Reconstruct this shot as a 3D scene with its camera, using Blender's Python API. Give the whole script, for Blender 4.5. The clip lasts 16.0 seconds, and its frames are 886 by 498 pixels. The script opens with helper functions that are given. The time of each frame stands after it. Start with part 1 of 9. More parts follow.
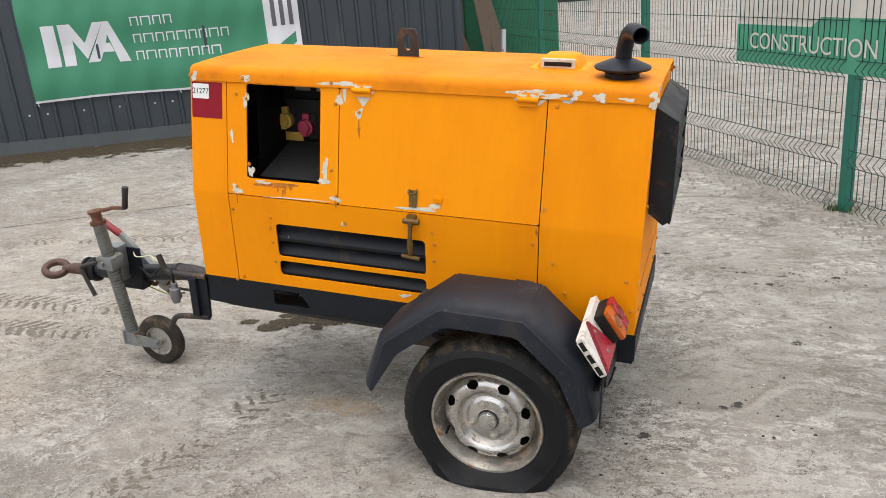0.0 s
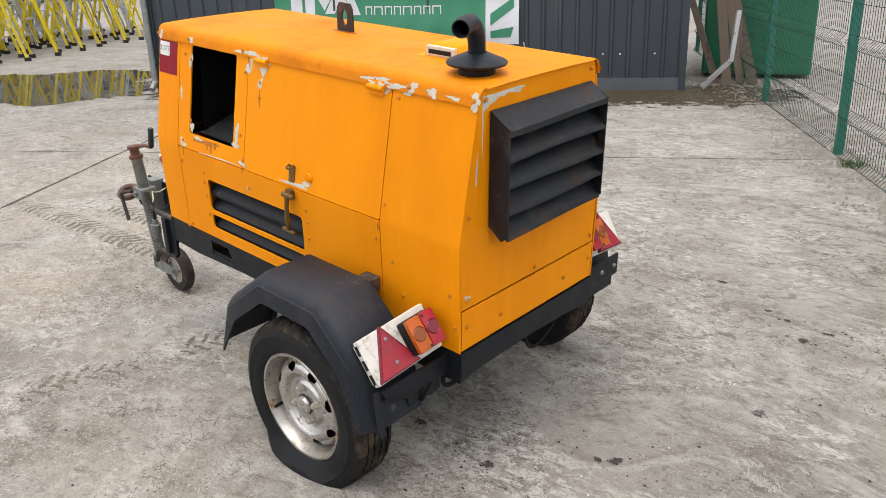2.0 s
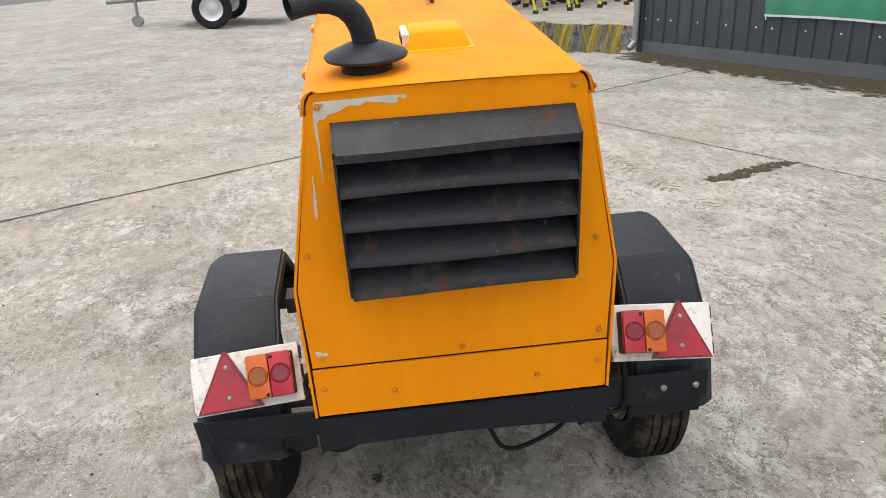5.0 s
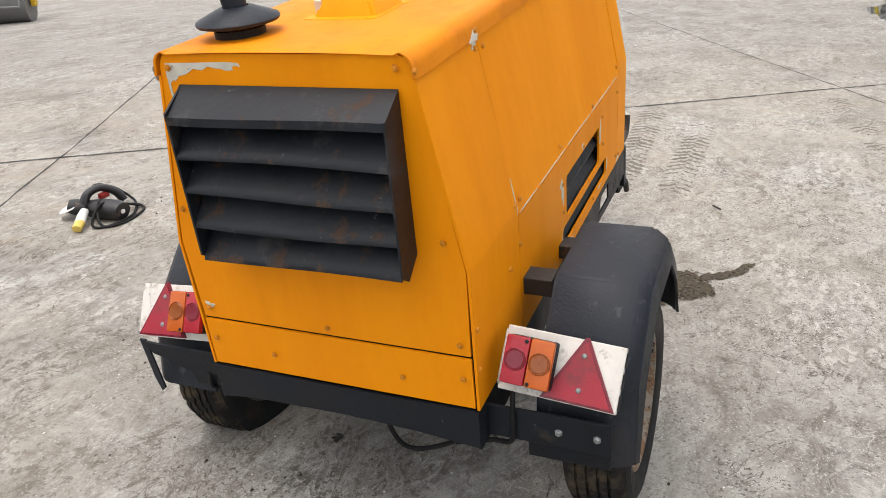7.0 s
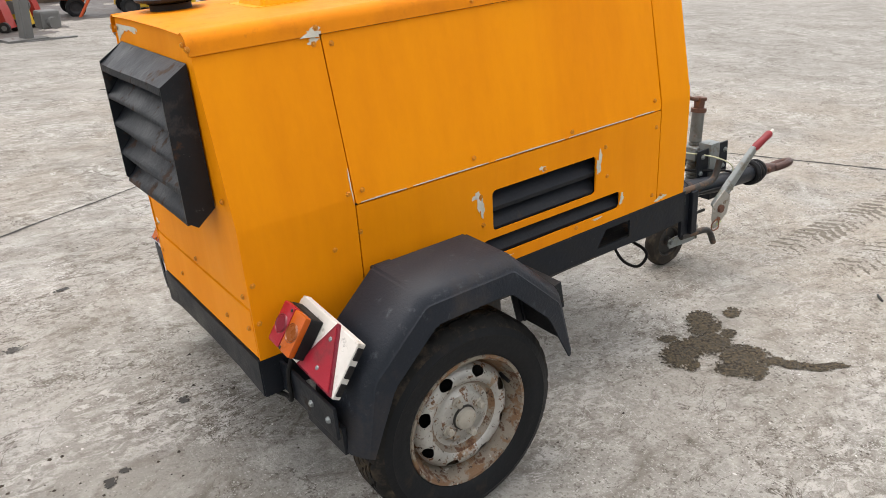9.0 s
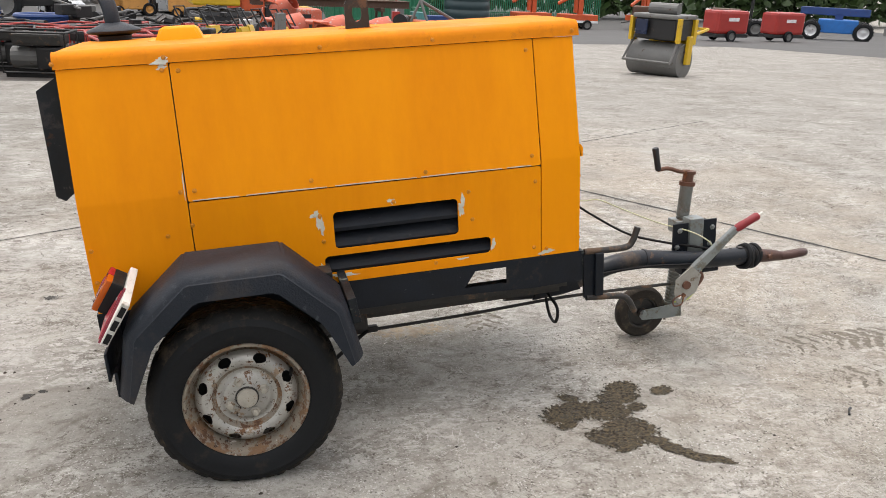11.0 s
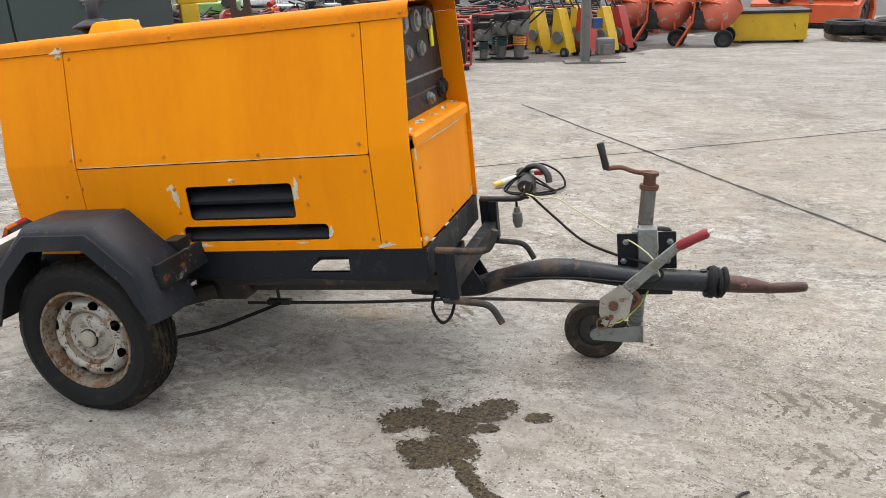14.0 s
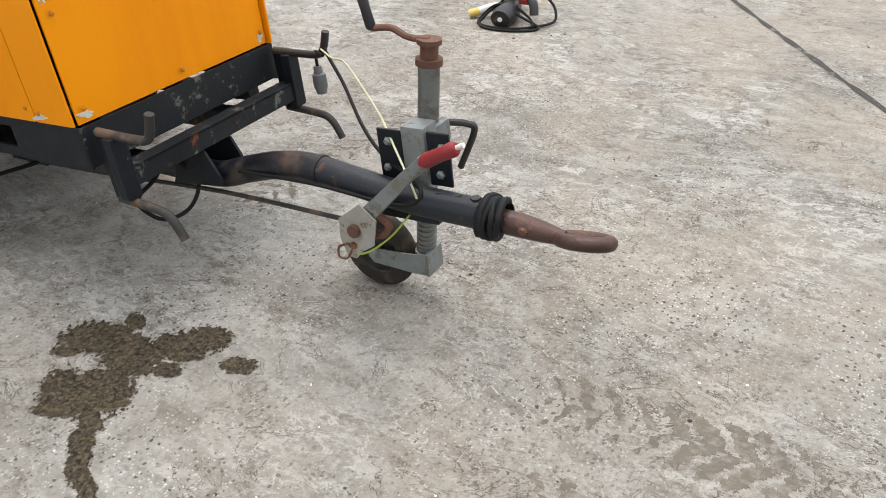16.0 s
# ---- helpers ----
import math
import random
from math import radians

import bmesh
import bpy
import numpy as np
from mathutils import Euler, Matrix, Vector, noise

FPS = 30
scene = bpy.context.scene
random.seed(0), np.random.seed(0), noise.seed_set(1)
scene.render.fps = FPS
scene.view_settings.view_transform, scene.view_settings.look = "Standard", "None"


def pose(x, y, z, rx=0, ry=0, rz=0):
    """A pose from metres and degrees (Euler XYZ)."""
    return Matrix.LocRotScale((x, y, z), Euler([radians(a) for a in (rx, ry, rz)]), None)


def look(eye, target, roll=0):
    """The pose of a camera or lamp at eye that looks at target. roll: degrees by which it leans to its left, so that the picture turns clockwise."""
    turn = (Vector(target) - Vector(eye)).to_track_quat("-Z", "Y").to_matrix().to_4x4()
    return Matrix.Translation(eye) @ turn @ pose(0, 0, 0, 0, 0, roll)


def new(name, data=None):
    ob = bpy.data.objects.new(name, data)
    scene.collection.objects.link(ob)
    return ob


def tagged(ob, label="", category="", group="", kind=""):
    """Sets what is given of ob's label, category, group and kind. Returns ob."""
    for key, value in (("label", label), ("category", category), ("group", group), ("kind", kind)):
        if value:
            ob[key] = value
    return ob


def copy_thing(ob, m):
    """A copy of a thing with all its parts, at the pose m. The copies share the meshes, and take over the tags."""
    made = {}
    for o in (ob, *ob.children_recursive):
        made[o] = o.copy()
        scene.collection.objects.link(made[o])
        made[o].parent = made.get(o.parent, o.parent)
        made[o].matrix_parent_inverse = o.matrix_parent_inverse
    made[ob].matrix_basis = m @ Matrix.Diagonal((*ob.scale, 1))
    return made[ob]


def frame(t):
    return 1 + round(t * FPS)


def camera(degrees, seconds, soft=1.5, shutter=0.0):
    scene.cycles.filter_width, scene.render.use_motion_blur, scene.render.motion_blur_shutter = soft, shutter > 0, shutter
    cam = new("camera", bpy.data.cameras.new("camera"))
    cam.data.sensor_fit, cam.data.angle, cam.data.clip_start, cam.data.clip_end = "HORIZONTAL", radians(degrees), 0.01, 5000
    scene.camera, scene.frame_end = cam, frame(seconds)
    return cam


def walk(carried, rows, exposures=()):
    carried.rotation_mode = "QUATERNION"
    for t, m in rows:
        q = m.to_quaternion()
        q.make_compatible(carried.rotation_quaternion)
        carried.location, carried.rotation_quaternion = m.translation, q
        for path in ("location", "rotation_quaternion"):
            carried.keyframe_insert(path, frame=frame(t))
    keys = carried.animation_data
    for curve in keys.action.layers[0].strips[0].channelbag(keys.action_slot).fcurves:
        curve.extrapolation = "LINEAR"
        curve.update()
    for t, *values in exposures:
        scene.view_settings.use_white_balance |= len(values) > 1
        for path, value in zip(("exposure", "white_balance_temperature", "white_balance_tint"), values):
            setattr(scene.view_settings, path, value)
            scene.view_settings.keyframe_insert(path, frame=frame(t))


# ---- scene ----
cam = camera(58.4, 16.0, soft=0.75)
PATH = [
    (0, (0.205, -2.691, 1.517), (-0.465, -0.917, 0.881), -4.7),
    (0.5, (0.51, -2.505, 1.498), (-0.262, -0.786, 0.828), -3.9),
    (1, (0.837, -2.347, 1.491), (-0.115, -0.724, 0.814), -4.1),
    (1.5, (1.144, -2.171, 1.508), (-0.016, -0.684, 0.841), -4.0),
    (2, (1.33, -1.903, 1.484), (0.045, -0.525, 0.811), -2.0),
    (2.5, (1.526, -1.655, 1.487), (0.061, -0.466, 0.825), -1.7),
    (3, (1.683, -1.397, 1.488), (0.045, -0.446, 0.845), -1.6),
    (3.2, (1.691, -1.279, 1.464), (0.005, -0.415, 0.823), -1.4),
    (5.3, (1.512, -0.088, 1.439), (-0.343, -0.021, 0.695), -1.5),
    (5.5, (1.502, -0.004, 1.433), (-0.351, -0.026, 0.68), -1.7),
    (6, (1.511, 0.305, 1.445), (-0.314, 0.045, 0.67), -2.2),
    (6.5, (1.419, 0.561, 1.437), (-0.357, 0.081, 0.652), -2.3),
    (7, (1.259, 0.821, 1.451), (-0.419, 0.102, 0.635), -1.7),
    (7.5, (1.125, 1.164, 1.46), (-0.407, 0.165, 0.651), -2.0),
    (8, (0.963, 1.379, 1.467), (-0.46, 0.229, 0.66), -0.8),
    (8.5, (0.754, 1.565, 1.467), (-0.534, 0.272, 0.649), 1.4),
    (9, (0.576, 1.902, 1.466), (-0.519, 0.433, 0.663), 1.2),
    (9.5, (0.375, 2.148, 1.471), (-0.585, 0.562, 0.722), 1.9),
    (10, (0.082, 2.339, 1.472), (-0.767, 0.673, 0.761), 3.3),
    (10.2, (-0.019, 2.428, 1.474), (-0.803, 0.725, 0.775), 3.4),
    (12.3, (-1.267, 2.867, 1.505), (-1.271, 0.98, 0.842), 0.2),
    (12.5, (-1.381, 2.855, 1.518), (-1.307, 0.97, 0.853), -0.0),
    (13, (-1.683, 2.761, 1.513), (-1.479, 0.885, 0.85), -0.0),
    (13.5, (-2.035, 2.717, 1.495), (-1.649, 0.873, 0.823), -1.2),
    (14, (-2.338, 2.618, 1.494), (-1.823, 0.824, 0.773), -2.2),
    (14.5, (-2.586, 2.334, 1.456), (-2.08, 0.6, 0.597), -2.8),
    (15, (-2.842, 2.082, 1.414), (-2.228, 0.442, 0.448), -4.5),
    (15.5, (-3.088, 1.791, 1.413), (-2.317, 0.26, 0.382), -4.3),
    (16, (-3.229, 1.369, 1.363), (-2.381, -0.039, 0.223), -3.2),
]
EXPOSURE = 0.96
walk(cam, [(t, look(eye, target, roll)) for t, eye, target, roll in PATH], [(0, EXPOSURE - 0.22, 6750, 12), (3, EXPOSURE - 0.12, 6750, 12), (6, EXPOSURE - 0.06, 6750, 12), (10, EXPOSURE - 0.08, 6750, 12), (13, EXPOSURE - 0.05, 6800, 12), (14, EXPOSURE - 0.08, 6700, 11), (16, EXPOSURE - 0.06, 6550, 10)])

# ---- light: overcast sky and a broad, weak sun ----
SUN_HIGH, SUN_FROM = 80.0, -70.0
world = bpy.data.worlds.new("overcast_sky")
scene.world = world
world.use_nodes = True
wn = world.node_tree
sky = wn.nodes.new("ShaderNodeTexSky")
sky.sky_type, sky.sun_disc = "NISHITA", False
sky.sun_elevation, sky.sun_rotation = radians(SUN_HIGH), radians(90 - SUN_FROM)
sky.air_density, sky.dust_density, sky.ozone_density = 1.0, 4.0, 1.0
grey = wn.nodes.new("ShaderNodeHueSaturation")
grey.inputs["Saturation"].default_value = 0.22
wn.links.new(sky.outputs[0], grey.inputs["Color"])
layer = wn.nodes.new("ShaderNodeMix")
layer.data_type = "RGBA"
layer.inputs["Factor"].default_value = 0.28
layer.inputs["B"].default_value = (6.2, 6.3, 6.5, 1)
wn.links.new(grey.outputs[0], layer.inputs["A"])
wn.links.new(layer.outputs["Result"], wn.nodes["Background"].inputs["Color"])
wn.nodes["Background"].inputs["Strength"].default_value = 0.178
sun = new("sun", bpy.data.lights.new("sun", "SUN"))
sun.data.energy, sun.data.angle, sun.data.color = 0.3, radians(40), (1.0, 0.96, 0.9)
sa, se = radians(SUN_FROM), radians(SUN_HIGH)
sun.matrix_world = look((0, 0, 30), (-math.cos(sa) * math.cos(se), -math.sin(sa) * math.cos(se), 30 - math.sin(se)))


# ---- materials ----
def mat(name, col, rough=0.5, metal=0.0, var=0.12, scale=6.0, bump=0.15, fine=120.0, wear=None, stretch=(1, 1, 1), spec=0.5, rvar=0.12, rand=0.0, soft=0.03):
    """A surface with broad and fine variation. wear: rows of (colour, amount 0..1, scale, roughness, metal)."""
    m = bpy.data.materials.new(name)
    m.use_nodes = True
    nt = m.node_tree
    N, K = nt.nodes, nt.links.new
    b = N["Principled BSDF"]
    b.inputs["Metallic"].default_value = metal
    b.inputs["Specular IOR Level"].default_value = spec
    tc = N.new("ShaderNodeTexCoord")
    mp = N.new("ShaderNodeMapping")
    mp.inputs["Scale"].default_value = stretch
    K(tc.outputs["Object"], mp.inputs["Vector"])

    def noise_tex(s, detail=5.0, vec=None, rough_=0.6):
        n = N.new("ShaderNodeTexNoise")
        n.inputs["Scale"].default_value, n.inputs["Detail"].default_value, n.inputs["Roughness"].default_value = s, detail, rough_
        K((vec or mp).outputs[0], n.inputs["Vector"])
        return n.outputs["Fac"]

    def ramp(src, lo, hi, a=0.0, c=1.0):
        r = N.new("ShaderNodeMapRange")
        r.inputs["From Min"].default_value, r.inputs["From Max"].default_value = lo, hi
        r.inputs["To Min"].default_value, r.inputs["To Max"].default_value = a, c
        K(src, r.inputs["Value"])
        return r.outputs["Result"]

    def mix(f, a, c):
        x = N.new("ShaderNodeMix")
        x.data_type = "RGBA"
        K(f, x.inputs["Factor"])
        for v, s in ((a, x.inputs["A"]), (c, x.inputs["B"])):
            if isinstance(v, tuple):
                s.default_value = (*v, 1)
            else:
                K(v, s)
        return x.outputs["Result"]

    broad, small = noise_tex(scale), noise_tex(fine, 4)
    dark = tuple(c * (1 - var) for c in col)
    light = tuple(min(1, c * (1 + var)) for c in col)
    colour = mix(ramp(broad, 0.3, 0.7), dark, light)
    colour = mix(ramp(small, 0.2, 0.8, 0, 0.35), colour, tuple(c * (1 - 1.6 * var) for c in col))
    if rand:
        oi = N.new("ShaderNodeObjectInfo")
        colour = mix(ramp(oi.outputs["Random"], 0, 1, 0, rand), colour, tuple(c * 0.45 for c in col))
    rsock = ramp(broad, 0.3, 0.7, max(0.03, rough - rvar), min(1, rough + rvar))
    msock = None
    for wc, amount, ws, wr, wm in wear or ():
        f = ramp(noise_tex(ws, 8, rough_=0.7), 0.72 - 0.45 * amount - soft, 0.72 - 0.45 * amount + soft)
        colour = mix(f, colour, wc)
        rm = N.new("ShaderNodeMix")
        K(f, rm.inputs["Factor"])
        K(rsock, rm.inputs["A"])
        rm.inputs["B"].default_value = wr
        rsock = rm.outputs["Result"]
        mm = N.new("ShaderNodeMix")
        K(f, mm.inputs["Factor"])
        if msock:
            K(msock, mm.inputs["A"])
        else:
            mm.inputs["A"].default_value = metal
        mm.inputs["B"].default_value = wm
        msock = mm.outputs["Result"]
    if msock:
        K(msock, b.inputs["Metallic"])
    K(colour, b.inputs["Base Color"])
    K(rsock, b.inputs["Roughness"])
    if bump:
        bp = N.new("ShaderNodeBump")
        bp.inputs["Strength"].default_value, bp.inputs["Distance"].default_value = bump, 0.004
        ad = N.new("ShaderNodeMath")
        K(small, ad.inputs[0])
        K(broad, ad.inputs[1])
        K(ad.outputs[0], bp.inputs["Height"])
        K(bp.outputs[0], b.inputs["Normal"])
    return m


RUST = (0.16, 0.055, 0.022)
YELLOW = mat("yellow_paint", (0.88, 0.300, 0.0022), 0.55, 0, 0.04, 2.2, 0.08, 60, wear=[((0.72, 0.215, 0.002), 0.25, 2.2, 0.55, 0)], stretch=(1, 1, 0.16), spec=0.13, soft=0.16)
# Roof yellow darkened to offset bright overhead light, plus real brown smudges.
ROOFPAINT = mat("darkened_smudged_roof_paint", (0.74, 0.232, 0.003), 0.6, 0, 0.08, 3, 0.1, 60, wear=[((0.55, 0.16, 0.006), 0.30, 4, 0.7, 0), ((0.40, 0.13, 0.02), 0.05, 24, 0.8, 0)], spec=0.15, soft=0.12)
PRIMER = mat("bare_primer", (0.60, 0.575, 0.49), 0.6, 0, 0.15, 30, 0.2, 200, wear=[((0.30, 0.17, 0.07), 0.2, 40, 0.8, 0)])
RUSTY = mat("rust_stain", (0.40, 0.12, 0.010), 0.7, 0, 0.35, 30, 0.2, 200, wear=[((0.60, 0.19, 0.006), 0.36, 60, 0.6, 0)], soft=0.1)
BLACK = mat("chassis_black", (0.0070, 0.0098, 0.0150), 0.5, 0, 0.35, 9, 0.25, 90, wear=[((0.032, 0.028, 0.025), 0.2, 7, 0.8, 0), ((0.12, 0.13, 0.135), 0.06, 34, 0.7, 0)], spec=0.28)
LOUVRE = mat("louvre_black", (0.0090, 0.0115, 0.0155), 0.45, 0, 0.35, 8, 0.25, 80, wear=[((0.030, 0.030, 0.032), 0.26, 10, 0.6, 0), ((0.10, 0.104, 0.106), 0.10, 34, 0.6, 0), ((0.055, 0.032, 0.021), 0.24, 14, 0.85, 0)], spec=0.30)
MATTING = mat("worn_rubber_mat", (0.030, 0.032, 0.036), 0.6, 0, 0.3, 14, 0.3, 90, wear=[((0.075, 0.075, 0.078), 0.2, 30, 0.8, 0)], spec=0.4)
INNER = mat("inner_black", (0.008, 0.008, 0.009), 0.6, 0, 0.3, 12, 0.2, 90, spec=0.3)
PLASTIC = mat("mudguard_plastic", (0.0110, 0.0150, 0.0225), 0.5, 0, 0.25, 5, 0.3, 150, wear=[((0.038, 0.033, 0.031), 0.22, 5, 0.75, 0), ((0.07, 0.078, 0.09), 0.08, 30, 0.6, 0)], spec=0.3, soft=0.09)
RUBBER = mat("tyre_rubber", (0.0080, 0.0092, 0.0110), 0.62, 0, 0.3, 7, 0.3, 90, wear=[((0.040, 0.032, 0.024), 0.2, 7, 0.9, 0)], spec=0.25, soft=0.08)
TREAD = mat("dusty_tread", (0.016, 0.0155, 0.0150), 0.75, 0, 0.4, 9, 0.4, 90, wear=[((0.075, 0.058, 0.040), 0.34, 14, 0.95, 0)], spec=0.2, soft=0.08)
BOLTPAINT = mat("dull_bolt_paint", (0.66, 0.24, 0.014), 0.45, 0, 0.2, 40, 0.2, 200, rand=0.4, spec=0.3)
CREAM = mat("pale_zinc_plate", (0.36, 0.35, 0.315), 0.5, 0.3, 0.2, 20, 0.3, 120, wear=[((0.17, 0.13, 0.09), 0.24, 22, 0.8, 0)])
JOCKEYTYRE = mat("dusty_solid_rubber", (0.036, 0.031, 0.026), 0.8, 0, 0.35, 16, 0.4, 90, wear=[((0.095, 0.075, 0.055), 0.28, 14, 0.95, 0)], spec=0.2, soft=0.08)
RIM_CLEAN = mat("silver_rim", (0.60, 0.60, 0.59), 0.27, 0.97, 0.2, 9, 0.3, 120, wear=[((0.36, 0.26, 0.17), 0.17, 22, 0.75, 0.1), ((0.16, 0.10, 0.06), 0.12, 40, 0.8, 0)], soft=0.05)
BARREL_CLEAN = mat("dull_barrel", (0.48, 0.465, 0.43), 0.34, 0.9, 0.25, 9, 0.3, 120, wear=[((0.30, 0.19, 0.11), 0.29, 18, 0.8, 0.1), ((0.14, 0.075, 0.04), 0.2, 36, 0.85, 0)], soft=0.06)
BARREL_DIRTY = mat("rusted_barrel", (0.26, 0.225, 0.18), 0.62, 0.2, 0.3, 9, 0.4, 120, wear=[((0.19, 0.11, 0.06), 0.40, 14, 0.9, 0), ((0.10, 0.048, 0.026), 0.34, 34, 0.9, 0), ((0.035, 0.02, 0.014), 0.24, 75, 0.9, 0), ((0.46, 0.44, 0.40), 0.16, 26, 0.7, 0)], soft=0.025)
FLAKED = mat("flaked_paint", (0.010, 0.013, 0.016), 0.55, 0, 0.3, 9, 0.3, 90, wear=[((0.13, 0.14, 0.12), 0.24, 16, 0.8, 0), (RUST, 0.2, 12, 0.85, 0)], spec=0.3)
DRAWBLACK = mat("drawbar_paint", (0.0085, 0.0120, 0.0180), 0.42, 0, 0.35, 9, 0.25, 90, wear=[((0.075, 0.055, 0.042), 0.25, 6, 0.7, 0), ((0.15, 0.075, 0.04), 0.1, 20, 0.8, 0)], spec=0.4, soft=0.07)
RIM_DIRTY = mat("rusty_rim", (0.45, 0.44, 0.41), 0.42, 0.5, 0.22, 9, 0.4, 120, wear=[((0.28, 0.20, 0.135), 0.30, 12, 0.8, 0), ((0.16, 0.085, 0.045), 0.28, 34, 0.9, 0), ((0.045, 0.026, 0.018), 0.24, 80, 0.9, 0)], soft=0.02)
BOLT_DIRTY = mat("pale_dirty_bolt", (0.40, 0.375, 0.32), 0.6, 0.2, 0.2, 30, 0.3, 150, wear=[((0.20, 0.13, 0.08), 0.25, 60, 0.85, 0)])
RUSTMETAL = mat("rusted_steel", (0.14, 0.065, 0.042), 0.7, 0.2, 0.3, 14, 0.4, 120, wear=[((0.20, 0.08, 0.036), 0.30, 20, 0.85, 0)])
TOWEYE = mat("worn_brown_steel", (0.085, 0.046, 0.038), 0.5, 0.35, 0.3, 14, 0.4, 110, wear=[((0.13, 0.062, 0.04), 0.30, 24, 0.7, 0.1)])
ZINC = mat("galvanised", (0.25, 0.275, 0.275), 0.45, 0.5, 0.2, 12, 0.3, 100, wear=[((0.17, 0.165, 0.135), 0.32, 14, 0.75, 0.1), (RUST, 0.12, 28, 0.85, 0)])
POSTZINC = mat("dirty_galvanised", (0.175, 0.185, 0.175), 0.5, 0.4, 0.25, 12, 0.3, 100, wear=[((0.10, 0.09, 0.07), 0.32, 14, 0.8, 0.1), (RUST, 0.14, 24, 0.85, 0)], soft=0.06)
DARKSTEEL = mat("dirty_steel", (0.036, 0.034, 0.032), 0.6, 0.2, 0.35, 10, 0.4, 90, wear=[((0.11, 0.07, 0.045), 0.3, 10, 0.85, 0)])
REDGRIP = mat("red_grip", (0.235, 0.014, 0.020), 0.5, 0, 0.2, 20, 0.2, 90, wear=[((0.30, 0.22, 0.20), 0.08, 40, 0.8, 0)])
BLACKGRIP = mat("black_grip", (0.02, 0.02, 0.022), 0.55, 0, 0.2, 20, 0.2, 200)
BRASSY = mat("aged_brass", (0.15, 0.085, 0.018), 0.5, 0.3, 0.3, 30, 0.2, 120, wear=[((0.36, 0.16, 0.01), 0.26, 30, 0.6, 0), ((0.06, 0.045, 0.03), 0.2, 40, 0.8, 0)])
WHITEPLATE = mat("dirty_white_plate", (0.66, 0.64, 0.60), 0.55, 0, 0.1, 12, 0.15, 90, wear=[((0.30, 0.26, 0.20), 0.26, 15, 0.8, 0), ((0.09, 0.075, 0.055), 0.17, 26, 0.9, 0)], soft=0.07)
REDLENS = mat("red_lens", (0.36, 0.012, 0.026), 0.2, 0, 0.15, 30, 0.3, 260, rvar=0.05)
REFLECT = mat("red_reflector", (0.33, 0.014, 0.030), 0.35, 0, 0.1, 14, 0.2, 350, rvar=0.05, wear=[((0.10, 0.03, 0.03), 0.22, 12, 0.6, 0)], soft=0.12)
AMBER = mat("amber_lens", (0.48, 0.095, 0.006), 0.22, 0, 0.15, 30, 0.3, 260, rvar=0.05)
CABLE = mat("black_cable", (0.0075, 0.0075, 0.008), 0.65, 0, 0.3, 20, 0.1, 90, spec=0.25)
WIRE_PALE = mat("pale_wire", (0.55, 0.56, 0.36), 0.5, 0, 0.1, 20, 0, 90)
WIRE_GREEN = mat("green_yellow_wire", (0.42, 0.50, 0.08), 0.5, 0, 0.1, 20, 0, 90)
LABEL = mat("label_white", (0.72, 0.74, 0.75), 0.4, 0, 0.04, 12, 0, 90)
INK = mat("label_ink", (0.012, 0.012, 0.012), 0.5, 0, 0.05, 12, 0, 90)
MAROON = mat("maroon_sticker", (0.24, 0.010, 0.022), 0.5, 0, 0.08, 12, 0.05, 90, spec=0.15)
SOCKET_Y = mat("dull_yellow_plastic", (0.42, 0.27, 0.05), 0.5, 0, 0.15, 20, 0.1, 90)
SOCKET_R = mat("magenta_red_plastic", (0.36, 0.03, 0.075), 0.45, 0, 0.15, 20, 0.1, 90)
SHED = mat("shed_cladding", (0.034, 0.046, 0.058), 0.5, 0.0, 0.12, 1.2, 0.1, 40, wear=[((0.055, 0.062, 0.068), 0.22, 2.5, 0.7, 0)], stretch=(1, 1, 0.25))
FENCEGREEN = mat("fence_green", (0.012, 0.15, 0.105), 0.45, 0, 0.12, 8, 0.1, 60)
BANNER = mat("green_banner", (0.035, 0.22, 0.125), 0.5, 0, 0.06, 3, 0.15, 25)
BANNERWHITE = mat("banner_white", (0.62, 0.64, 0.68), 0.5, 0, 0.05, 3, 0.1, 25)


# ---- mesh helpers ----
def part(name, bm, material, parent=None, label="", smooth=False, kind="", category="", group=""):
    """Links a bmesh as one mesh object, under a thing or a part."""
    me = bpy.data.meshes.new(name)
    bmesh.ops.recalc_face_normals(bm, faces=bm.faces)
    bm.to_mesh(me)
    bm.free()
    for mm in (material if isinstance(material, (list, tuple)) else [material]):
        me.materials.append(mm)
    if smooth:
        for p in me.polygons:
            p.use_smooth = True
        me.set_sharp_from_angle(angle=radians(38))
    ob = new(name, me)
    ob.parent = parent
    return tagged(ob, label, category, group, kind)


def thing(name, label, category, m=None, group="", kind=""):
    ob = new(name)
    ob.empty_display_size = 0.1
    if m is not None:
        ob.matrix_world = m
    return tagged(ob, label, category, group, kind)


def again(ob, m):
    """One more object on the same mesh, at the pose m under the same parent."""
    o = ob.copy()
    scene.collection.objects.link(o)
    o.matrix_basis = m
    return o


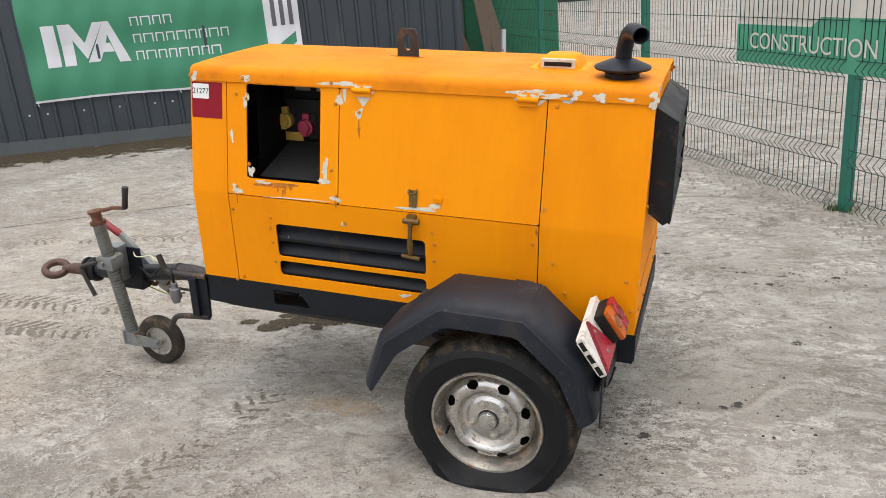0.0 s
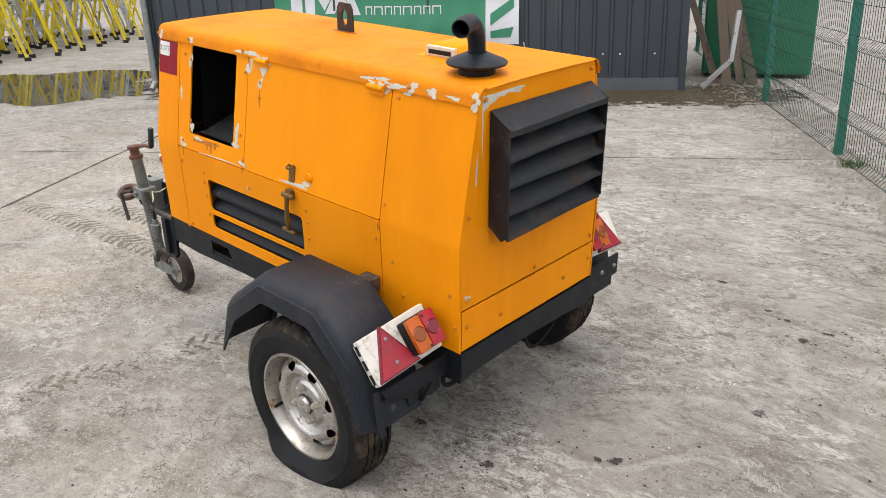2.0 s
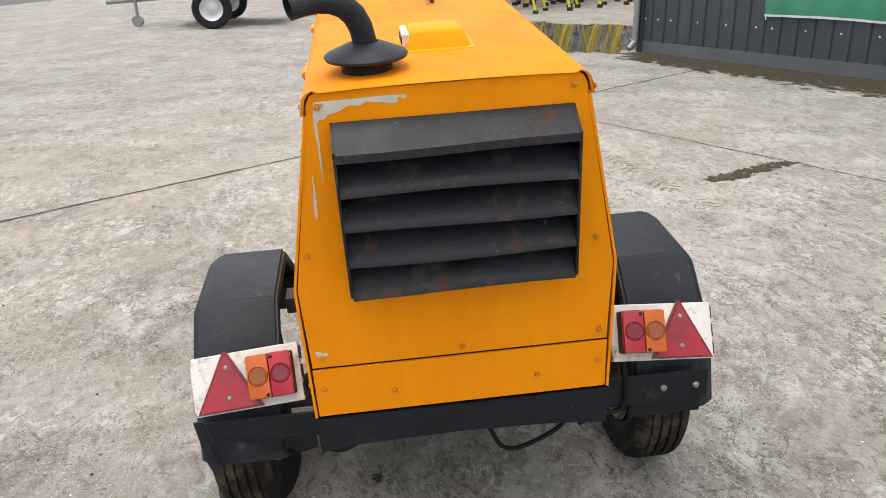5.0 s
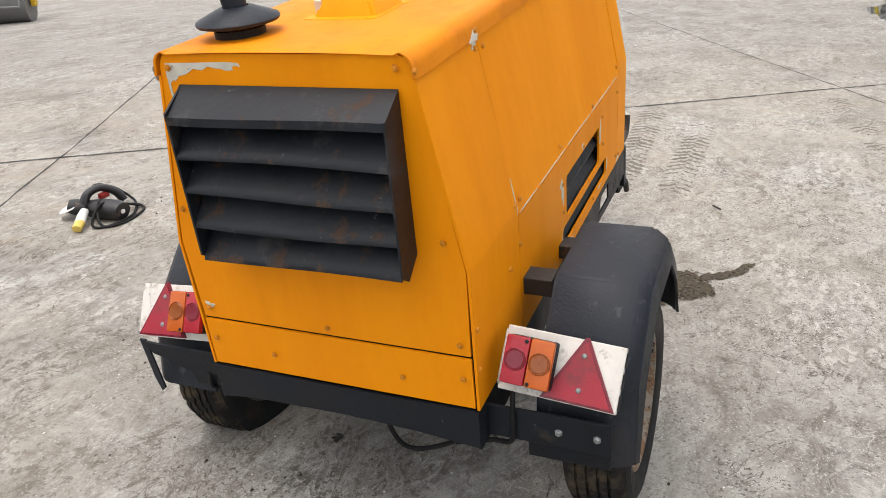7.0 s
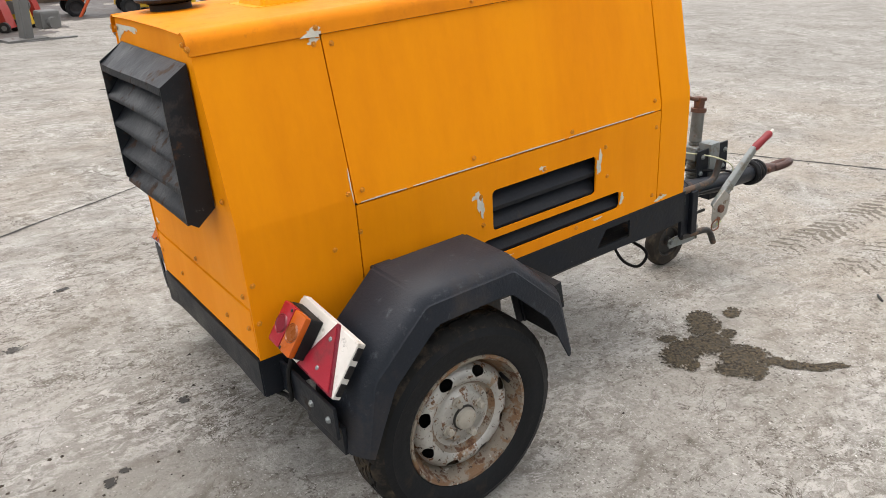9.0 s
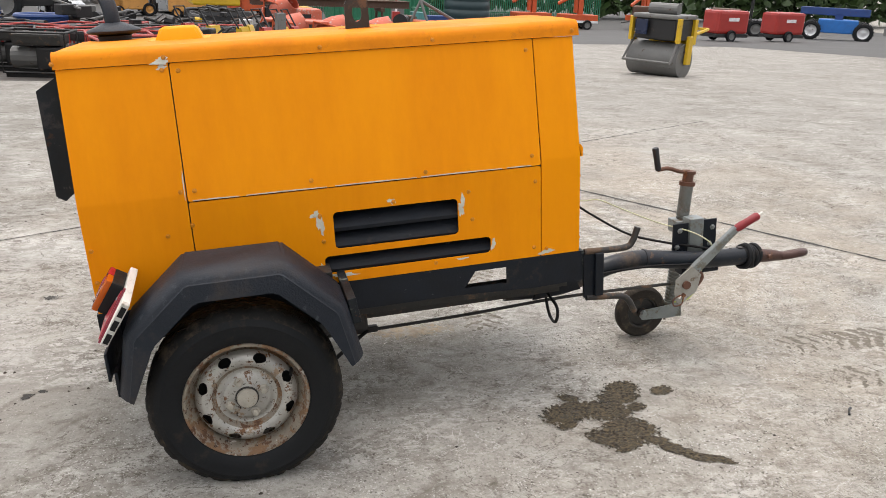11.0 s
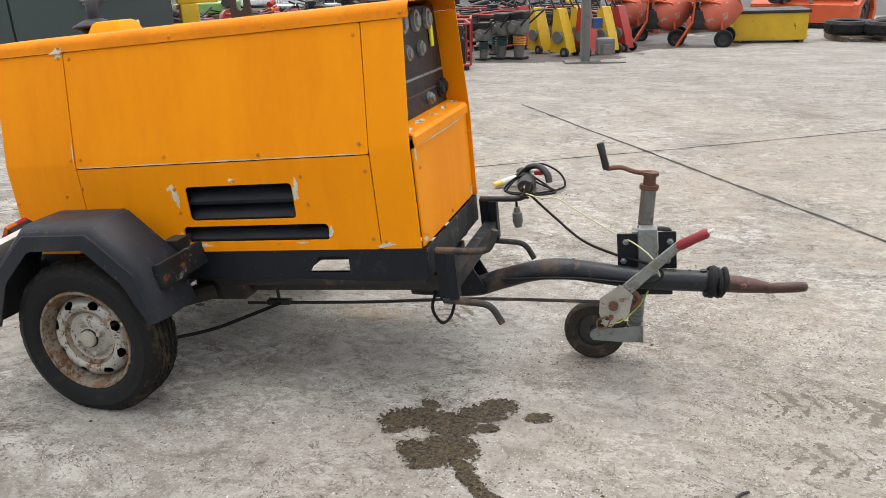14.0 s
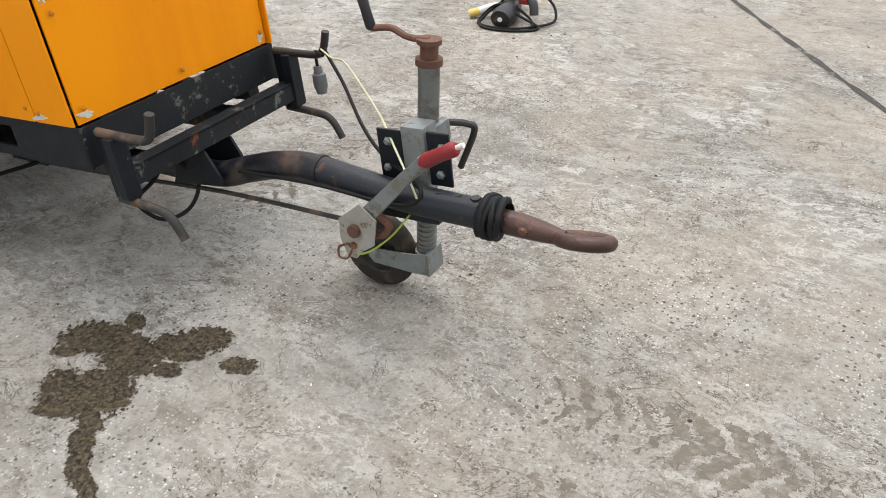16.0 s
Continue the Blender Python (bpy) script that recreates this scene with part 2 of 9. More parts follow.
def box(bm, x0, x1, y0, y1, z0, z1, bevel=0.0, m=None):
    r = bmesh.ops.create_cube(bm, size=1.0)
    vs = r["verts"]
    for v in vs:
        v.co = Vector((x0 + (v.co.x + 0.5) * (x1 - x0), y0 + (v.co.y + 0.5) * (y1 - y0), z0 + (v.co.z + 0.5) * (z1 - z0)))
    if bevel:
        es = list({e for v in vs for e in v.link_edges})
        r = bmesh.ops.bevel(bm, geom=es, offset=bevel, segments=2, affect="EDGES", profile=0.6)
        vs = list({v for f in r["faces"] for v in f.verts} | {v for v in vs if v.is_valid})
    if m is not None:
        for v in {w for v in vs for f in v.link_faces for w in f.verts}:
            v.co = m @ v.co
    return bm


def cyl(bm, a, b, r0, r1=None, n=16, caps=True):
    a, b = Vector(a), Vector(b)
    d = b - a
    m = Matrix.Translation((a + b) / 2) @ d.to_track_quat("Z", "Y").to_matrix().to_4x4()
    bmesh.ops.create_cone(bm, cap_ends=caps, segments=n, radius1=r0, radius2=r0 if r1 is None else r1, depth=d.length, matrix=m)
    return bm


def tube(bm, pts, r, n=10, closed=False):
    """A round bar along points; r may be a list."""
    pts = [Vector(p) for p in pts]
    rs = r if isinstance(r, (list, tuple)) else [r] * len(pts)
    rings, up = [], None
    for i, p in enumerate(pts):
        a = pts[i - 1] if i or closed else p
        c = pts[(i + 1) % len(pts)] if i + 1 < len(pts) or closed else p
        d = (c - a).normalized()
        if up is None:
            up = d.orthogonal().normalized()
        up = (up - d * up.dot(d)).normalized()
        side = d.cross(up)
        rings.append([bm.verts.new(p + rs[i] * (up * math.cos(t) + side * math.sin(t))) for t in (2 * math.pi * k / n for k in range(n))])
    k = len(rings)
    for i in range(k if closed else k - 1):
        A, B = rings[i], rings[(i + 1) % k]
        for j in range(n):
            bm.faces.new((A[j], A[(j + 1) % n], B[(j + 1) % n], B[j]))
    if not closed:
        bm.faces.new(rings[0][::-1])
        bm.faces.new(rings[-1])
    return bm


def curve_pts(pts, steps=6):
    """Points of a smooth curve through the given points."""
    P = [Vector(p) for p in pts]
    P = [2 * P[0] - P[1]] + P + [2 * P[-1] - P[-2]]
    out = []
    for i in range(1, len(P) - 2):
        for k in range(steps):
            t = k / steps
            a, b, c, d = P[i - 1:i + 3]
            out.append(0.5 * ((2 * b) + (c - a) * t + (2 * a - 5 * b + 4 * c - d) * t * t + (3 * b - a - 3 * c + d) * t ** 3))
    return out + [P[-2]]


def lathe(bm, prof, n=40, m=None):
    """Turns (radius, height) rows about z."""
    rings = []
    for r, h in prof:
        if r < 1e-5:
            rings.append([bm.verts.new((0, 0, h))])
        else:
            rings.append([bm.verts.new((r * math.cos(2 * math.pi * k / n), r * math.sin(2 * math.pi * k / n), h)) for k in range(n)])
    for A, B in zip(rings, rings[1:]):
        for j in range(n):
            q = [A[j % len(A)], A[(j + 1) % len(A)], B[(j + 1) % len(B)], B[j % len(B)]]
            q = list(dict.fromkeys(q))
            if len(q) > 2:
                bm.faces.new(q)
    if m is not None:
        for v in {v for R in rings for v in R}:
            v.co = m @ v.co
    return bm


def plate(bm, loops, put, thick, chamfer=0.0):
    """A sheet: 2D loops (outer, then holes), set in space by put(u, v, depth)."""
    tmp = bmesh.new()
    for lp in loops:
        vs = [tmp.verts.new((u, v, 0)) for u, v in lp]
        for i in range(len(vs)):
            tmp.edges.new((vs[i - 1], vs[i]))
    bmesh.ops.triangle_fill(tmp, use_beauty=True, use_dissolve=False, edges=tmp.edges[:])
    tmp.verts.index_update()
    front = [bm.verts.new(put(v.co.x, v.co.y, 0.0)) for v in tmp.verts]
    back = [bm.verts.new(put(v.co.x, v.co.y, -thick)) for v in tmp.verts]
    for f in tmp.faces:
        ids = [v.index for v in f.verts]
        bm.faces.new([front[i] for i in ids])
        bm.faces.new([back[i] for i in reversed(ids)])
    for e in tmp.edges:
        if len(e.link_faces) == 1:
            i, j = (v.index for v in e.verts)
            bm.faces.new((front[i], front[j], back[j], back[i]))
    tmp.free()
    return bm


def rrect(u0, u1, v0, v1, r=0.0, n=3):
    """A rectangle with round corners."""
    if r <= 0:
        return [(u0, v0), (u1, v0), (u1, v1), (u0, v1)]
    out = []
    for cu, cv, a in ((u1 - r, v0 + r, -90), (u1 - r, v1 - r, 0), (u0 + r, v1 - r, 90), (u0 + r, v0 + r, 180)):
        for k in range(n + 1):
            t = radians(a + 90 * k / n)
            out.append((cu + r * math.cos(t), cv + r * math.sin(t)))
    return out


def blob(cu, cv, ru, rv, seed, n=22, rough=0.35):
    """An uneven closed outline."""
    rnd = random.Random(seed)
    ph = [rnd.uniform(0, 6.28) for _ in range(4)]
    return [(cu + ru * k * math.cos(t), cv + rv * k * math.sin(t)) for t, k in ((t, 1 + rough * (0.5 * math.sin(2 * t + ph[0]) + 0.35 * math.sin(3 * t + ph[1]) + 0.3 * math.sin(5 * t + ph[2]) + 0.25 * math.sin(9 * t + ph[3]))) for t in (2 * math.pi * i / n for i in range(n)))]


def letters(name, text, size, m, material, parent=None, label=""):
    """Flat lettering in the built-in font, turned into a mesh."""
    cu = bpy.data.curves.new(name, "FONT")
    cu.body, cu.size, cu.align_x, cu.align_y = text, size, "CENTER", "CENTER"
    tmp = bpy.data.objects.new(name, cu)
    scene.collection.objects.link(tmp)
    me = bpy.data.meshes.new_from_object(tmp.evaluated_get(bpy.context.evaluated_depsgraph_get()))
    bpy.data.objects.remove(tmp)
    me.materials.append(material)
    ob = new(name, me)
    ob.parent = parent
    ob.matrix_basis = m
    return tagged(ob, label)
# ---- the towed generator; its own axes: x to the rear, origin between the hubs ----
BODY = Matrix.Translation((-0.475, -0.006, 0.264)) @ pose(0, 0, 0, 0, 4.7, 0) @ pose(0, 0, 0, 2.4, 0, 0)
gen = thing("generator_trailer", "old orange-yellow towed generator with chipped paint on concrete", "generator", BODY)
X0, X1 = -1.170, 0.407
ZB, ZK, ZL, ZT = 0.199, 0.537, 0.920, 0.969
YB, YK, YL = 0.348, 0.354, 0.284


def side_y(z):
    return YK + (YL - YK) * (z - ZK) / (ZL - ZK) if z > ZK else YK + (YB - YK) * (ZK - z) / (ZK - ZB)


def side_put(sgn):
    """Places (x, z, depth) on the sloping side of the body."""
    def put(u, v, d):
        n = Vector((0, ZL - ZK, YK - YL)).normalized() if v > ZK + 1e-6 else Vector((0, 1, -0.02)).normalized()
        return Vector((u, sgn * (side_y(v) + d * n.y), v + d * n.z))
    return put


def rear_put(u, v, d):
    return Vector((X1 + d, u, v))


def front_put(u, v, d):
    return Vector((X0 - d, u, v))


G = 0.0018


def bent_panel(name, sgn, u0, u1, label=""):
    bm = bmesh.new()
    put = side_put(sgn)
    rows = []
    for z in (ZB + G, ZK - 0.006, ZK, ZK + 0.006, ZL - G):
        y = side_y(z)
        if abs(z - ZK) < 0.001:
            y -= 0.0006
        rows.append([(bm.verts.new((u, sgn * y, z)), bm.verts.new((u, sgn * (y - 0.006), z))) for u in (u0 + G, u1 - G)])
    for a, b in zip(rows, rows[1:]):
        bm.faces.new((a[0][0], a[1][0], b[1][0], b[0][0]))
        bm.faces.new((a[0][1], b[0][1], b[1][1], a[1][1]))
        for i in (0, 1):
            bm.faces.new((a[i][0], b[i][0], b[i][1], a[i][1]))
    for r in (rows[0], rows[-1]):
        bm.faces.new((r[0][0], r[0][1], r[1][1], r[1][0]))
    return part(name, bm, YELLOW, gen, label, smooth=True)


def flat_panel(name, sgn, u0, u1, v0, v1, holes=(), label="", mat_=None):
    bm = bmesh.new()
    loops = [rrect(u0 + G, u1 - G, v0 + G, v1 - G, 0.006)] + list(holes)
    plate(bm, loops, side_put(sgn), 0.006)
    return part(name, bm, mat_ or YELLOW, gen, label)


NEAR, FAR = -1, 1
SEAM = {NEAR: -1.034, FAR: -1.020}
for sgn in (NEAR, FAR):
    bent_panel("rear_side_panel", sgn, 0.09 if sgn < 0 else 0.10, X1)
    bent_panel("front_side_panel", sgn, X0 + 0.011 * sgn, SEAM[sgn])
window_hole = rrect(-0.956, -0.672, 0.599, 0.9155, 0.010)
flat_panel("hatch_panel", NEAR, SEAM[NEAR], -0.603, ZK, ZL, [window_hole], "yellow panel with an open socket window")
door = flat_panel("engine_door", NEAR, -0.603, 0.09, ZK, ZL)
slots_n = [rrect(-0.854, -0.291, 0.317, 0.441, 0.014), rrect(-0.854, -0.291, 0.243, 0.300, 0.014)]
flat_panel("lower_side_panel", NEAR, SEAM[NEAR], 0.09, ZB, ZK, slots_n)
flat_panel("upper_side_panel", FAR, SEAM[FAR], 0.10, ZK - 0.020, ZL)
slots_f = [rrect(-0.731, -0.325, 0.314, 0.436, 0.014), rrect(-0.841, -0.287, 0.236, 0.293, 0.014)]
flat_panel("lower_side_panel", FAR, SEAM[FAR], 0.10, ZB, ZK - 0.020, slots_f)

# dark liners behind the seams, clear of the openings
for sgn in (NEAR, FAR):
    for u0, u1, v0, v1 in ((0.06, 0.14, ZB, ZK), (0.06, 0.14, ZK, ZL - 0.01), (-1.05, -0.98, ZB, ZK), (-1.05, -0.98, ZK, ZL - 0.01), (-0.98, 0.06, ZK - 0.04, ZK), (-0.98, 0.06, ZK, ZK + 0.03), (-0.63, -0.58, ZK + 0.03, ZL - 0.01)):
        if sgn > 0 and u0 == -0.63:
            continue
        put = side_put(sgn)
        bm = bmesh.new()
        plate(bm, [[(u0, v0), (u1, v0), (u1, v1), (u0, v1)]], lambda u, v, d: put(u, v + (1e-5 if v0 >= ZK else -1e-5), d - 0.0075), 0.004)
        part("seam_liner", bm, INNER, gen)
bm = bmesh.new()
box(bm, X0 + 0.075, X1 - 0.02, -0.18, 0.18, ZB - 0.02, 0.52)
part("engine_base", bm, INNER, gen)
bm = bmesh.new()
box(bm, -0.5, X1 - 0.02, -0.2, 0.2, 0.521, 0.90)
part("engine_block", bm, INNER, gen, "dark engine behind the louvres")

# louvre blades behind the side openings
for sgn, (u0, u1), rows in ((NEAR, (-0.866, -0.279), (0.379, 0.318, 0.245)), (FAR, (-0.745, -0.31), (0.375, 0.314)), (FAR, (-0.855, -0.273), (0.238,))):
    for z in rows:
        bm = bmesh.new()
        y = side_y(z) - 0.010
        prof = [(y - 0.065, z + 0.072), (y - 0.06, z + 0.07), (y - 0.012, z + 0.022), (y, z + 0.006), (y - 0.002, z - 0.006), (y - 0.012, z - 0.004), (y - 0.018, z + 0.012), (y - 0.066, z + 0.06)]
        ends = [[bm.verts.new((u, sgn * a, b)) for a, b in prof] for u in (u0, u1)]
        for i in range(len(prof)):
            bm.faces.new((ends[0][i], ends[0][i - 1], ends[1][i - 1], ends[1][i]))
        bm.faces.new(ends[0])
        bm.faces.new(ends[1][::-1])
        part("louvre_blade", bm, BLACK, gen, smooth=True)

# roof
bm = bmesh.new()
prof = []
for s in (-1, 1):
    q = [(YL + 0.006, ZL), (YL + 0.003, ZL + 0.014)]
    q += [(YL - 0.028 + 0.030 * math.cos(a), ZT - 0.030 + 0.030 * math.sin(a)) for a in (radians(d) for d in (8, 30, 52, 74, 90))]
    q += [(0.16, ZT + 0.003), (0.06, ZT + 0.004)]
    prof += [(s * y, z) for y, z in (q if s < 0 else q[::-1])]
xs = [X0 - 0.008, X0 + 0.3, -0.5, -0.1, X1 - 0.02, X1 + 0.004]
grid = [[bm.verts.new((x, y, z - (0.006 if x == xs[-1] and abs(y) < 0.26 else 0))) for y, z in prof] for x in xs]
under = [[bm.verts.new((x, y * (1 - 0.006 / 0.28), z - 0.006 if abs(y) < 0.26 else z)) for y, z in prof] for x in xs]
for A in (grid, under):
    for r, s in zip(A, A[1:]):
        for j in range(len(prof) - 1):
            bm.faces.new((r[j], r[j + 1], s[j + 1], s[j]))
for r, s in ((grid[0], under[0]), (grid[-1], under[-1])):
    for j in range(len(prof) - 1):
        bm.faces.new((r[j], r[j + 1], s[j + 1], s[j]))
for j in (0, -1):
    for i in range(len(xs) - 1):
        bm.faces.new((grid[i][j], grid[i + 1][j], under[i + 1][j], under[i][j]))
roof = part("roof", bm, ROOFPAINT, gen, "yellow steel roof with a rounded lip", smooth=True)

# rear end
bm = bmesh.new()
plate(bm, [[(-YB + 0.010, 0.3375), (YB - 0.010, 0.3375), (YK - 0.009, ZK), (YL - 0.005, ZL), (YL - 0.007, ZT - 0.030), (YL - 0.016, ZT - 0.012), (YL - 0.030, ZT - 0.006), (-YL + 0.030, ZT - 0.006), (-YL + 0.016, ZT - 0.012), (-YL + 0.007, ZT - 0.030), (-YL + 0.005, ZL), (-YK + 0.009, ZK)]], lambda u, v, d: rear_put(u, v, d - 0.004), 0.006)
part("rear_panel", bm, YELLOW, gen)
bm = bmesh.new()
plate(bm, [[(-YB + 0.010, ZB + 0.006), (YB - 0.010, ZB + 0.006), (YB - 0.009, 0.3310), (-YB + 0.009, 0.3310)]], lambda u, v, d: rear_put(u, v, d - 0.002), 0.006)
part("rear_skirt_panel", bm, YELLOW, gen)
bm = bmesh.new()
plate(bm, [[(-YB + 0.008, ZB), (YB - 0.008, ZB), (YK - 0.008, ZK), (YL - 0.004, ZL), (-YL + 0.004, ZL), (-YK + 0.008, ZK)]], lambda u, v, d: rear_put(u, v, d - 0.012), 0.004)
part("seam_liner", bm, INNER, gen)

# louvred hood on the rear
HC, HD = 0.008, 0.066
hood = thing("rear_louvre", "black steel louvred hood on the rear panel", "")
hood.parent = gen
del hood["label"]
tagged(hood, "black steel louvred hood")
for s in (-1, 1):
    bm = bmesh.new()
    o = [(X1, 0.902), (X1 + HD, 0.862), (X1 + HD + 0.004, 0.552), (X1 + HD - 0.02, 0.534), (X1, 0.570)]
    w_at = lambda z: HC + s * (0.243 - 0.004 * (0.9 - z) / 0.35)
    a = [bm.verts.new((x, w_at(z), z)) for x, z in o]
    b_ = [bm.verts.new((x, w_at(z) - s * 0.005, z)) for x, z in o]
    bm.faces.new(a)
    bm.faces.new(b_[::-1])
    for i in range(5):
        bm.faces.new((a[i - 1], a[i], b_[i], b_[i - 1]))
    part("side_plate", bm, LOUVRE, hood)
for k in range(5):
    z = 0.858 - 0.0765 * k - 0.003 * (0 < k < 4)
    bm = bmesh.new()
    w = 0.2375 - 0.0009 * k
    top = 0.044 if k == 0 else 0.064
    x_in = X1 if k == 0 else X1 + 0.006
    prof = [(x_in, z + top), (X1 + HD - 0.012, z + 0.008), (X1 + HD - 0.001, z), (X1 + HD + 0.002, z - 0.016 + 0.006 * (k > 0)), (X1 + HD - 0.004, z - 0.016 + 0.006 * (k > 0)), (X1 + HD - 0.008, z - 0.002), (x_in, z + top - 0.006)]
    ends = [[bm.verts.new((x, y + HC, zz + 0.003 * math.sin(9 * y + 1.7 * k) * (j > 0))) for j, (x, zz) in enumerate(prof)] for y in (-w, -w * 0.6, -w * 0.2, w * 0.2, w * 0.6, w)]
    for A, B in zip(ends, ends[1:]):
        for i in range(len(prof)):
            bm.faces.new((A[i - 1], A[i], B[i], B[i - 1]))
    bm.faces.new(ends[0])
    bm.faces.new(ends[-1][::-1])
    part("slat", bm, LOUVRE, hood, smooth=True)
bm = bmesh.new()
box(bm, X1 - 0.001, X1 + 0.004, HC - 0.234, HC + 0.234, 0.57, 0.89)
part("backing", bm, INNER, hood)

# chassis frame
bm = bmesh.new()
for s in (-1, 1):
    hole = [(-0.895, 0.118), (-0.745, 0.120), (-0.785, 0.176), (-0.895, 0.176)]
    plate(bm, [[(X0 - 0.004, 0.092), (-1.0, 0.086), (-0.70, 0.098), (X1, 0.096), (X1, ZB), (X0 - 0.004, ZB)], hole], lambda u, v, d: Vector((u, s * (0.346 + d), v)), 0.006)
    box(bm, X0, X1, s * 0.30 - 0.028, s * 0.30 + 0.028, ZB - 0.008, ZB - 0.002)
part("chassis_rail", bm, BLACK, gen, "black frame with flaking paint")
bm = bmesh.new()
plate(bm, [[(-0.344, 0.104), (-0.25, 0.116), (0.0, 0.121), (0.2, 0.114), (0.344, 0.100), (0.346, ZB), (-0.346, ZB)]], lambda u, v, d: Vector((X1 + 0.004 + d, u, v)), 0.007)
part("rear_crossmember", bm, BLACK, gen)
bm = bmesh.new()
plate(bm, [[(-0.346, 0.098), (0.346, 0.098), (0.346, ZB), (-0.346, ZB)]], lambda u, v, d: Vector((X0 - 0.006 - d, u, v)), 0.007)
part("front_crossmember", bm, FLAKED, gen, "black front plate with flaking paint")
for s in (-1, 1):
    bm = bmesh.new()
    box(bm, X0 + 0.02, -0.20, s * 0.17 - 0.025, s * 0.17 + 0.025, -0.005, 0.055, 0.004)
    box(bm, -0.42, -0.22, s * 0.20 - 0.05, s * 0.20 + 0.05, -0.02, 0.09, 0.006)
    part("frame_beam", bm, DARKSTEEL, gen)
    bm = bmesh.new()
    tube(bm, curve_pts([(-0.30, s * 0.24, 0.02), (-0.15, s * 0.30, 0.0), (0.0, s * 0.42, 0.0)]), 0.035)
    part("suspension_arm", bm, DARKSTEEL, gen)
bm = bmesh.new()
cyl(bm, (0, -0.50, -0.02), (0, 0.50, -0.02), 0.034)
box(bm, -0.06, 0.06, -0.30, 0.30, -0.02, 0.095, 0.01)
part("axle", bm, DARKSTEEL, gen)
bm = bmesh.new()
box(bm, -0.70, 0.38, -0.31, 0.31, 0.10, 0.20)
part("underbody", bm, INNER, gen)

# front end: sill, apron, cheeks and the recessed control board
bm = bmesh.new()
plate(bm, [[(-YB + 0.012, ZB + 0.004), (YB - 0.012, ZB + 0.004), (YK - 0.012, 0.525), (-YK + 0.012, 0.525)]], lambda u, v, d: front_put(u, v, d - 0.006), 0.006)
part("front_apron", bm, YELLOW, gen, "yellow lower front panel")
bm = bmesh.new()
w = YK - 0.016
prof = [(X0 - 0.004, 0.530), (X0 - 0.005, 0.560), (X0 + 0.004, 0.572), (X0 + 0.08, 0.588), (X0 + 0.08, 0.582), (X0 + 0.006, 0.566), (X0 + 0.002, 0.530)]
ends = [[bm.verts.new((x, y, z)) for x, z in prof] for y in (-w, w)]
for i in range(len(prof)):
    bm.faces.new((ends[0][i - 1], ends[0][i], ends[1][i], ends[1][i - 1]))
bm.faces.new(ends[0])
bm.faces.new(ends[1][::-1])
part("front_sill", bm, YELLOW, gen, "yellow folded sill with bare screw patches")
bm = bmesh.new()
plate(bm, [[(-0.33, 0.55), (0.33, 0.55), (0.272, 0.915), (0.262, 0.945), (-0.262, 0.945), (-0.272, 0.915)]], lambda u, v, d: Vector((X0 + 0.072 - d, u, v)), 0.008)
board = part("control_board", bm, LOUVRE, gen, "dark grey control board with dials and sockets")
bm = bmesh.new()
box(bm, X0 + 0.068, X0 + 0.0725, -0.30, 0.30, 0.708, 0.716)
part("trim_strip", bm, ZINC, board, "bright metal strip")
bm = bmesh.new()
box(bm, X0 + 0.069, X0 + 0.0725, -0.30, 0.30, 0.654, 0.658)
part("seam", bm, RUSTMETAL, board)
for y, z, r, ma in ((0.10, 0.80, 0.026, ZINC), (-0.05, 0.805, 0.026, ZINC), (-0.10, 0.625, 0.022, ZINC), (-0.235, 0.64, 0.03, INNER), (-0.28, 0.645, 0.03, INNER), (0.20, 0.80, 0.024, INNER), (0.22, 0.625, 0.022, ZINC), (-0.02, 0.90, 0.036, ZINC), (0.12, 0.90, 0.036, ZINC), (-0.16, 0.90, 0.036, ZINC)):
    bm = bmesh.new()
    lathe(bm, [(0, 0.02), (r * 0.6, 0.02), (r * 0.7, 0.012), (r, 0.012), (r * 1.08, 0.0)], 18, Matrix.Translation((X0 + 0.072, y, z)) @ pose(0, 0, 0, 0, -90, 0))
    part("dial", bm, ma, board, smooth=True)
bm = bmesh.new()
box(bm, X0 + 0.060, X0 + 0.071, -0.20, -0.17, 0.80, 0.88, 0.006)
part("tag", bm, mat("tag_yellow", (0.75, 0.70, 0.03), 0.5), board, "bright yellow tag")
bm = bmesh.new()
box(bm, X0 + 0.068, X0 + 0.0725, 0.24, 0.29, 0.66, 0.675)
part("small_plate", bm, LABEL, board)

# socket window: a dark recess with two sockets
y0, y1 = -0.315, -0.085
recess = thing("socket_recess", "", "")
recess.parent = gen
tagged(recess, "dark recess with a sloping floor")
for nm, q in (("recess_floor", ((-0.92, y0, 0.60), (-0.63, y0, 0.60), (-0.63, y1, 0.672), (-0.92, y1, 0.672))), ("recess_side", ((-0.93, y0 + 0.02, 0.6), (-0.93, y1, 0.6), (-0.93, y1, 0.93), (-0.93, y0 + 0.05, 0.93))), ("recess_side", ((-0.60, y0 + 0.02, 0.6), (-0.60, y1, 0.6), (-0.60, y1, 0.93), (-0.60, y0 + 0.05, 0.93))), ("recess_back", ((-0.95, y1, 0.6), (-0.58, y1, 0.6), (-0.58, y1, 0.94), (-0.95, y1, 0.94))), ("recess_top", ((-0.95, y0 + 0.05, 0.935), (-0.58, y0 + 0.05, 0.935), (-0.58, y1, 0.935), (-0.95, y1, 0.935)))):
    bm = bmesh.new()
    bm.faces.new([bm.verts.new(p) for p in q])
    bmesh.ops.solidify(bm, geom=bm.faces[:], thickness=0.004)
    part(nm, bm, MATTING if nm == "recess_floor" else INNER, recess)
bm = bmesh.new()
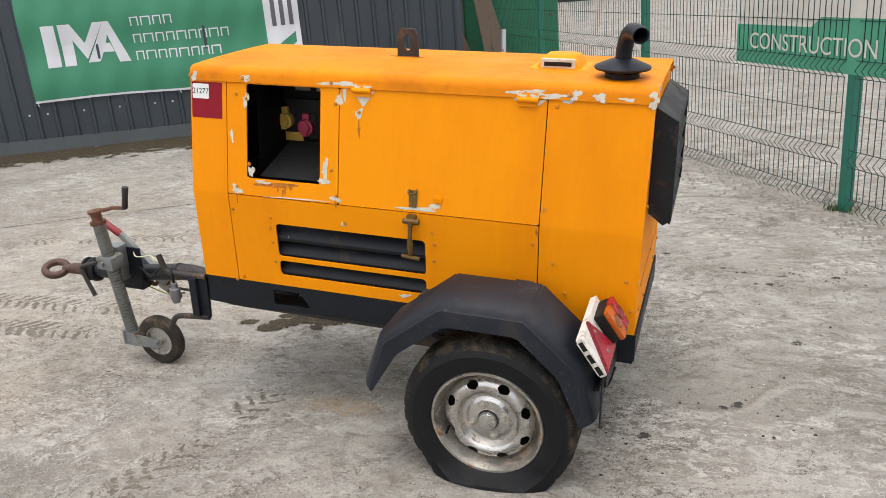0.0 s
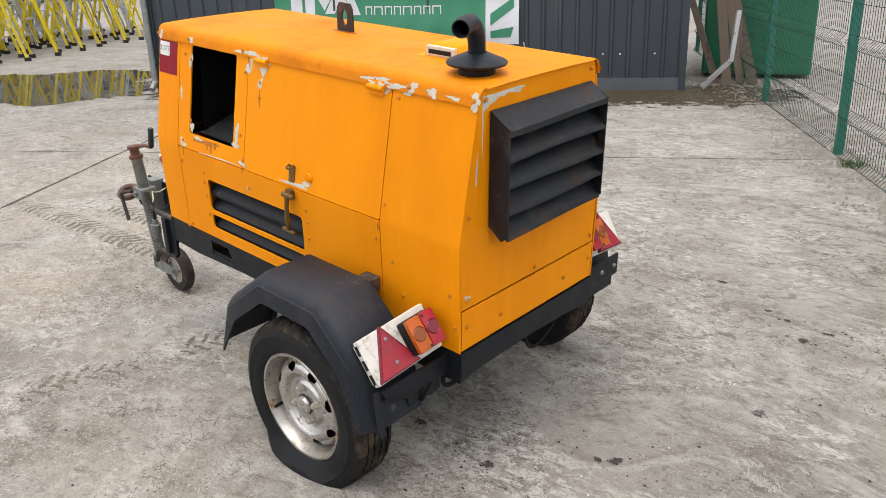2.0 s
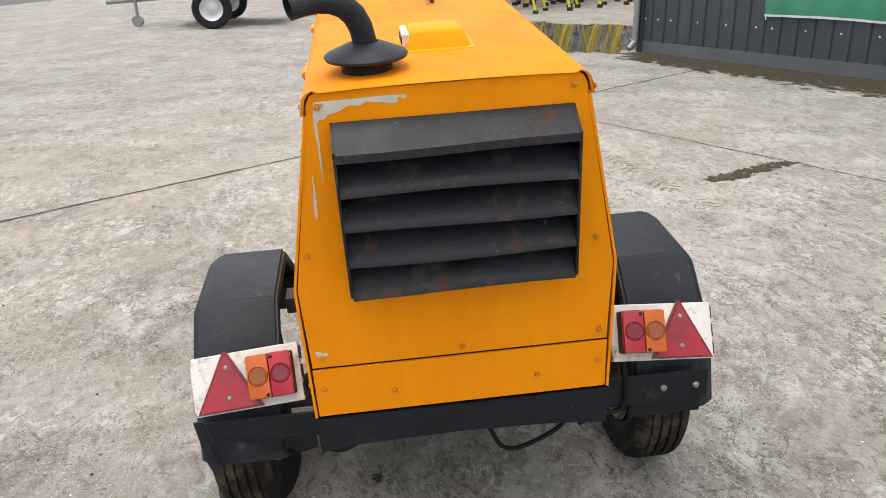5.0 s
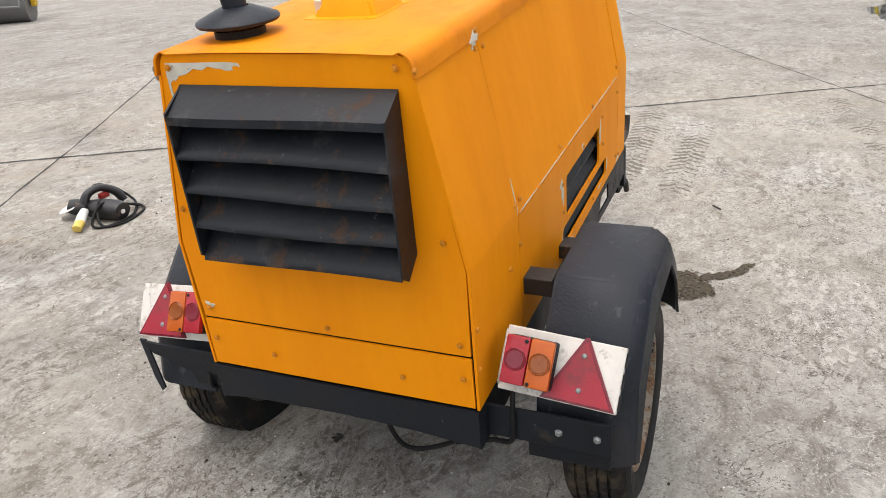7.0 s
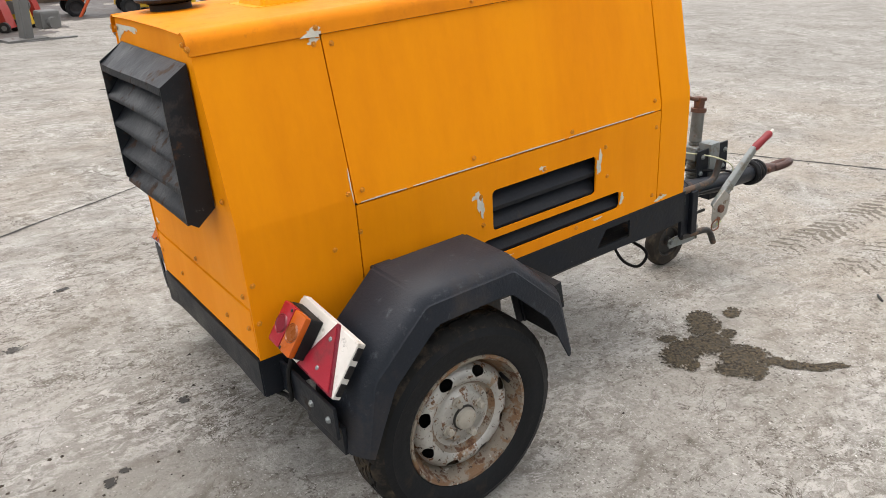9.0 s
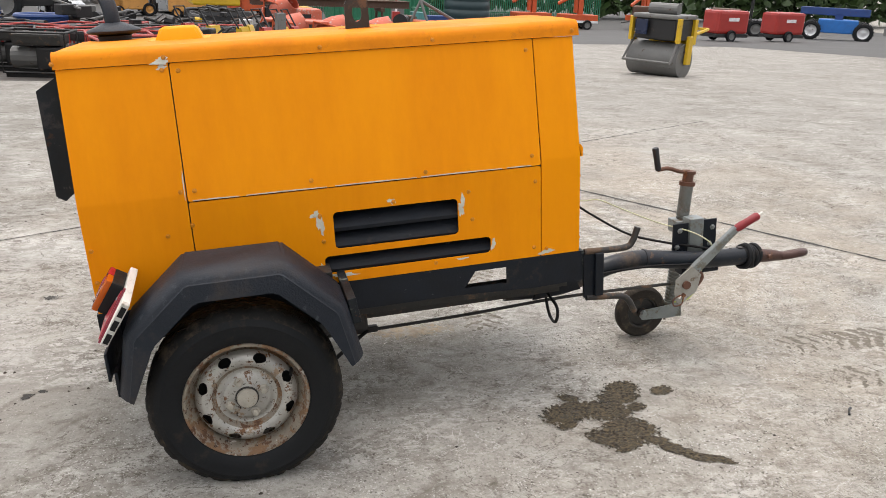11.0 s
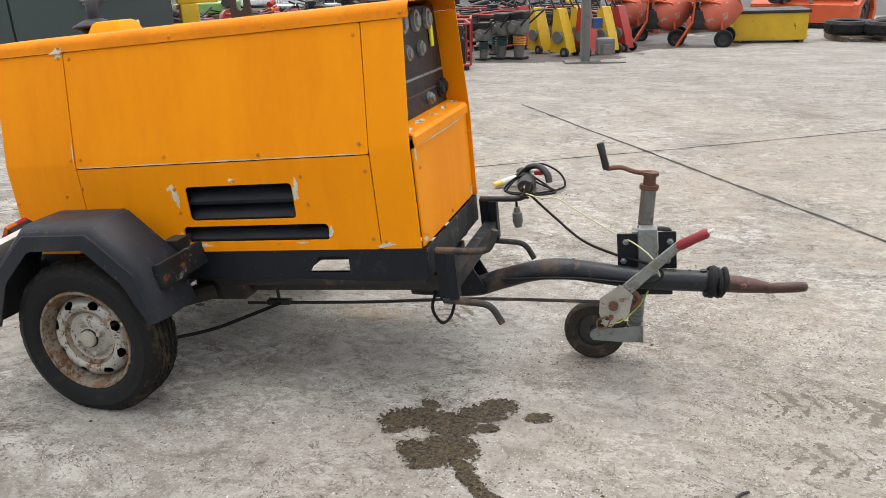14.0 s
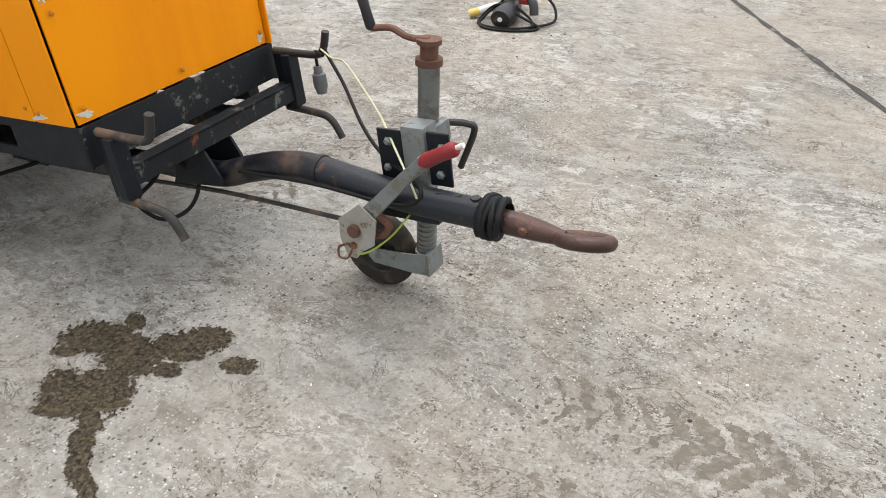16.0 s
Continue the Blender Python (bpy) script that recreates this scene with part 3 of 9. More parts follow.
box(bm, -0.925, -0.62, y1 - 0.012, y1 - 0.004, 0.69, 0.83, 0.003)
part("socket_board", bm, INNER, recess)
for x, z, ma, la in ((-0.918, 0.752, SOCKET_Y, "dull yellow capped socket"), (-0.834, 0.732, SOCKET_R, "magenta red capped socket")):
    bm = bmesh.new()
    lathe(bm, [(0, 0.034), (0.018, 0.034), (0.022, 0.028), (0.030, 0.026), (0.031, 0.0)], 20, Matrix.Translation((x, y1 - 0.012, z)) @ pose(0, 0, 0, 90, 0, 0))
    box(bm, x - 0.014, x + 0.014, y1 - 0.03, y1 - 0.012, z + 0.022, z + 0.05, 0.004)
    box(bm, x - 0.010, x + 0.010, y1 - 0.048, y1 - 0.03, z - 0.03, z + 0.028, 0.004)
    part("socket", bm, ma, recess, la, smooth=True)
    bm = bmesh.new()
    box(bm, x - 0.036, x + 0.036, y1 - 0.016, y1 - 0.008, z - 0.045, z + 0.05, 0.004)
    part("socket_base", bm, LOUVRE, recess)
bm = bmesh.new()
box(bm, -0.928, -0.856, y1 - 0.0165, y1 - 0.0125, 0.676, 0.708)
part("warning_label", bm, SOCKET_Y, recess, "small yellow label")
for x in (-0.845, -0.76):
    bm = bmesh.new()
    box(bm, x - 0.03, x + 0.03, y1 - 0.0125, y1 - 0.005, 0.862, 0.912, 0.003)
    part("breaker_cover", bm, mat("smoked_cover", (0.22, 0.23, 0.23), 0.25), recess)

# lot sticker
bm = bmesh.new()
plate(bm, [rrect(-1.174, -1.052, 0.793, 0.914, 0.003)], lambda u, v, d: side_put(-1)(u, v, d + 0.0012), 0.001)
stick = part("lot_sticker", bm, MAROON, gen, "maroon sticker with a white number label")
bm = bmesh.new()
plate(bm, [rrect(-1.170, -1.104, 0.858, 0.908, 0.005)], lambda u, v, d: side_put(-1)(u, v, d + 0.0024), 0.001)
part("number_label", bm, LABEL, stick, "white label with black digits")
tilt = math.degrees(math.atan2(YK - YL, ZL - ZK))
p = side_put(-1)(-1.137, 0.883, 0.0032)
letters("digits", "21277", 0.0265, Matrix.Translation(p) @ pose(0, 0, 0, 90 - tilt, 0, 0), INK, stick)

# bolts
bm = bmesh.new()
lathe(bm, [(0, 0.0052), (0.0040, 0.0050), (0.0052, 0.0040), (0.0054, 0.0015), (0.0072, 0.0012), (0.0076, 0)], 6)
bolt = part("bolt", bm, BOLTPAINT, gen, smooth=True)
first = [True]


def bolt_at(p, n):
    m = Matrix.Translation(p) @ Vector(n).to_track_quat("Z", "Y").to_matrix().to_4x4()
    if first[0]:
        bolt.matrix_basis, first[0] = m, False
    else:
        again(bolt, m)


def side_bolt(sgn, x, z, d=0.0):
    x += 0.011 * sgn
    z += 0.031 * (x + 0.34) * (sgn < 0) * (d == 0)
    bolt_at(side_put(sgn)(x, z, d), (0, sgn, 0.15 if z > ZK else 0))


for x, z in ((-1.165, 0.935), (-0.955, 0.934), (-0.62, 0.934), (0.17, 0.934), (0.405, 0.934)):
    side_bolt(-1, x, z, 0.006)
for x, z in ((-0.985, 0.90), (-0.945, 0.885), (-0.605, 0.875), (-0.935, 0.665), (-0.618, 0.66), (-0.985, 0.585), (-0.60, 0.575), (-0.52, 0.85), (-0.52, 0.80), (0.13, 0.885), (-1.01, 0.50), (-1.0, 0.235), (-1.03, 0.222), (-0.86, 0.48), (-0.865, 0.44), (-0.862, 0.385), (-0.86, 0.31), (-0.57, 0.478), (-0.255, 0.47), (-0.247, 0.43), (-0.25, 0.37), (0.082, 0.46), (0.115, 0.575), (0.15, 0.40), (0.38, 0.36), (0.40, 0.26), (0.19, 0.30)):
    side_bolt(-1, x, z)
for x, z in ((-1.165, 0.935), (-0.70, 0.934), (-0.35, 0.934), (0.10, 0.934), (0.40, 0.934)):
    side_bolt(1, x, z, 0.006)
for x, z in ((0.11, 0.90), (0.065, 0.895), (-1.005, 0.885), (-1.0, 0.552), (-1.01, 0.465), (0.105, 0.55), (0.065, 0.55), (-0.28, 0.545), (-0.64, 0.535), (-0.53, 0.450), (-0.78, 0.455), (-0.295, 0.43), (-0.30, 0.345), (0.085, 0.445), (0.16, 0.42), (0.38, 0.40), (0.38, 0.30), (-1.005, 0.235), (-1.05, 0.225), (-0.66, 0.225), (-0.79, 0.36), (-0.285, 0.26)):
    side_bolt(1, x, z)
for y, z in ((-0.255, 0.935), (0.25, 0.94), (-0.315, 0.62), (0.305, 0.60), (-0.315, 0.365), (0.318, 0.365), (-0.318, 0.28), (0.318, 0.28), (-0.158, 0.258), (0.174, 0.258), (0.003, 0.358)):
    bolt_at((X1 + 0.0, y, z), (1, 0, 0))
for y in (-0.30, -0.16, 0.0, 0.15, 0.30):
    bolt_at((X0 + 0.035, y, 0.5785), (-0.2, 0, 1))
for y, z in ((0.315, 0.46), (0.315, 0.24), (-0.315, 0.46), (-0.315, 0.24), (0.0, 0.23)):
    bolt_at((X0 - 0.001, y, z), (-1, 0, 0))

# bare patches where the paint has flaked off
seedn = [0]


def chip(put, u, v, ru, rv, lift=0.0011, ma=None, name="bare_patch", n=22, rough=0.6):
    seedn[0] += 1
    bm = bmesh.new()
    plate(bm, [blob(u, v, ru, rv, seedn[0], n, rough)], lambda a, b, d: put(a, b, d + lift), 0.001)
    part(name, bm, ma or PRIMER, gen)


SN, SF = side_put(-1), side_put(1)
SNF = lambda a, b, d: SN(a - 0.012, b + 0.031 * (a + 0.34), d)
SFF = lambda a, b, d: SF(a + 0.011, b, d)
LIPN = lambda a, b, d: SN(a, b, d + 0.005)
LIPF = lambda a, b, d: SF(a, b, d + 0.005)
for u, v, ru, rv in ((-0.519, 0.846, 0.010, 0.019), (-0.945, 0.88, 0.011, 0.022), (-0.592, 0.888, 0.010, 0.022), (0.03, 0.905, 0.03, 0.008), (0.155, 0.905, 0.022, 0.009), (-0.64, 0.66, 0.012, 0.03), (-0.645, 0.62, 0.018, 0.010), (-0.925, 0.64, 0.010, 0.02), (-0.88, 0.605, 0.025, 0.006), (-0.985, 0.575, 0.02, 0.014), (-0.60, 0.565, 0.018, 0.01), (-0.75, 0.555, 0.10, 0.002), (-0.30, 0.55, 0.05, 0.008), (-0.24, 0.565, 0.016, 0.014), (-0.36, 0.228, 0.02, 0.006), (-0.575, 0.475, 0.008, 0.008), (-1.002, 0.76, 0.006, 0.02)):
    chip(SNF, u, v, ru, rv)
for u, v, ru, rv in ((-0.60, 0.932, 0.055, 0.008), (-0.955, 0.934, 0.022, 0.008), (-1.16, 0.932, 0.012, 0.014), (0.03, 0.936, 0.045, 0.010), (0.11, 0.929, 0.04, 0.007), (0.17, 0.934, 0.018, 0.014), (0.245, 0.932, 0.022, 0.010), (0.325, 0.930, 0.018, 0.006), (0.40, 0.932, 0.016, 0.020)):
    chip(LIPN, u, v, ru, rv)
for u, v, ru, rv in ((0.11, 0.908, 0.015, 0.006), (-0.295, 0.40, 0.010, 0.03), (-0.28, 0.435, 0.014, 0.009), (-0.755, 0.41, 0.010, 0.032), (-0.525, 0.452, 0.012, 0.008), (-0.34, 0.226, 0.05, 0.006), (-0.86, 0.265, 0.008, 0.016), (-1.05, 0.215, 0.025, 0.008), (-0.285, 0.25, 0.008, 0.02), (-0.75, 0.228, 0.015, 0.004), (0.094, 0.572, 0.002, 0.03)):
    chip(SFF, u, v, ru, rv)
for u, v, ru, rv in ((0.12, 0.924, 0.026, 0.009),):
    chip(LIPF, u, v, ru, rv)
for u0, u1 in ((-0.985, -0.90), (-0.885, -0.615), (-0.60, -0.34), (-0.315, -0.07), (-0.05, 0.085)):
    bm = bmesh.new()
    zs_ = ZK - 0.0175
    plate(bm, [[(u0, zs_), (u1, zs_ + 0.0004), (u1, zs_ + 0.0026), ((u0 + u1) / 2, zs_ + 0.0038), (u0, zs_ + 0.0022)]], lambda u, v, d: SF(u, v, d + 0.0011), 0.001)
    part("bare_edge", bm, PRIMER, gen)
RP = lambda a, b, d: rear_put(a, b, d - 0.004)
for u, v, ru, rv in ((-0.252, 0.920, 0.010, 0.018), (-0.125, 0.938, 0.026, 0.006), (-0.315, 0.372, 0.010, 0.008), (-0.262, 0.86, 0.003, 0.05), (-0.283, 0.74, 0.003, 0.04)):
    chip(RP, u, v, ru, rv)
bm = bmesh.new()
plate(bm, [[(-0.262, 0.944), (-0.20, 0.945), (-0.11, 0.947), (-0.085, 0.945), (-0.082, 0.938), (-0.098, 0.941), (-0.105, 0.931), (-0.118, 0.936), (-0.14, 0.934), (-0.158, 0.938), (-0.175, 0.930), (-0.195, 0.933), (-0.215, 0.922), (-0.238, 0.917), (-0.255, 0.908), (-0.266, 0.914)]], lambda a, b, d: RP(a, b, d + 0.0013), 0.001)
part("bare_patch", bm, PRIMER, gen)
FS = lambda a, b, d: Vector((b, a, 0.5725 + (b - X0 - 0.004) * 0.2105 + d))
for u, v, ru, rv in ((0.30, X0 + 0.03, 0.03, 0.016), (0.14, X0 + 0.04, 0.035, 0.014), (-0.01, X0 + 0.035, 0.02, 0.012), (-0.16, X0 + 0.04, 0.022, 0.012), (-0.30, X0 + 0.04, 0.02, 0.014)):
    chip(FS, u, v, ru, rv)
FP = lambda a, b, d: front_put(a, b, d - 0.006)
for u, v, ru, rv in ((0.06, 0.522, 0.15, 0.003), (-0.18, 0.523, 0.08, 0.004), (0.325, 0.51, 0.007, 0.03), (0.31, 0.222, 0.02, 0.008), (-0.315, 0.225, 0.014, 0.01)):
    chip(FP, u, v, ru, rv)
for k, (u, v, ru, rv) in enumerate(((-0.845, 0.600, 0.072, 0.0045), (-0.800, 0.596, 0.034, 0.0075), (-0.872, 0.597, 0.022, 0.005), (-0.795, 0.582, 0.006, 0.016), (-0.822, 0.588, 0.004, 0.011), (-0.770, 0.590, 0.004, 0.008), (-0.900, 0.596, 0.012, 0.004))):
    chip(SNF, u, v, ru, rv, 0.0008 + 0.00003 * k, RUSTY, "rust_run", 30, 0.9)
for u, v, ru, rv in ((-0.519, 0.80, 0.003, 0.03), (-0.985, 0.55, 0.003, 0.02), (0.095, 0.50, 0.004, 0.012), (-0.60, 0.548, 0.003, 0.016)):
    chip(SNF, u, v, ru, rv, 0.0009, RUSTY, "rust_run", 16, 0.5)
chip(lambda a, b, d: Vector((a, b, ZT + 0.0045 + d)), -0.50, 0.052, 0.055, 0.014, 0.0011, RUSTY, "rust_run")

# hinges, catch and lock on the door, with bare wedges under the hinges
for pts in ([(-0.560, 0.912), (-0.478, 0.914), (-0.502, 0.880), (-0.517, 0.862), (-0.530, 0.880)], [(0.010, 0.916), (0.085, 0.916), (0.066, 0.900), (0.040, 0.893)], [(-0.578, 0.918), (-0.592, 0.914), (-0.586, 0.880), (-0.579, 0.872)]):
    bm = bmesh.new()
    plate(bm, [pts], lambda a, b, d: SN(a, b, d + 0.0012), 0.001)
    part("bare_patch", bm, PRIMER, gen)
for x in (-0.52, 0.03):
    bm = bmesh.new()
    cyl(bm, SN(x - 0.032, 0.914, 0.010), SN(x + 0.032, 0.914, 0.010), 0.0085, n=12)
    for z0, z1 in ((0.895, 0.912), (0.917, 0.935)):
        plate(bm, [rrect(x - 0.03, x + 0.03, z0, z1, 0.002)], lambda u, v, d: SN(u, v, d + 0.008), 0.006)
    hinge = part("hinge", bm, YELLOW, gen, "chipped yellow hinge", smooth=True)
    for du in (-0.018, 0.018):
        bm = bmesh.new()
        plate(bm, [blob(x + du, 0.926, 0.012, 0.006, int(900 + 90 * du + 10 * x), 14, 0.6)], lambda u, v, d: SN(u, v, d + 0.0092), 0.001)
        part("bare_patch", bm, PRIMER, hinge)
bm = bmesh.new()
plate(bm, [rrect(-0.345, -0.317, 0.555, 0.61, 0.004)], lambda u, v, d: SN(u, v + 1e-4, d + 0.004), 0.004)
tube(bm, curve_pts([SN(-0.344, 0.612, 0.006), SN(-0.34, 0.602, 0.02), SN(-0.322, 0.602, 0.02), SN(-0.318, 0.614, 0.006)], 4), 0.0035, 6)
part("catch_hook", bm, BRASSY, gen, smooth=True)
bm = bmesh.new()
plate(bm, [rrect(-0.349, -0.317, 0.50, 0.533, 0.006)], lambda u, v, d: SN(u, v, d + 0.014), 0.014)
cyl(bm, SN(-0.36, 0.512, 0.016), SN(-0.305, 0.512, 0.016), 0.009, n=10)
tube(bm, [SN(-0.333, 0.51, 0.02), SN(-0.334, 0.47, 0.026), SN(-0.335, 0.43, 0.026), SN(-0.335, 0.395, 0.024)], [0.009, 0.007, 0.011, 0.007], 8)
cyl(bm, SN(-0.366, 0.39, 0.024), SN(-0.304, 0.385, 0.024), 0.007, n=8)
part("rubber_latch", bm, BRASSY, gen, "yellowed T-shaped latch", smooth=True)
bm = bmesh.new()
lathe(bm, [(0, 0.010), (0.008, 0.010), (0.009, 0.007), (0.015, 0.007), (0.017, 0.0)], 18, Matrix.Translation(SN(-0.245, 0.588, 0)) @ pose(0, 0, 0, 90, 0, 0))
part("lock", bm, YELLOW, gen, smooth=True)

# lifting eye, roof vent and exhaust
bm = bmesh.new()
hole = [(-0.493 + 0.016 * math.cos(t), 1.022 + 0.028 * math.sin(t)) for t in (2 * math.pi * k / 16 for k in range(16))]
outer = [(-0.533, 0.955), (-0.452, 0.955), (-0.454, 1.050), (-0.466, 1.070), (-0.518, 1.072), (-0.531, 1.052)]
plate(bm, [outer, hole], lambda u, v, d: Vector((u, 0.060 + d, v)), 0.009)
part("lifting_eye", bm, DARKSTEEL, gen, "dark steel lifting eye")
bm = bmesh.new()
vs = []
for z, e in ((ZT + 0.002, 0.0), (ZT + 0.036, 0.016), (ZT + 0.042, 0.026)):
    vs.append([bm.verts.new(p) for p in ((0.0 + e, -0.068 + e, z), (0.145 - e, -0.068 + e, z), (0.145 - e, 0.085 - e, z), (0.0 + e, 0.085 - e, z))])
for a, b in zip(vs, vs[1:]):
    for i in range(4):
        bm.faces.new((a[i - 1], a[i], b[i], b[i - 1]))
bm.faces.new(vs[-1])
bm.faces.new(vs[0][::-1])
bmesh.ops.bevel(bm, geom=[e for e in bm.edges if abs(e.verts[0].co.z - e.verts[1].co.z) > 0.003], offset=0.008, segments=2, affect="EDGES")
cap = part("filler_cover", bm, YELLOW, gen, "yellow raised cover on the roof", smooth=True)
bm = bmesh.new()
box(bm, 0.016, 0.129, -0.0685, -0.052, ZT + 0.005, ZT + 0.036, 0.003)
part("cover_mouth", bm, PRIMER, cap, "bare metal mouth of the cover")
# solid black block on the mouth, painted as the slot's dark inside
bm = bmesh.new()
box(bm, 0.028, 0.117, -0.0705, -0.060, ZT + 0.013, ZT + 0.026)
part("cover_slot", bm, INNER, cap)
bm = bmesh.new()
plate(bm, [rrect(-0.02, 0.165, -0.082, 0.092, 0.01)], lambda u, v, d: Vector((u, v, ZT + 0.0045 + d)), 0.002)
part("cover_flange", bm, YELLOW, cap)
EX = Vector((0.288, -0.152, 0))
bm = bmesh.new()
lathe(bm, [(0.052, ZT), (0.052, ZT + 0.018), (0.058, ZT + 0.020)], 28, Matrix.Translation(EX))
ex = part("exhaust", bm, INNER, gen, "black exhaust stack with a rain collar", smooth=True)
bm = bmesh.new()
lathe(bm, [(0.05, ZT + 0.020), (0.083, ZT + 0.028), (0.086, ZT + 0.034), (0.083, ZT + 0.038), (0.036, ZT + 0.058), (0.027, ZT + 0.060)], 36, Matrix.Translation(EX))
part("collar", bm, PLASTIC, ex, smooth=True)
bm = bmesh.new()
dx, dy = 0.40, -0.92
run = [(0.0, 0.03), (0.001, 0.065), (0.006, 0.090), (0.018, 0.114), (0.038, 0.134), (0.064, 0.146), (0.094, 0.150), (0.125, 0.148), (0.150, 0.144)]
pts = [EX + Vector((dx * q, dy * q, ZT + h)) for q, h in run]
tube(bm, pts, 0.0245, 20)
bmesh.ops.delete(bm, geom=[f for f in bm.faces if len(f.verts) > 4], context="FACES")
bmesh.ops.solidify(bm, geom=bm.faces[:], thickness=0.003)
part("pipe", bm, PLASTIC, ex, "dark pipe bent to a turned-out mouth", smooth=True)


# wheels
def wheel(sgn, rim_mat, barrel_mat, label, flat):
    axis = pose(0.006 if sgn < 0 else -0.002, sgn * (0.572 if sgn < 0 else 0.556), -0.024, -90 * sgn, 0, 0) @ Matrix.Scale(0.962, 4)
    bm = bmesh.new()
    n = 150
    prof = [(0.178, 0.058), (0.190, 0.071), (0.200, 0.077), (0.222, 0.083), (0.245, 0.083), (0.249, 0.0845), (0.252, 0.083), (0.268, 0.077), (0.280, 0.068), (0.2885, 0.060)]
    grooves = []
    for c in (0.040, 0.0135, -0.0135, -0.040):
        grooves += [(0.293, c + 0.004), (0.284, c + 0.003), (0.284, c - 0.003), (0.293, c - 0.004)]
    prof = prof + grooves + [(r, -h) for r, h in prof[::-1]]
    lathe(bm, prof, n, None)
    for v in bm.verts:
        r = math.hypot(v.co.x, v.co.y)
        if r > 0.2875:
            k = int(round(math.atan2(v.co.y, v.co.x) / (2 * math.pi) * n))
            band = int((v.co.z + 0.1) / 0.0267)
            if (k + 2 * band) % 5 == 0:
                s = 1 - 0.006 / r
                v.co.x *= s
                v.co.y *= s
        elif 0.270 < r and round(math.atan2(v.co.y, v.co.x) / (2 * math.pi) * n) % 3 == 0:
            v.co.x *= 1 - 0.004 / r
            v.co.y *= 1 - 0.004 / r
    wz = BODY @ axis
    inv = wz.inverted()
    for v in bm.verts:
        w = wz @ v.co
        lim = 0.002
        if flat and w.z < 0.05:
            low = 0.05 - w.z
            v.co.z += (0.55 * low if v.co.z > 0 else -0.45 * low) * min(1, abs(v.co.z) / 0.06)
        if w.z < lim:
            w = wz @ v.co
            w.z = lim + (w.z - lim) * 0.02
            v.co = inv @ w
    for v in bm.verts:
        v.co = axis @ v.co
    tyre = part("tyre", bm, [RUBBER, TREAD], gen, "flat black tyre" if flat else "worn black tyre", smooth=True)
    back = axis.inverted()
    for f in tyre.data.polygons:
        c = back @ f.center
        if math.hypot(c.x, c.y) > 0.272 and abs(c.z) < 0.075:
            f.material_index = 1
    # steel rim with eight holes
    bm = bmesh.new()
    seg = 96
    P = [(0.176, -0.07), (0.160, -0.05), (0.158, 0.022), (0.172, 0.046), (0.184, 0.063), (0.1885, 0.0695), (0.1860, 0.0735), (0.1785, 0.0725), (0.1745, 0.062), (0.1690, 0.046), (0.1635, 0.026), (0.1590, 0.018), (0.1555, 0.020), (0.1520, 0.030), (0.1490, 0.0365), (0.1460, 0.0405), (0.1430, 0.0440), (0.1400, 0.0470), (0.1370, 0.0495), (0.1340, 0.0515), (0.1310, 0.0530), (0.1280, 0.0540), (0.120, 0.0555), (0.112, 0.0535), (0.104, 0.0470), (0.098, 0.0380), (0.091, 0.0320), (0.082, 0.0300), (0.076, 0.0320), (0.071, 0.0390), (0.066, 0.0420), (0.040, 0.0420), (0.034, 0.0440), (0.030, 0.0490), (0.0, 0.0490)]
    cut = P.index((0.1590, 0.018))
    lathe(bm, P[:cut + 1], seg, axis)
    barrel = part("rim", bm, barrel_mat, gen, label, smooth=True)
    bm = bmesh.new()
    lathe(bm, P[cut:], seg)
    dead = []
    for f in bm.faces:
        c = f.calc_center_median()
        r, a = math.hypot(c.x, c.y), math.degrees(math.atan2(c.y, c.x)) % 45 - 22.5
        if c.z > 0.02 and (a / 8.6) ** 2 + ((r - 0.1345) / 0.0125) ** 2 < 1:
            dead.append(f)
    bmesh.ops.delete(bm, geom=dead, context="FACES")
    hs = [(r_, z_) for r_, z_ in P[cut:]][::-1]
    for v in bm.verts:
        if v.is_boundary and 0.12 < math.hypot(v.co.x, v.co.y) < 0.157:
            r, t = math.hypot(v.co.x, v.co.y), math.degrees(math.atan2(v.co.y, v.co.x))
            mid = math.floor(t / 45) * 45 + 22.5
            q = math.hypot((t - mid) / 8.6, (r - 0.1345) / 0.0125)
            if q > 0.3:
                t, r = mid + (t - mid) / q, 0.1345 + (r - 0.1345) / q
                z_ = float(np.interp(r, [h[0] for h in hs], [h[1] for h in hs]))
                v.co = Vector((r * math.cos(radians(t)), r * math.sin(radians(t)), z_))
    for v in bm.verts:
        v.co = axis @ v.co
    rim = part("wheel_disc", bm, [rim_mat, barrel_mat], barrel, smooth=True)
    turn = axis.inverted()
    for f in rim.data.polygons:
        c = turn @ f.center
        if 0.093 < math.hypot(c.x, c.y) < 0.101 or math.hypot(c.x, c.y) > 0.1515:
            f.material_index = 1
    bm = bmesh.new()
    lathe(bm, [(0, 0.064), (0.021, 0.0635), (0.028, 0.061), (0.031, 0.056), (0.032, 0.048)], 28, axis)
    part("hub_cap", bm, rim_mat if sgn < 0 else BOLT_DIRTY, barrel, smooth=True)
    # raised dark ring that draws the shaded recess round the cap
    bm = bmesh.new()
    lathe(bm, [(0.0315, 0.0500), (0.0350, 0.0500), (0.0360, 0.0450)], 28, axis)
    part("hub_gap", bm, DARKSTEEL, barrel, smooth=True)
    bm = bmesh.new()
    lathe(bm, [(0.155, 0.0), (0.0, 0.0)], 40, axis)
    part("brake_drum", bm, INNER, barrel)
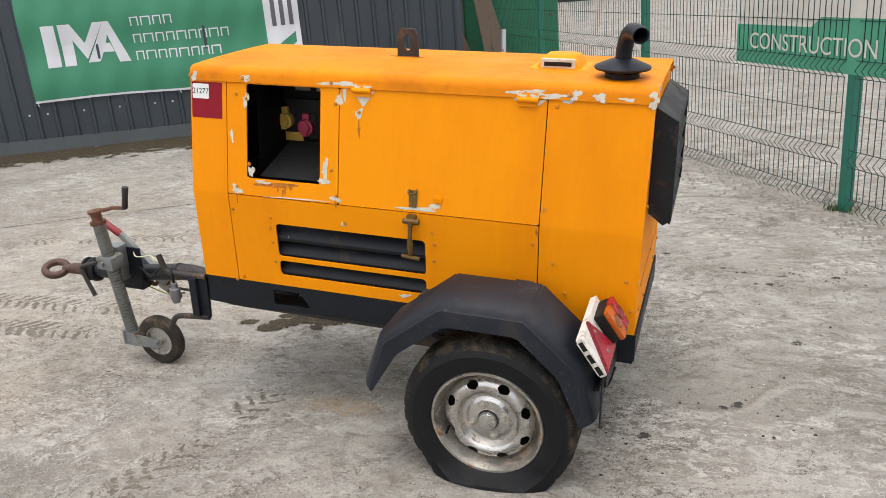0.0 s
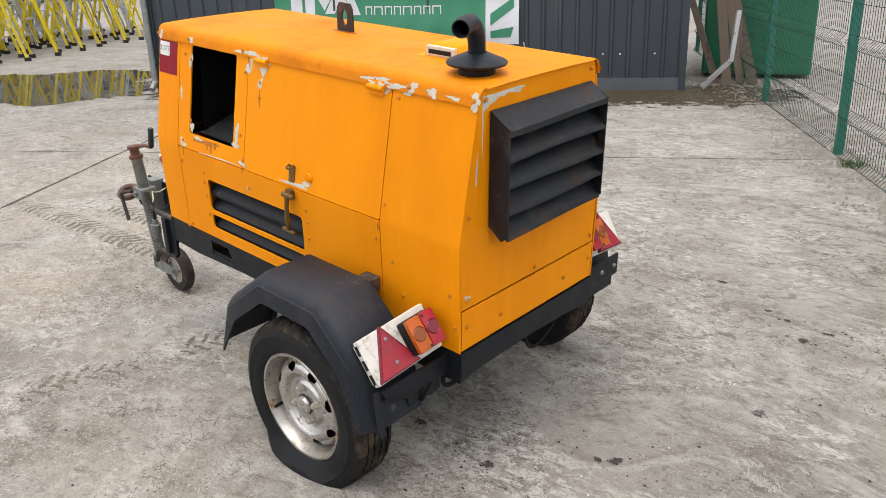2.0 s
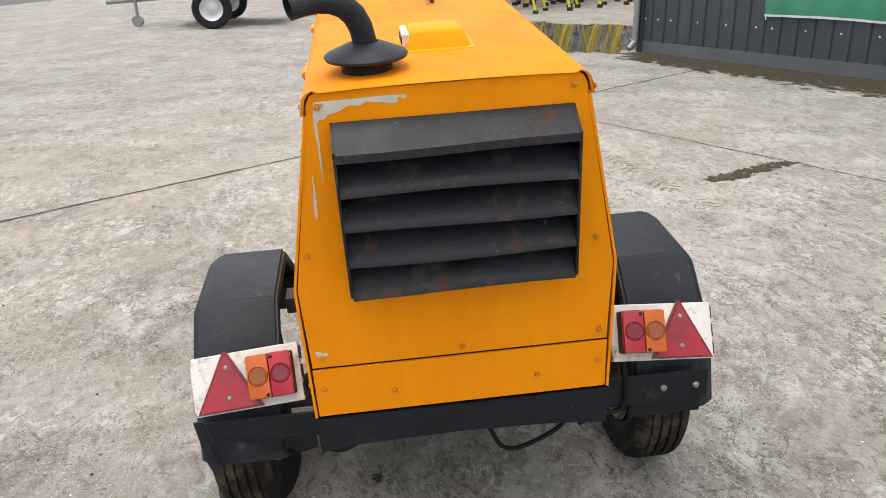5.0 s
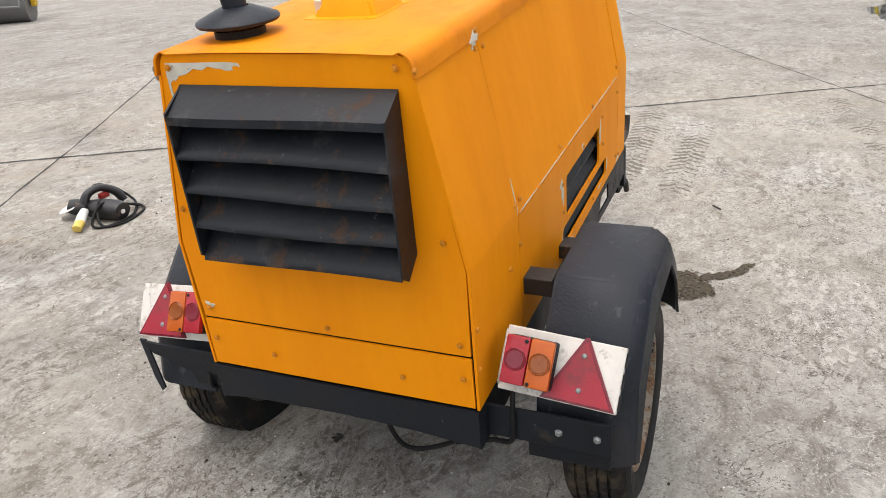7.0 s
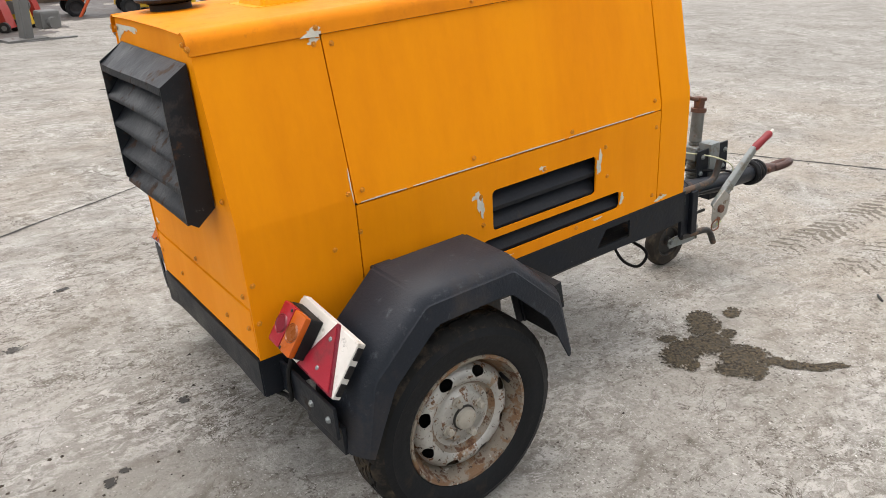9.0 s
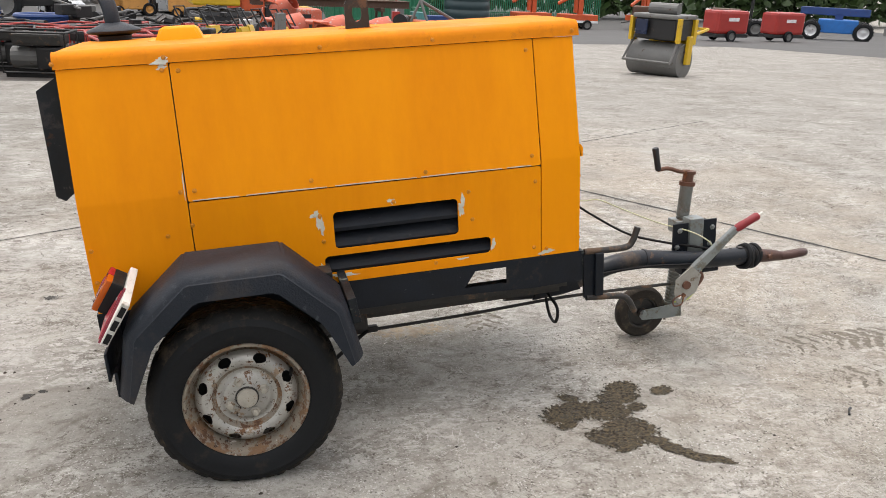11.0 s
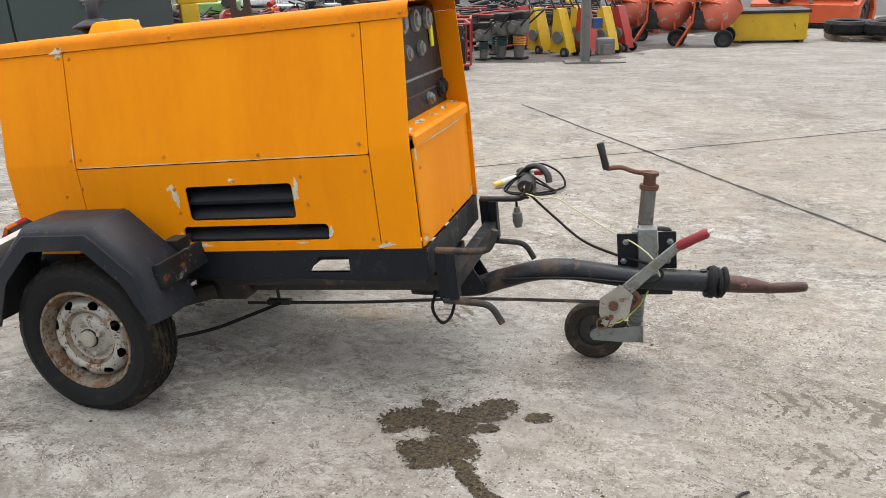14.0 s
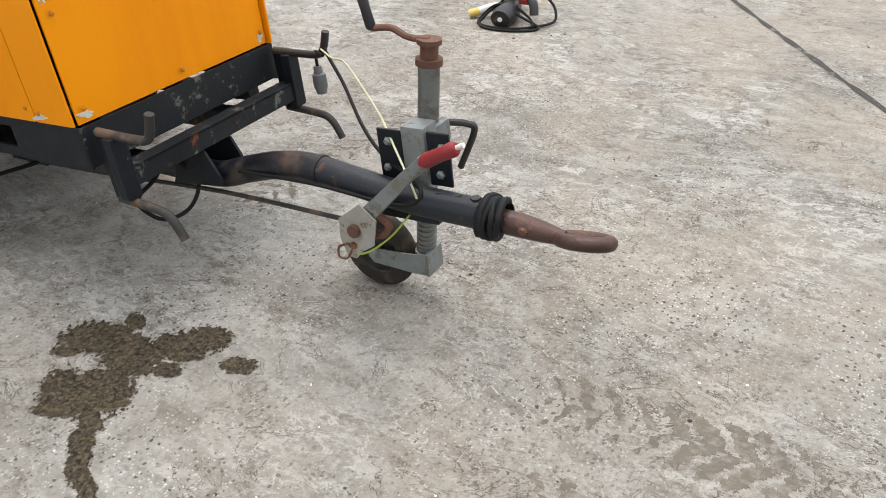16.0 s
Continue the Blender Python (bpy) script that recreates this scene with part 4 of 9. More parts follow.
    for k in range(4):
        t = radians(20 + 90 * k)
        bm = bmesh.new()
        c = Vector((0.056 * math.cos(t), 0.056 * math.sin(t), 0))
        lathe(bm, [(0.0, 0.063), (0.0085, 0.062), (0.0110, 0.057), (0.0110, 0.047), (0.0155, 0.045), (0.0155, 0.040)], 6, axis @ Matrix.Translation(c))
        part("wheel_bolt", bm, BOLT_DIRTY, barrel)
    bm = bmesh.new()
    t = radians(205)
    cyl(bm, axis @ Vector((0.155 * math.cos(t), 0.155 * math.sin(t), 0.03)), axis @ Vector((0.150 * math.cos(t), 0.150 * math.sin(t), 0.072)), 0.005, n=8)
    part("valve", bm, CABLE, barrel)


wheel(-1, RIM_CLEAN, BARREL_CLEAN, "silver steel rim with light rust", True)
wheel(1, RIM_DIRTY, BARREL_DIRTY, "steel rim streaked with rust", False)


# mudguards, lamp boards and their brackets
LENS_DARK = {"red_lens": mat("shaded_red_lens", (0.17, 0.012, 0.025), 0.3), "amber_lens": mat("shaded_amber_lens", (0.24, 0.062, 0.010), 0.3)}
def mudguard(sgn):
    up, out = (0.006, 0.028) if sgn > 0 else (-0.006, 0.018)
    path = [Vector(p) for p in ((-0.414 if sgn < 0 else -0.352, 0.048 if sgn < 0 else 0.058), (-0.354 if sgn < 0 else -0.314, 0.232), (-0.152, 0.388), (0.128, 0.388), (0.297, 0.236), (0.338, 0.045))]
    nor = []
    for i, p in enumerate(path):
        ds = []
        if i:
            ds.append((path[i] - path[i - 1]).normalized())
        if i + 1 < len(path):
            ds.append((path[i + 1] - path[i]).normalized())
        ns = [Vector((-d.y, d.x)) for d in ds]
        nn = sum(ns, Vector((0, 0))).normalized()
        nor.append(nn / max(0.6, nn.dot(ns[0])))
    sec = [(0.030, 0.412), (0.0, 0.415), (0.0, 0.590), (0.026, 0.628), (0.095, 0.638)]
    bm = bmesh.new()
    rows = []
    for i, (p, nn) in enumerate(zip(path, nor)):
        row = []
        for d, y in sec:
            k = 0.45 if d == 0.095 and i in (0, 5) else (0.85 if d == 0.095 else 1.0)
            q = p - nn * d * k
            row.append(bm.verts.new((q.x, sgn * (y + out), q.y + up)))
        rows.append(row)
    for a, b in zip(rows, rows[1:]):
        for j in range(len(sec) - 1):
            bm.faces.new((a[j], a[j + 1], b[j + 1], b[j]))
    bmesh.ops.recalc_face_normals(bm, faces=bm.faces)
    es = [e for e in bm.edges if len(e.link_faces) == 2]
    bmesh.ops.bevel(bm, geom=es, offset=0.007, segments=2, affect="EDGES", clamp_overlap=True)
    bmesh.ops.solidify(bm, geom=bm.faces[:], thickness=0.006)
    return part("mudguard", bm, PLASTIC, gen, "grey-black plastic mudguard", smooth=True)


for sgn in (-1, 1):
    guard = mudguard(sgn)
    bm = bmesh.new()
    box(bm, -0.30, -0.24, *sorted((sgn * 0.33, sgn * 0.42)), 0.225, 0.265, 0.003)
    part("stay", bm, DARKSTEEL, gen)
    bm = bmesh.new()
    box(bm, 0.02, 0.08, *sorted((sgn * 0.33, sgn * 0.42)), 0.30, 0.345, 0.003)
    part("stay", bm, DARKSTEEL, gen)
    bm = bmesh.new()
    box(bm, -0.375, -0.35, *sorted((sgn * 0.34, sgn * 0.60)), 0.11, 0.19 if sgn > 0 else 0.15, 0.002, pose(0, 0, 0, 0, 8, 0))
    part("mudguard_bracket", bm, FLAKED, gen, "rusty dark mudguard bracket")
    bm = bmesh.new()
    if sgn > 0:
        box(bm, 0.350, 0.358, 0.335, 0.618, 0.098, 0.182, 0.002)
    else:
        plate(bm, [[(-0.335, 0.182), (-0.335, 0.115), (-0.47, 0.120), (-0.60, 0.150), (-0.618, 0.182)]], lambda u, v, d: Vector((0.358 + d, u, v)), 0.008)
    if sgn > 0:
        box(bm, 0.332, 0.342, 0.43, 0.612, 0.045, 0.12, 0.002)
    else:
        plate(bm, [[(-0.36, 0.125), (-0.36, 0.062), (-0.40, 0.052), (-0.43, 0.070), (-0.49, 0.058), (-0.50, 0.096), (-0.56, 0.108), (-0.60, 0.135)]], lambda u, v, d: Vector((0.338 + d, u, v)), 0.006)
    rb = part("rear_bracket", bm, BLACK, gen)
    if sgn < 0:
        bm = bmesh.new()
        plate(bm, [[(-0.640, 0.185), (-0.620, 0.185), (-0.602, 0.030), (-0.616, 0.018), (-0.628, 0.060)]], lambda u, v, d: Vector((0.352 + d, u, v)), 0.005)
        part("bent_flap", bm, PLASTIC, guard, "bent torn edge of the guard")
    for y in (0.505, 0.588) if sgn > 0 else ():
        bm = bmesh.new()
        lathe(bm, [(0, 0.008), (0.006, 0.007), (0.009, 0.003), (0.0095, 0)], 6, Matrix.Translation((0.358, sgn * y, 0.14)) @ pose(0, 0, 0, 0, 90, 0))
        part("bracket_bolt", bm, ZINC if sgn > 0 else DARKSTEEL, rb)
    # lamp board, leaning with the guard
    M = Matrix.Translation((0.314, sgn * 0.503 + 0.001, 0.272 + 0.005 * sgn)) @ pose(0, 0, 0, -4.5 * sgn, 0, 0) @ pose(0, 0, 0, 0, -34, 0)
    bm = bmesh.new()
    H, W = 0.069, 0.127
    box(bm, -0.012, 0.010, -W, W, -H, H, 0.003)
    box(bm, -0.0125, 0.009, -W - 0.003, -W + 0.003, -H + 0.01, H - 0.01)
    for v in bm.verts:
        v.co = M @ v.co
    lb = part("lamp_board", bm, WHITEPLATE, gen, "dirty white lamp board")
    # black blocks set proud of the ends, drawing the shade of edge recesses
    for z in (-0.044, 0.0, 0.044):
        for s in (-1, 1):
            bm = bmesh.new()
            box(bm, -0.008, 0.006, s * (W + 0.001) - 0.003, s * (W + 0.001) + 0.003, z - 0.015, z + 0.015)
            for v in bm.verts:
                v.co = M @ v.co
            part("board_recess", bm, INNER, lb)
    # triangle towards the outside
    c = sgn * 0.045
    bm = bmesh.new()
    for k, (d0, d1) in enumerate(((0.010, 0.016),)):
        tri_ = [(c - 0.078, -0.066), (c + 0.078, -0.066), (c + 0.004, 0.074), (c - 0.004, 0.074)]
        plate(bm, [tri_], lambda u, v, d: M @ Vector((d1 + d, u, v)), 0.006)
    part("triangle_rim", bm, LENS_DARK["red_lens"], lb)
    bm = bmesh.new()
    plate(bm, [[(c - 0.069, -0.061), (c + 0.069, -0.061), (c + 0.002, 0.064), (c - 0.002, 0.064)]], lambda u, v, d: M @ Vector((0.0185 + d, u, v)), 0.003)
    tr = part("triangle_reflector", bm, REFLECT, lb, "red triangular reflector")
    for v in (-0.036, 0.036):
        bm = bmesh.new()
        lathe(bm, [(0, 0.003), (0.0045, 0.002), (0.006, 0)], 8, M @ Matrix.Translation((0.0185, c, v)) @ pose(0, 0, 0, 0, 90, 0))
        part("screw", bm, ZINC, lb)
    # lamp: black base, red half inside or outside and amber half
    c = -sgn * 0.062
    bm = bmesh.new()
    box(bm, 0.010, 0.046, c - 0.052, c + 0.052, -0.050, 0.052, 0.006, M)
    part("lamp_base", bm, INNER, lb)
    for s, ma, nm in ((-sgn, REDLENS, "red_lens"), (sgn, AMBER, "amber_lens")):
        bm = bmesh.new()
        a, b = sorted((c + s * 0.0005, c + s * 0.052))
        box(bm, 0.044, 0.062, a, b, -0.050, 0.052, 0.006, M)
        lens = part(nm, bm, ma, lb, smooth=True)
        bm = bmesh.new()
        lathe(bm, [(0.024, 0.0), (0.022, 0.0025), (0.020, 0.0), (0.018, 0.002), (0.0, 0.001)], 20, M @ Matrix.Translation((0.0615, c + s * 0.026, 0.002)) @ pose(0, 0, 0, 0, 90, 0))
        part("lens_ring", bm, LENS_DARK[nm], lens, smooth=True)
        bm = bmesh.new()
        lathe(bm, [(0, 0.002), (0.003, 0.0015), (0.0045, 0.0)], 8, M @ Matrix.Translation((0.0622, c + s * 0.008, -0.043 * s * sgn)) @ pose(0, 0, 0, 0, 90, 0))
        part("lens_screw", bm, INNER, lens)

FRONT = Matrix.Translation((0.008, -0.010, -0.014))


def front_part(name, bm, material, parent, label="", smooth=False):
    """A part of the drawbar end; those that hang on the body itself are set by FRONT."""
    ob = part(name, bm, material, parent, label, smooth)
    if parent is gen:
        ob.matrix_basis = FRONT
    return ob


# hooks and cross bar in front
for sgn in (-1, 1):
    bm = bmesh.new()
    y = sgn * 0.325
    vs = [bm.verts.new((x, y + s * 0.006, z)) for s in (-1, 1) for x, z in ((-1.196, 0.195), (-1.248, 0.190), (-1.268, 0.045), (-1.255, 0.022), (-1.20, 0.024))]
    bm.faces.new(vs[:5])
    bm.faces.new(vs[5:][::-1])
    for i in range(5):
        j = (i - 1) % 5
        bm.faces.new((vs[j], vs[i], vs[i + 5], vs[j + 5]))
    box(bm, -1.268, -1.236, y - 0.022, y + 0.022, 0.03, 0.19, 0.004)
    front_part("hook_bracket", bm, BLACK, gen)
    bm = bmesh.new()
    tube(bm, curve_pts([(-1.20, y, 0.196), (-1.30, y, 0.192), (-1.365, y, 0.194), (-1.388, y, 0.215), (-1.405, y, 0.262)]), 0.0115, 10)
    front_part("cable_hook", bm, DARKSTEEL, gen, smooth=True)
    bm = bmesh.new()
    tube(bm, curve_pts([(-1.21, y, 0.022), (-1.30, y, 0.014), (-1.352, y, 0.006), (-1.378, y, -0.014), (-1.402, y, -0.06)]), 0.0115, 10)
    front_part("cable_hook", bm, DARKSTEEL, gen, smooth=True)
bm = bmesh.new()
box(bm, -1.262, -1.256, -0.32, 0.32, 0.055, 0.105)
box(bm, -1.262, -1.215, -0.32, 0.32, 0.100, 0.106)
front_part("cross_bar", bm, FLAKED, gen, "worn angle iron with flaking paint")
bm = bmesh.new()
for s in (-1, 1):
    plate(bm, [[(-1.17, 0.075), (-1.25, 0.045), (-1.30, -0.05), (-1.10, -0.07)]], lambda u, v, d: Vector((u, 0.02 + s * (0.055 + d), v)), 0.008)
front_part("drawbar_gusset", bm, BLACK, gen)

# drawbar and coupling
DY = 0.02
bm = bmesh.new()
tube(bm, curve_pts([(-1.0, DY, -0.04), (-1.22, DY, -0.048), (-1.34, DY, -0.018), (-1.46, DY, 0.012), (-1.57, DY, 0.020), (-1.71, DY, 0.000), (-1.84, DY, -0.018), (-2.07, DY, -0.030)], 5), 0.037, 18)
front_part("drawbar", bm, DRAWBLACK, gen, "dark tubular drawbar bent upwards", smooth=True)
for x, r in ((-1.80, 0.012), (-1.88, 0.012), (-1.945, 0.013), (-1.998, 0.006), (-2.041, 0.013)):
    bm = bmesh.new()
    cyl(bm, (x, DY, -0.034), (x, DY, 0.012), r, n=6)
    front_part("drawbar_bolt", bm, DARKSTEEL, gen)
bm = bmesh.new()
lathe(bm, [(0.0372, -0.006), (0.0395, -0.005), (0.0395, 0.005), (0.0372, 0.006)], 24, Matrix.Translation((-1.60, DY, 0.0180)) @ pose(0, 0, 0, 0, -97, 0))
front_part("weld_seam", bm, DRAWBLACK, gen, smooth=True)
bm = bmesh.new()
rb_ = random.Random(4)
lathe(bm, [(0.037, 0.0), (0.040, 0.03), (0.036, 0.07)], 24, Matrix.Translation((-2.050, DY, -0.030)) @ pose(0, 0, 0, 0, -88, 0))
for k in range(5):
    ty, tz, rr_ = rb_.uniform(-0.010, 0.010), rb_.uniform(-0.012, 0.012), 0.0455 + rb_.uniform(-0.004, 0.004)
    tube(bm, [(-2.058 - 0.0115 * k + ty * math.cos(t) + tz * math.sin(t) + 0.002 * math.sin(3 * t + k), DY + rr_ * math.cos(t), -0.031 - 0.003 * (k % 2) + rr_ * math.sin(t)) for t in (2 * math.pi * q / 28 for q in range(28))], 0.0088, 8, True)
front_part("rubber_bellows", bm, RUBBER, gen, "sagging black rubber gaiter in loose folds", smooth=True)
bm = bmesh.new()
tube(bm, [(-2.09, DY, -0.036), (-2.15, DY, -0.040), (-2.20, DY, -0.046), (-2.235, DY, -0.051), (-2.255, DY, -0.053)], [0.029, 0.029, 0.025, 0.020, 0.017], 16)
tube(bm, [(-2.2985 + 0.056 * math.cos(t), DY - 0.008 + 0.040 * math.sin(t), -0.056 - 0.003 * math.cos(t) + 0.016 * math.sin(t)) for t in (2 * math.pi * k / 24 for k in range(24))], 0.0175, 10, True)
front_part("towing_eye", bm, TOWEYE, gen, "worn rusty brown towing eye", smooth=True)
bm = bmesh.new()
lathe(bm, [(0, 0.01), (0.008, 0.009), (0.011, 0.0)], 8, Matrix.Translation((-2.168, DY + 0.026, -0.038)) @ pose(0, 0, 0, -90, 0, 0))
front_part("eye_bolt", bm, RUSTMETAL, gen)

# jockey wheel
JT, JB = Vector((-1.866, -0.122, 0.276)), Vector((-1.800, -0.105, -0.275))
jd = (JB - JT).normalized()
bm = bmesh.new()
tube(bm, [JT, JT + jd * 0.14], 0.0265, 18)
k, rr, pts = 0, [], []
for i in range(30):
    for o, q in ((0.0, 0.0225), (0.0022, 0.0268), (0.0100, 0.0268), (0.0122, 0.0225)):
        pts.append(JT + jd * (0.13 + 0.0142 * i + o))
        rr.append(q)
tube(bm, pts, rr, 18)
jock = front_part("jockey_post", bm, POSTZINC, gen, "ribbed galvanised jockey wheel post", smooth=True)
bm = bmesh.new()
cyl(bm, JT - jd * 0.045, JT + jd * 0.006, 0.022, n=16)
cyl(bm, JT - jd * 0.004, JT + jd * 0.012, 0.033, n=18)
cyl(bm, JT - jd * 0.050, JT - jd * 0.038, 0.030, n=18)
front_part("collar", bm, RUSTMETAL, jock, "rusted collar", smooth=True)
HB = Vector((-1.722, -0.110, 0.346))
bm = bmesh.new()
pts = curve_pts([JT - jd * 0.046, JT - jd * 0.05 + Vector((0.05, 0.012, 0.004)), HB + Vector((-0.05, -0.01, 0.0)), HB], 5)
tube(bm, pts, 0.0085, 8)
front_part("crank_arm", bm, RUSTMETAL, jock, "rusted crank arm", smooth=True)
bm = bmesh.new()
HT = Vector((-1.704, -0.108, 0.440))
tube(bm, [HB - (HT - HB) * 0.02, HB.lerp(HT, 0.06), HB.lerp(HT, 0.5), HB.lerp(HT, 0.95), HT], [0.010, 0.0130, 0.0122, 0.0138, 0.011], 14)
front_part("crank_handle", bm, BLACKGRIP, jock, "black plastic grip", smooth=True)
C = JT.lerp(JB, 0.33)
bm = bmesh.new()
box(bm, C.x - 0.042, C.x + 0.042, C.y - 0.040, C.y + 0.040, C.z - 0.028, C.z + 0.028, 0.006)
front_part("clamp", bm, ZINC, jock, "cast clamp round the post", smooth=True)
bm = bmesh.new()
cyl(bm, (C.x - 0.01, C.y - 0.052, C.z), (C.x - 0.01, C.y - 0.03, C.z), 0.014, n=6)
front_part("clamp_bolt", bm, ZINC, jock)
bm = bmesh.new()
tube(bm, curve_pts([(C.x - 0.03, C.y - 0.05, C.z + 0.01), (C.x - 0.07, C.y - 0.075, C.z), (C.x - 0.085, C.y - 0.08, C.z - 0.02), (C.x - 0.03, C.y - 0.09, C.z - 0.13)]), 0.009, 8)
front_part("clamp_lever", bm, DARKSTEEL, jock, smooth=True)
bm = bmesh.new()
box(bm, -1.955, -1.895, -0.034, -0.026, 0.0, 0.135, 0.002)
box(bm, -1.825, -1.755, -0.034, -0.026, -0.005, 0.13, 0.002)
box(bm, -1.94, -1.77, -0.03, 0.03, -0.075, -0.015, 0.003)
front_part("post_bracket", bm, BLACK, gen, "black bracket plates behind the post")
bm = bmesh.new()
box(bm, -1.892, -1.828, -0.082, -0.02, -0.02, 0.145, 0.004)
front_part("post_saddle", bm, ZINC, gen, smooth=True)
for x, z in ((-1.935, 0.10), (-1.785, 0.10), (-1.775, 0.03), (-1.925, 0.03)):
    bm = bmesh.new()
    lathe(bm, [(0, 0.009), (0.007, 0.0085), (0.009, 0.006), (0.009, 0.002), (0.012, 0.0015), (0.012, 0)], 6, Matrix.Translation((x, -0.026, z)) @ pose(0, 0, 0, -90, 0, 0))
    front_part("bracket_nut", bm, ZINC, gen)
bm = bmesh.new()
WC = Vector((-1.655, -0.100, -0.266))
for s in (-1, 1):
    plate(bm, [[(-1.828, -0.302), (-1.828, -0.235), (-1.78, -0.245), (-1.66, -0.252), (-1.642, -0.262), (-1.638, -0.280), (-1.65, -0.296), (-1.78, -0.304)]], lambda u, v, d: Vector((u, -0.100 + s * (0.033 + d), v)), 0.005)
box(bm, -1.832, -1.824, -0.137, -0.063, -0.302, -0.235)
cyl(bm, JB + jd * -0.03, JB + jd * 0.01, 0.031, n=18)
front_part("wheel_fork", bm, ZINC, jock, "galvanised fork")
bm = bmesh.new()
cyl(bm, WC + Vector((0, -0.045, 0)), WC + Vector((0, 0.045, 0)), 0.011, n=8)
front_part("axle_bolt", bm, ZINC, jock)
jr = (BODY @ FRONT @ WC).z - 0.001
bm = bmesh.new()
lathe(bm, [(0.066, 0.02), (0.072, 0.026), (jr - 0.012, 0.024), (jr - 0.002, 0.014), (jr, 0.0), (jr - 0.002, -0.014), (jr - 0.012, -0.024), (0.072, -0.026), (0.066, -0.02)], 36, Matrix.Translation(WC) @ pose(0, 0, 0, 90, 0, 0))
front_part("jockey_tyre", bm, JOCKEYTYRE, jock, "small solid rubber tyre", smooth=True)
for turn in (90, -90):
    bm = bmesh.new()
    lathe(bm, [(0.070, 0.022), (0.064, 0.020), (0.058, 0.008), (0.02, 0.010), (0.018, 0.024), (0.0, 0.024)], 32, Matrix.Translation(WC) @ pose(0, 0, 0, turn, 0, 0))
    front_part("jockey_rim", bm, CREAM if turn > 0 else DARKSTEEL, jock, "pale dirty rim plate" if turn > 0 else "dirty brown rim plate", smooth=True)

# handbrake
P0, P1 = Vector((-1.735, 0.082, -0.085)), Vector((-1.965, 0.098, 0.128))
bm = bmesh.new()
d = (P1 - P0).normalized()
nrm = Vector((d.z, 0, -d.x))
if nrm.z > 0:
    nrm = -nrm
sec = [P0 + nrm * 0.022, P0 - nrm * 0.022, P0.lerp(P1, 0.35) - nrm * 0.019, P1 - nrm * 0.014, P1 + nrm * 0.014, P0.lerp(P1, 0.35) + nrm * 0.019]
a = [bm.verts.new(p + Vector((0, 0.012, 0))) for p in sec]
b = [bm.verts.new(p - Vector((0, 0.012, 0))) for p in sec]
bm.faces.new(a)
bm.faces.new(b[::-1])
for i in range(6):
    bm.faces.new((a[i - 1], a[i], b[i], b[i - 1]))
bmesh.ops.bevel(bm, geom=bm.edges[:], offset=0.004, segments=2, affect="EDGES")
brake = front_part("handbrake", bm, ZINC, gen, "galvanised handbrake lever with a red grip", smooth=True)
bm = bmesh.new()
G0, G1 = P1 - d * 0.01, Vector((-2.055, 0.106, 0.172))
tube(bm, [G0, G0.lerp(G1, 0.15), G0.lerp(G1, 0.6), G0.lerp(G1, 0.92), G1], [0.013, 0.0175, 0.016, 0.0175, 0.012], 14)
front_part("grip", bm, REDGRIP, brake, "red rubber grip", smooth=True)
bm = bmesh.new()
cyl(bm, G1, G1 + (G1 - G0).normalized() * 0.02, 0.006, n=8)
front_part("release_button", bm, WHITEPLATE, brake)
bm = bmesh.new()
plate(bm, [[(-1.695, -0.115), (-1.71, -0.165), (-1.735, -0.168), (-1.755, -0.145), (-1.795, -0.12), (-1.812, -0.05), (-1.77, -0.01), (-1.70, -0.06)], [(-1.722 + 0.009 * math.cos(t), -0.135 + 0.009 * math.sin(t)) for t in (k * 0.7854 for k in range(8))], [(-1.735 + 0.006 * math.cos(t), -0.155 + 0.006 * math.sin(t)) for t in (k * 0.7854 for k in range(8))]], lambda u, v, dd: Vector((u, 0.105 + dd, v)), 0.004)
front_part("brake_sector", bm, CREAM, brake)
bm = bmesh.new()
cyl(bm, (-1.745, 0.09, -0.085), (-1.745, 0.116, -0.085), 0.017, n=12)
cyl(bm, (-1.735, 0.09, -0.128), (-1.735, 0.112, -0.128), 0.009, n=8)
tube(bm, curve_pts([(-1.80, 0.09, -0.03), (-1.83, 0.08, -0.07), (-1.80, 0.085, -0.10), (-1.77, 0.09, -0.06)]), 0.010, 8)
front_part("pivot", bm, RUSTMETAL, brake, "rusty pivot and pawl", smooth=True)

# brake rod, cables, plug and wires
bm = bmesh.new()
tube(bm, curve_pts([(-0.30, 0.05, -0.105), (-0.8, 0.05, -0.100), (-1.25, 0.05, -0.085), (-1.70, 0.06, -0.090)]), 0.0065, 8)
front_part("brake_rod", bm, DARKSTEEL, gen, smooth=True)
bm = bmesh.new()
tube(bm, curve_pts([(-0.46, 0.05, -0.099), (-0.37, 0.14, -0.115), (-0.26, 0.27, -0.125), (-0.15, 0.39, -0.11), (-0.06, 0.46, -0.08), (-0.01, 0.47, -0.04)]), 0.007, 8)
front_part("brake_cable", bm, CABLE, gen, smooth=True)
bm = bmesh.new()
box(bm, -0.49, -0.39, 0.036, 0.064, -0.110, -0.088, 0.004)
cyl(bm, (-0.44, 0.05, -0.098), (-0.44, 0.05, -0.02), 0.007, n=8)
front_part("brake_compensator", bm, DARKSTEEL, gen)
bm = bmesh.new()
tube(bm, curve_pts([(-1.12, 0.08, 0.03), (-1.13, 0.16, -0.015), (-1.135, 0.225, -0.035), (-1.14, 0.230, -0.07), (-1.15, 0.18, -0.125), (-1.16, 0.10, -0.13), (-1.165, 0.05, -0.08), (-1.16, 0.07, -0.02), (-1.15, 0.10, 0.02)]), 0.006, 8)
front_part("cable_loop", bm, CABLE, gen, smooth=True)
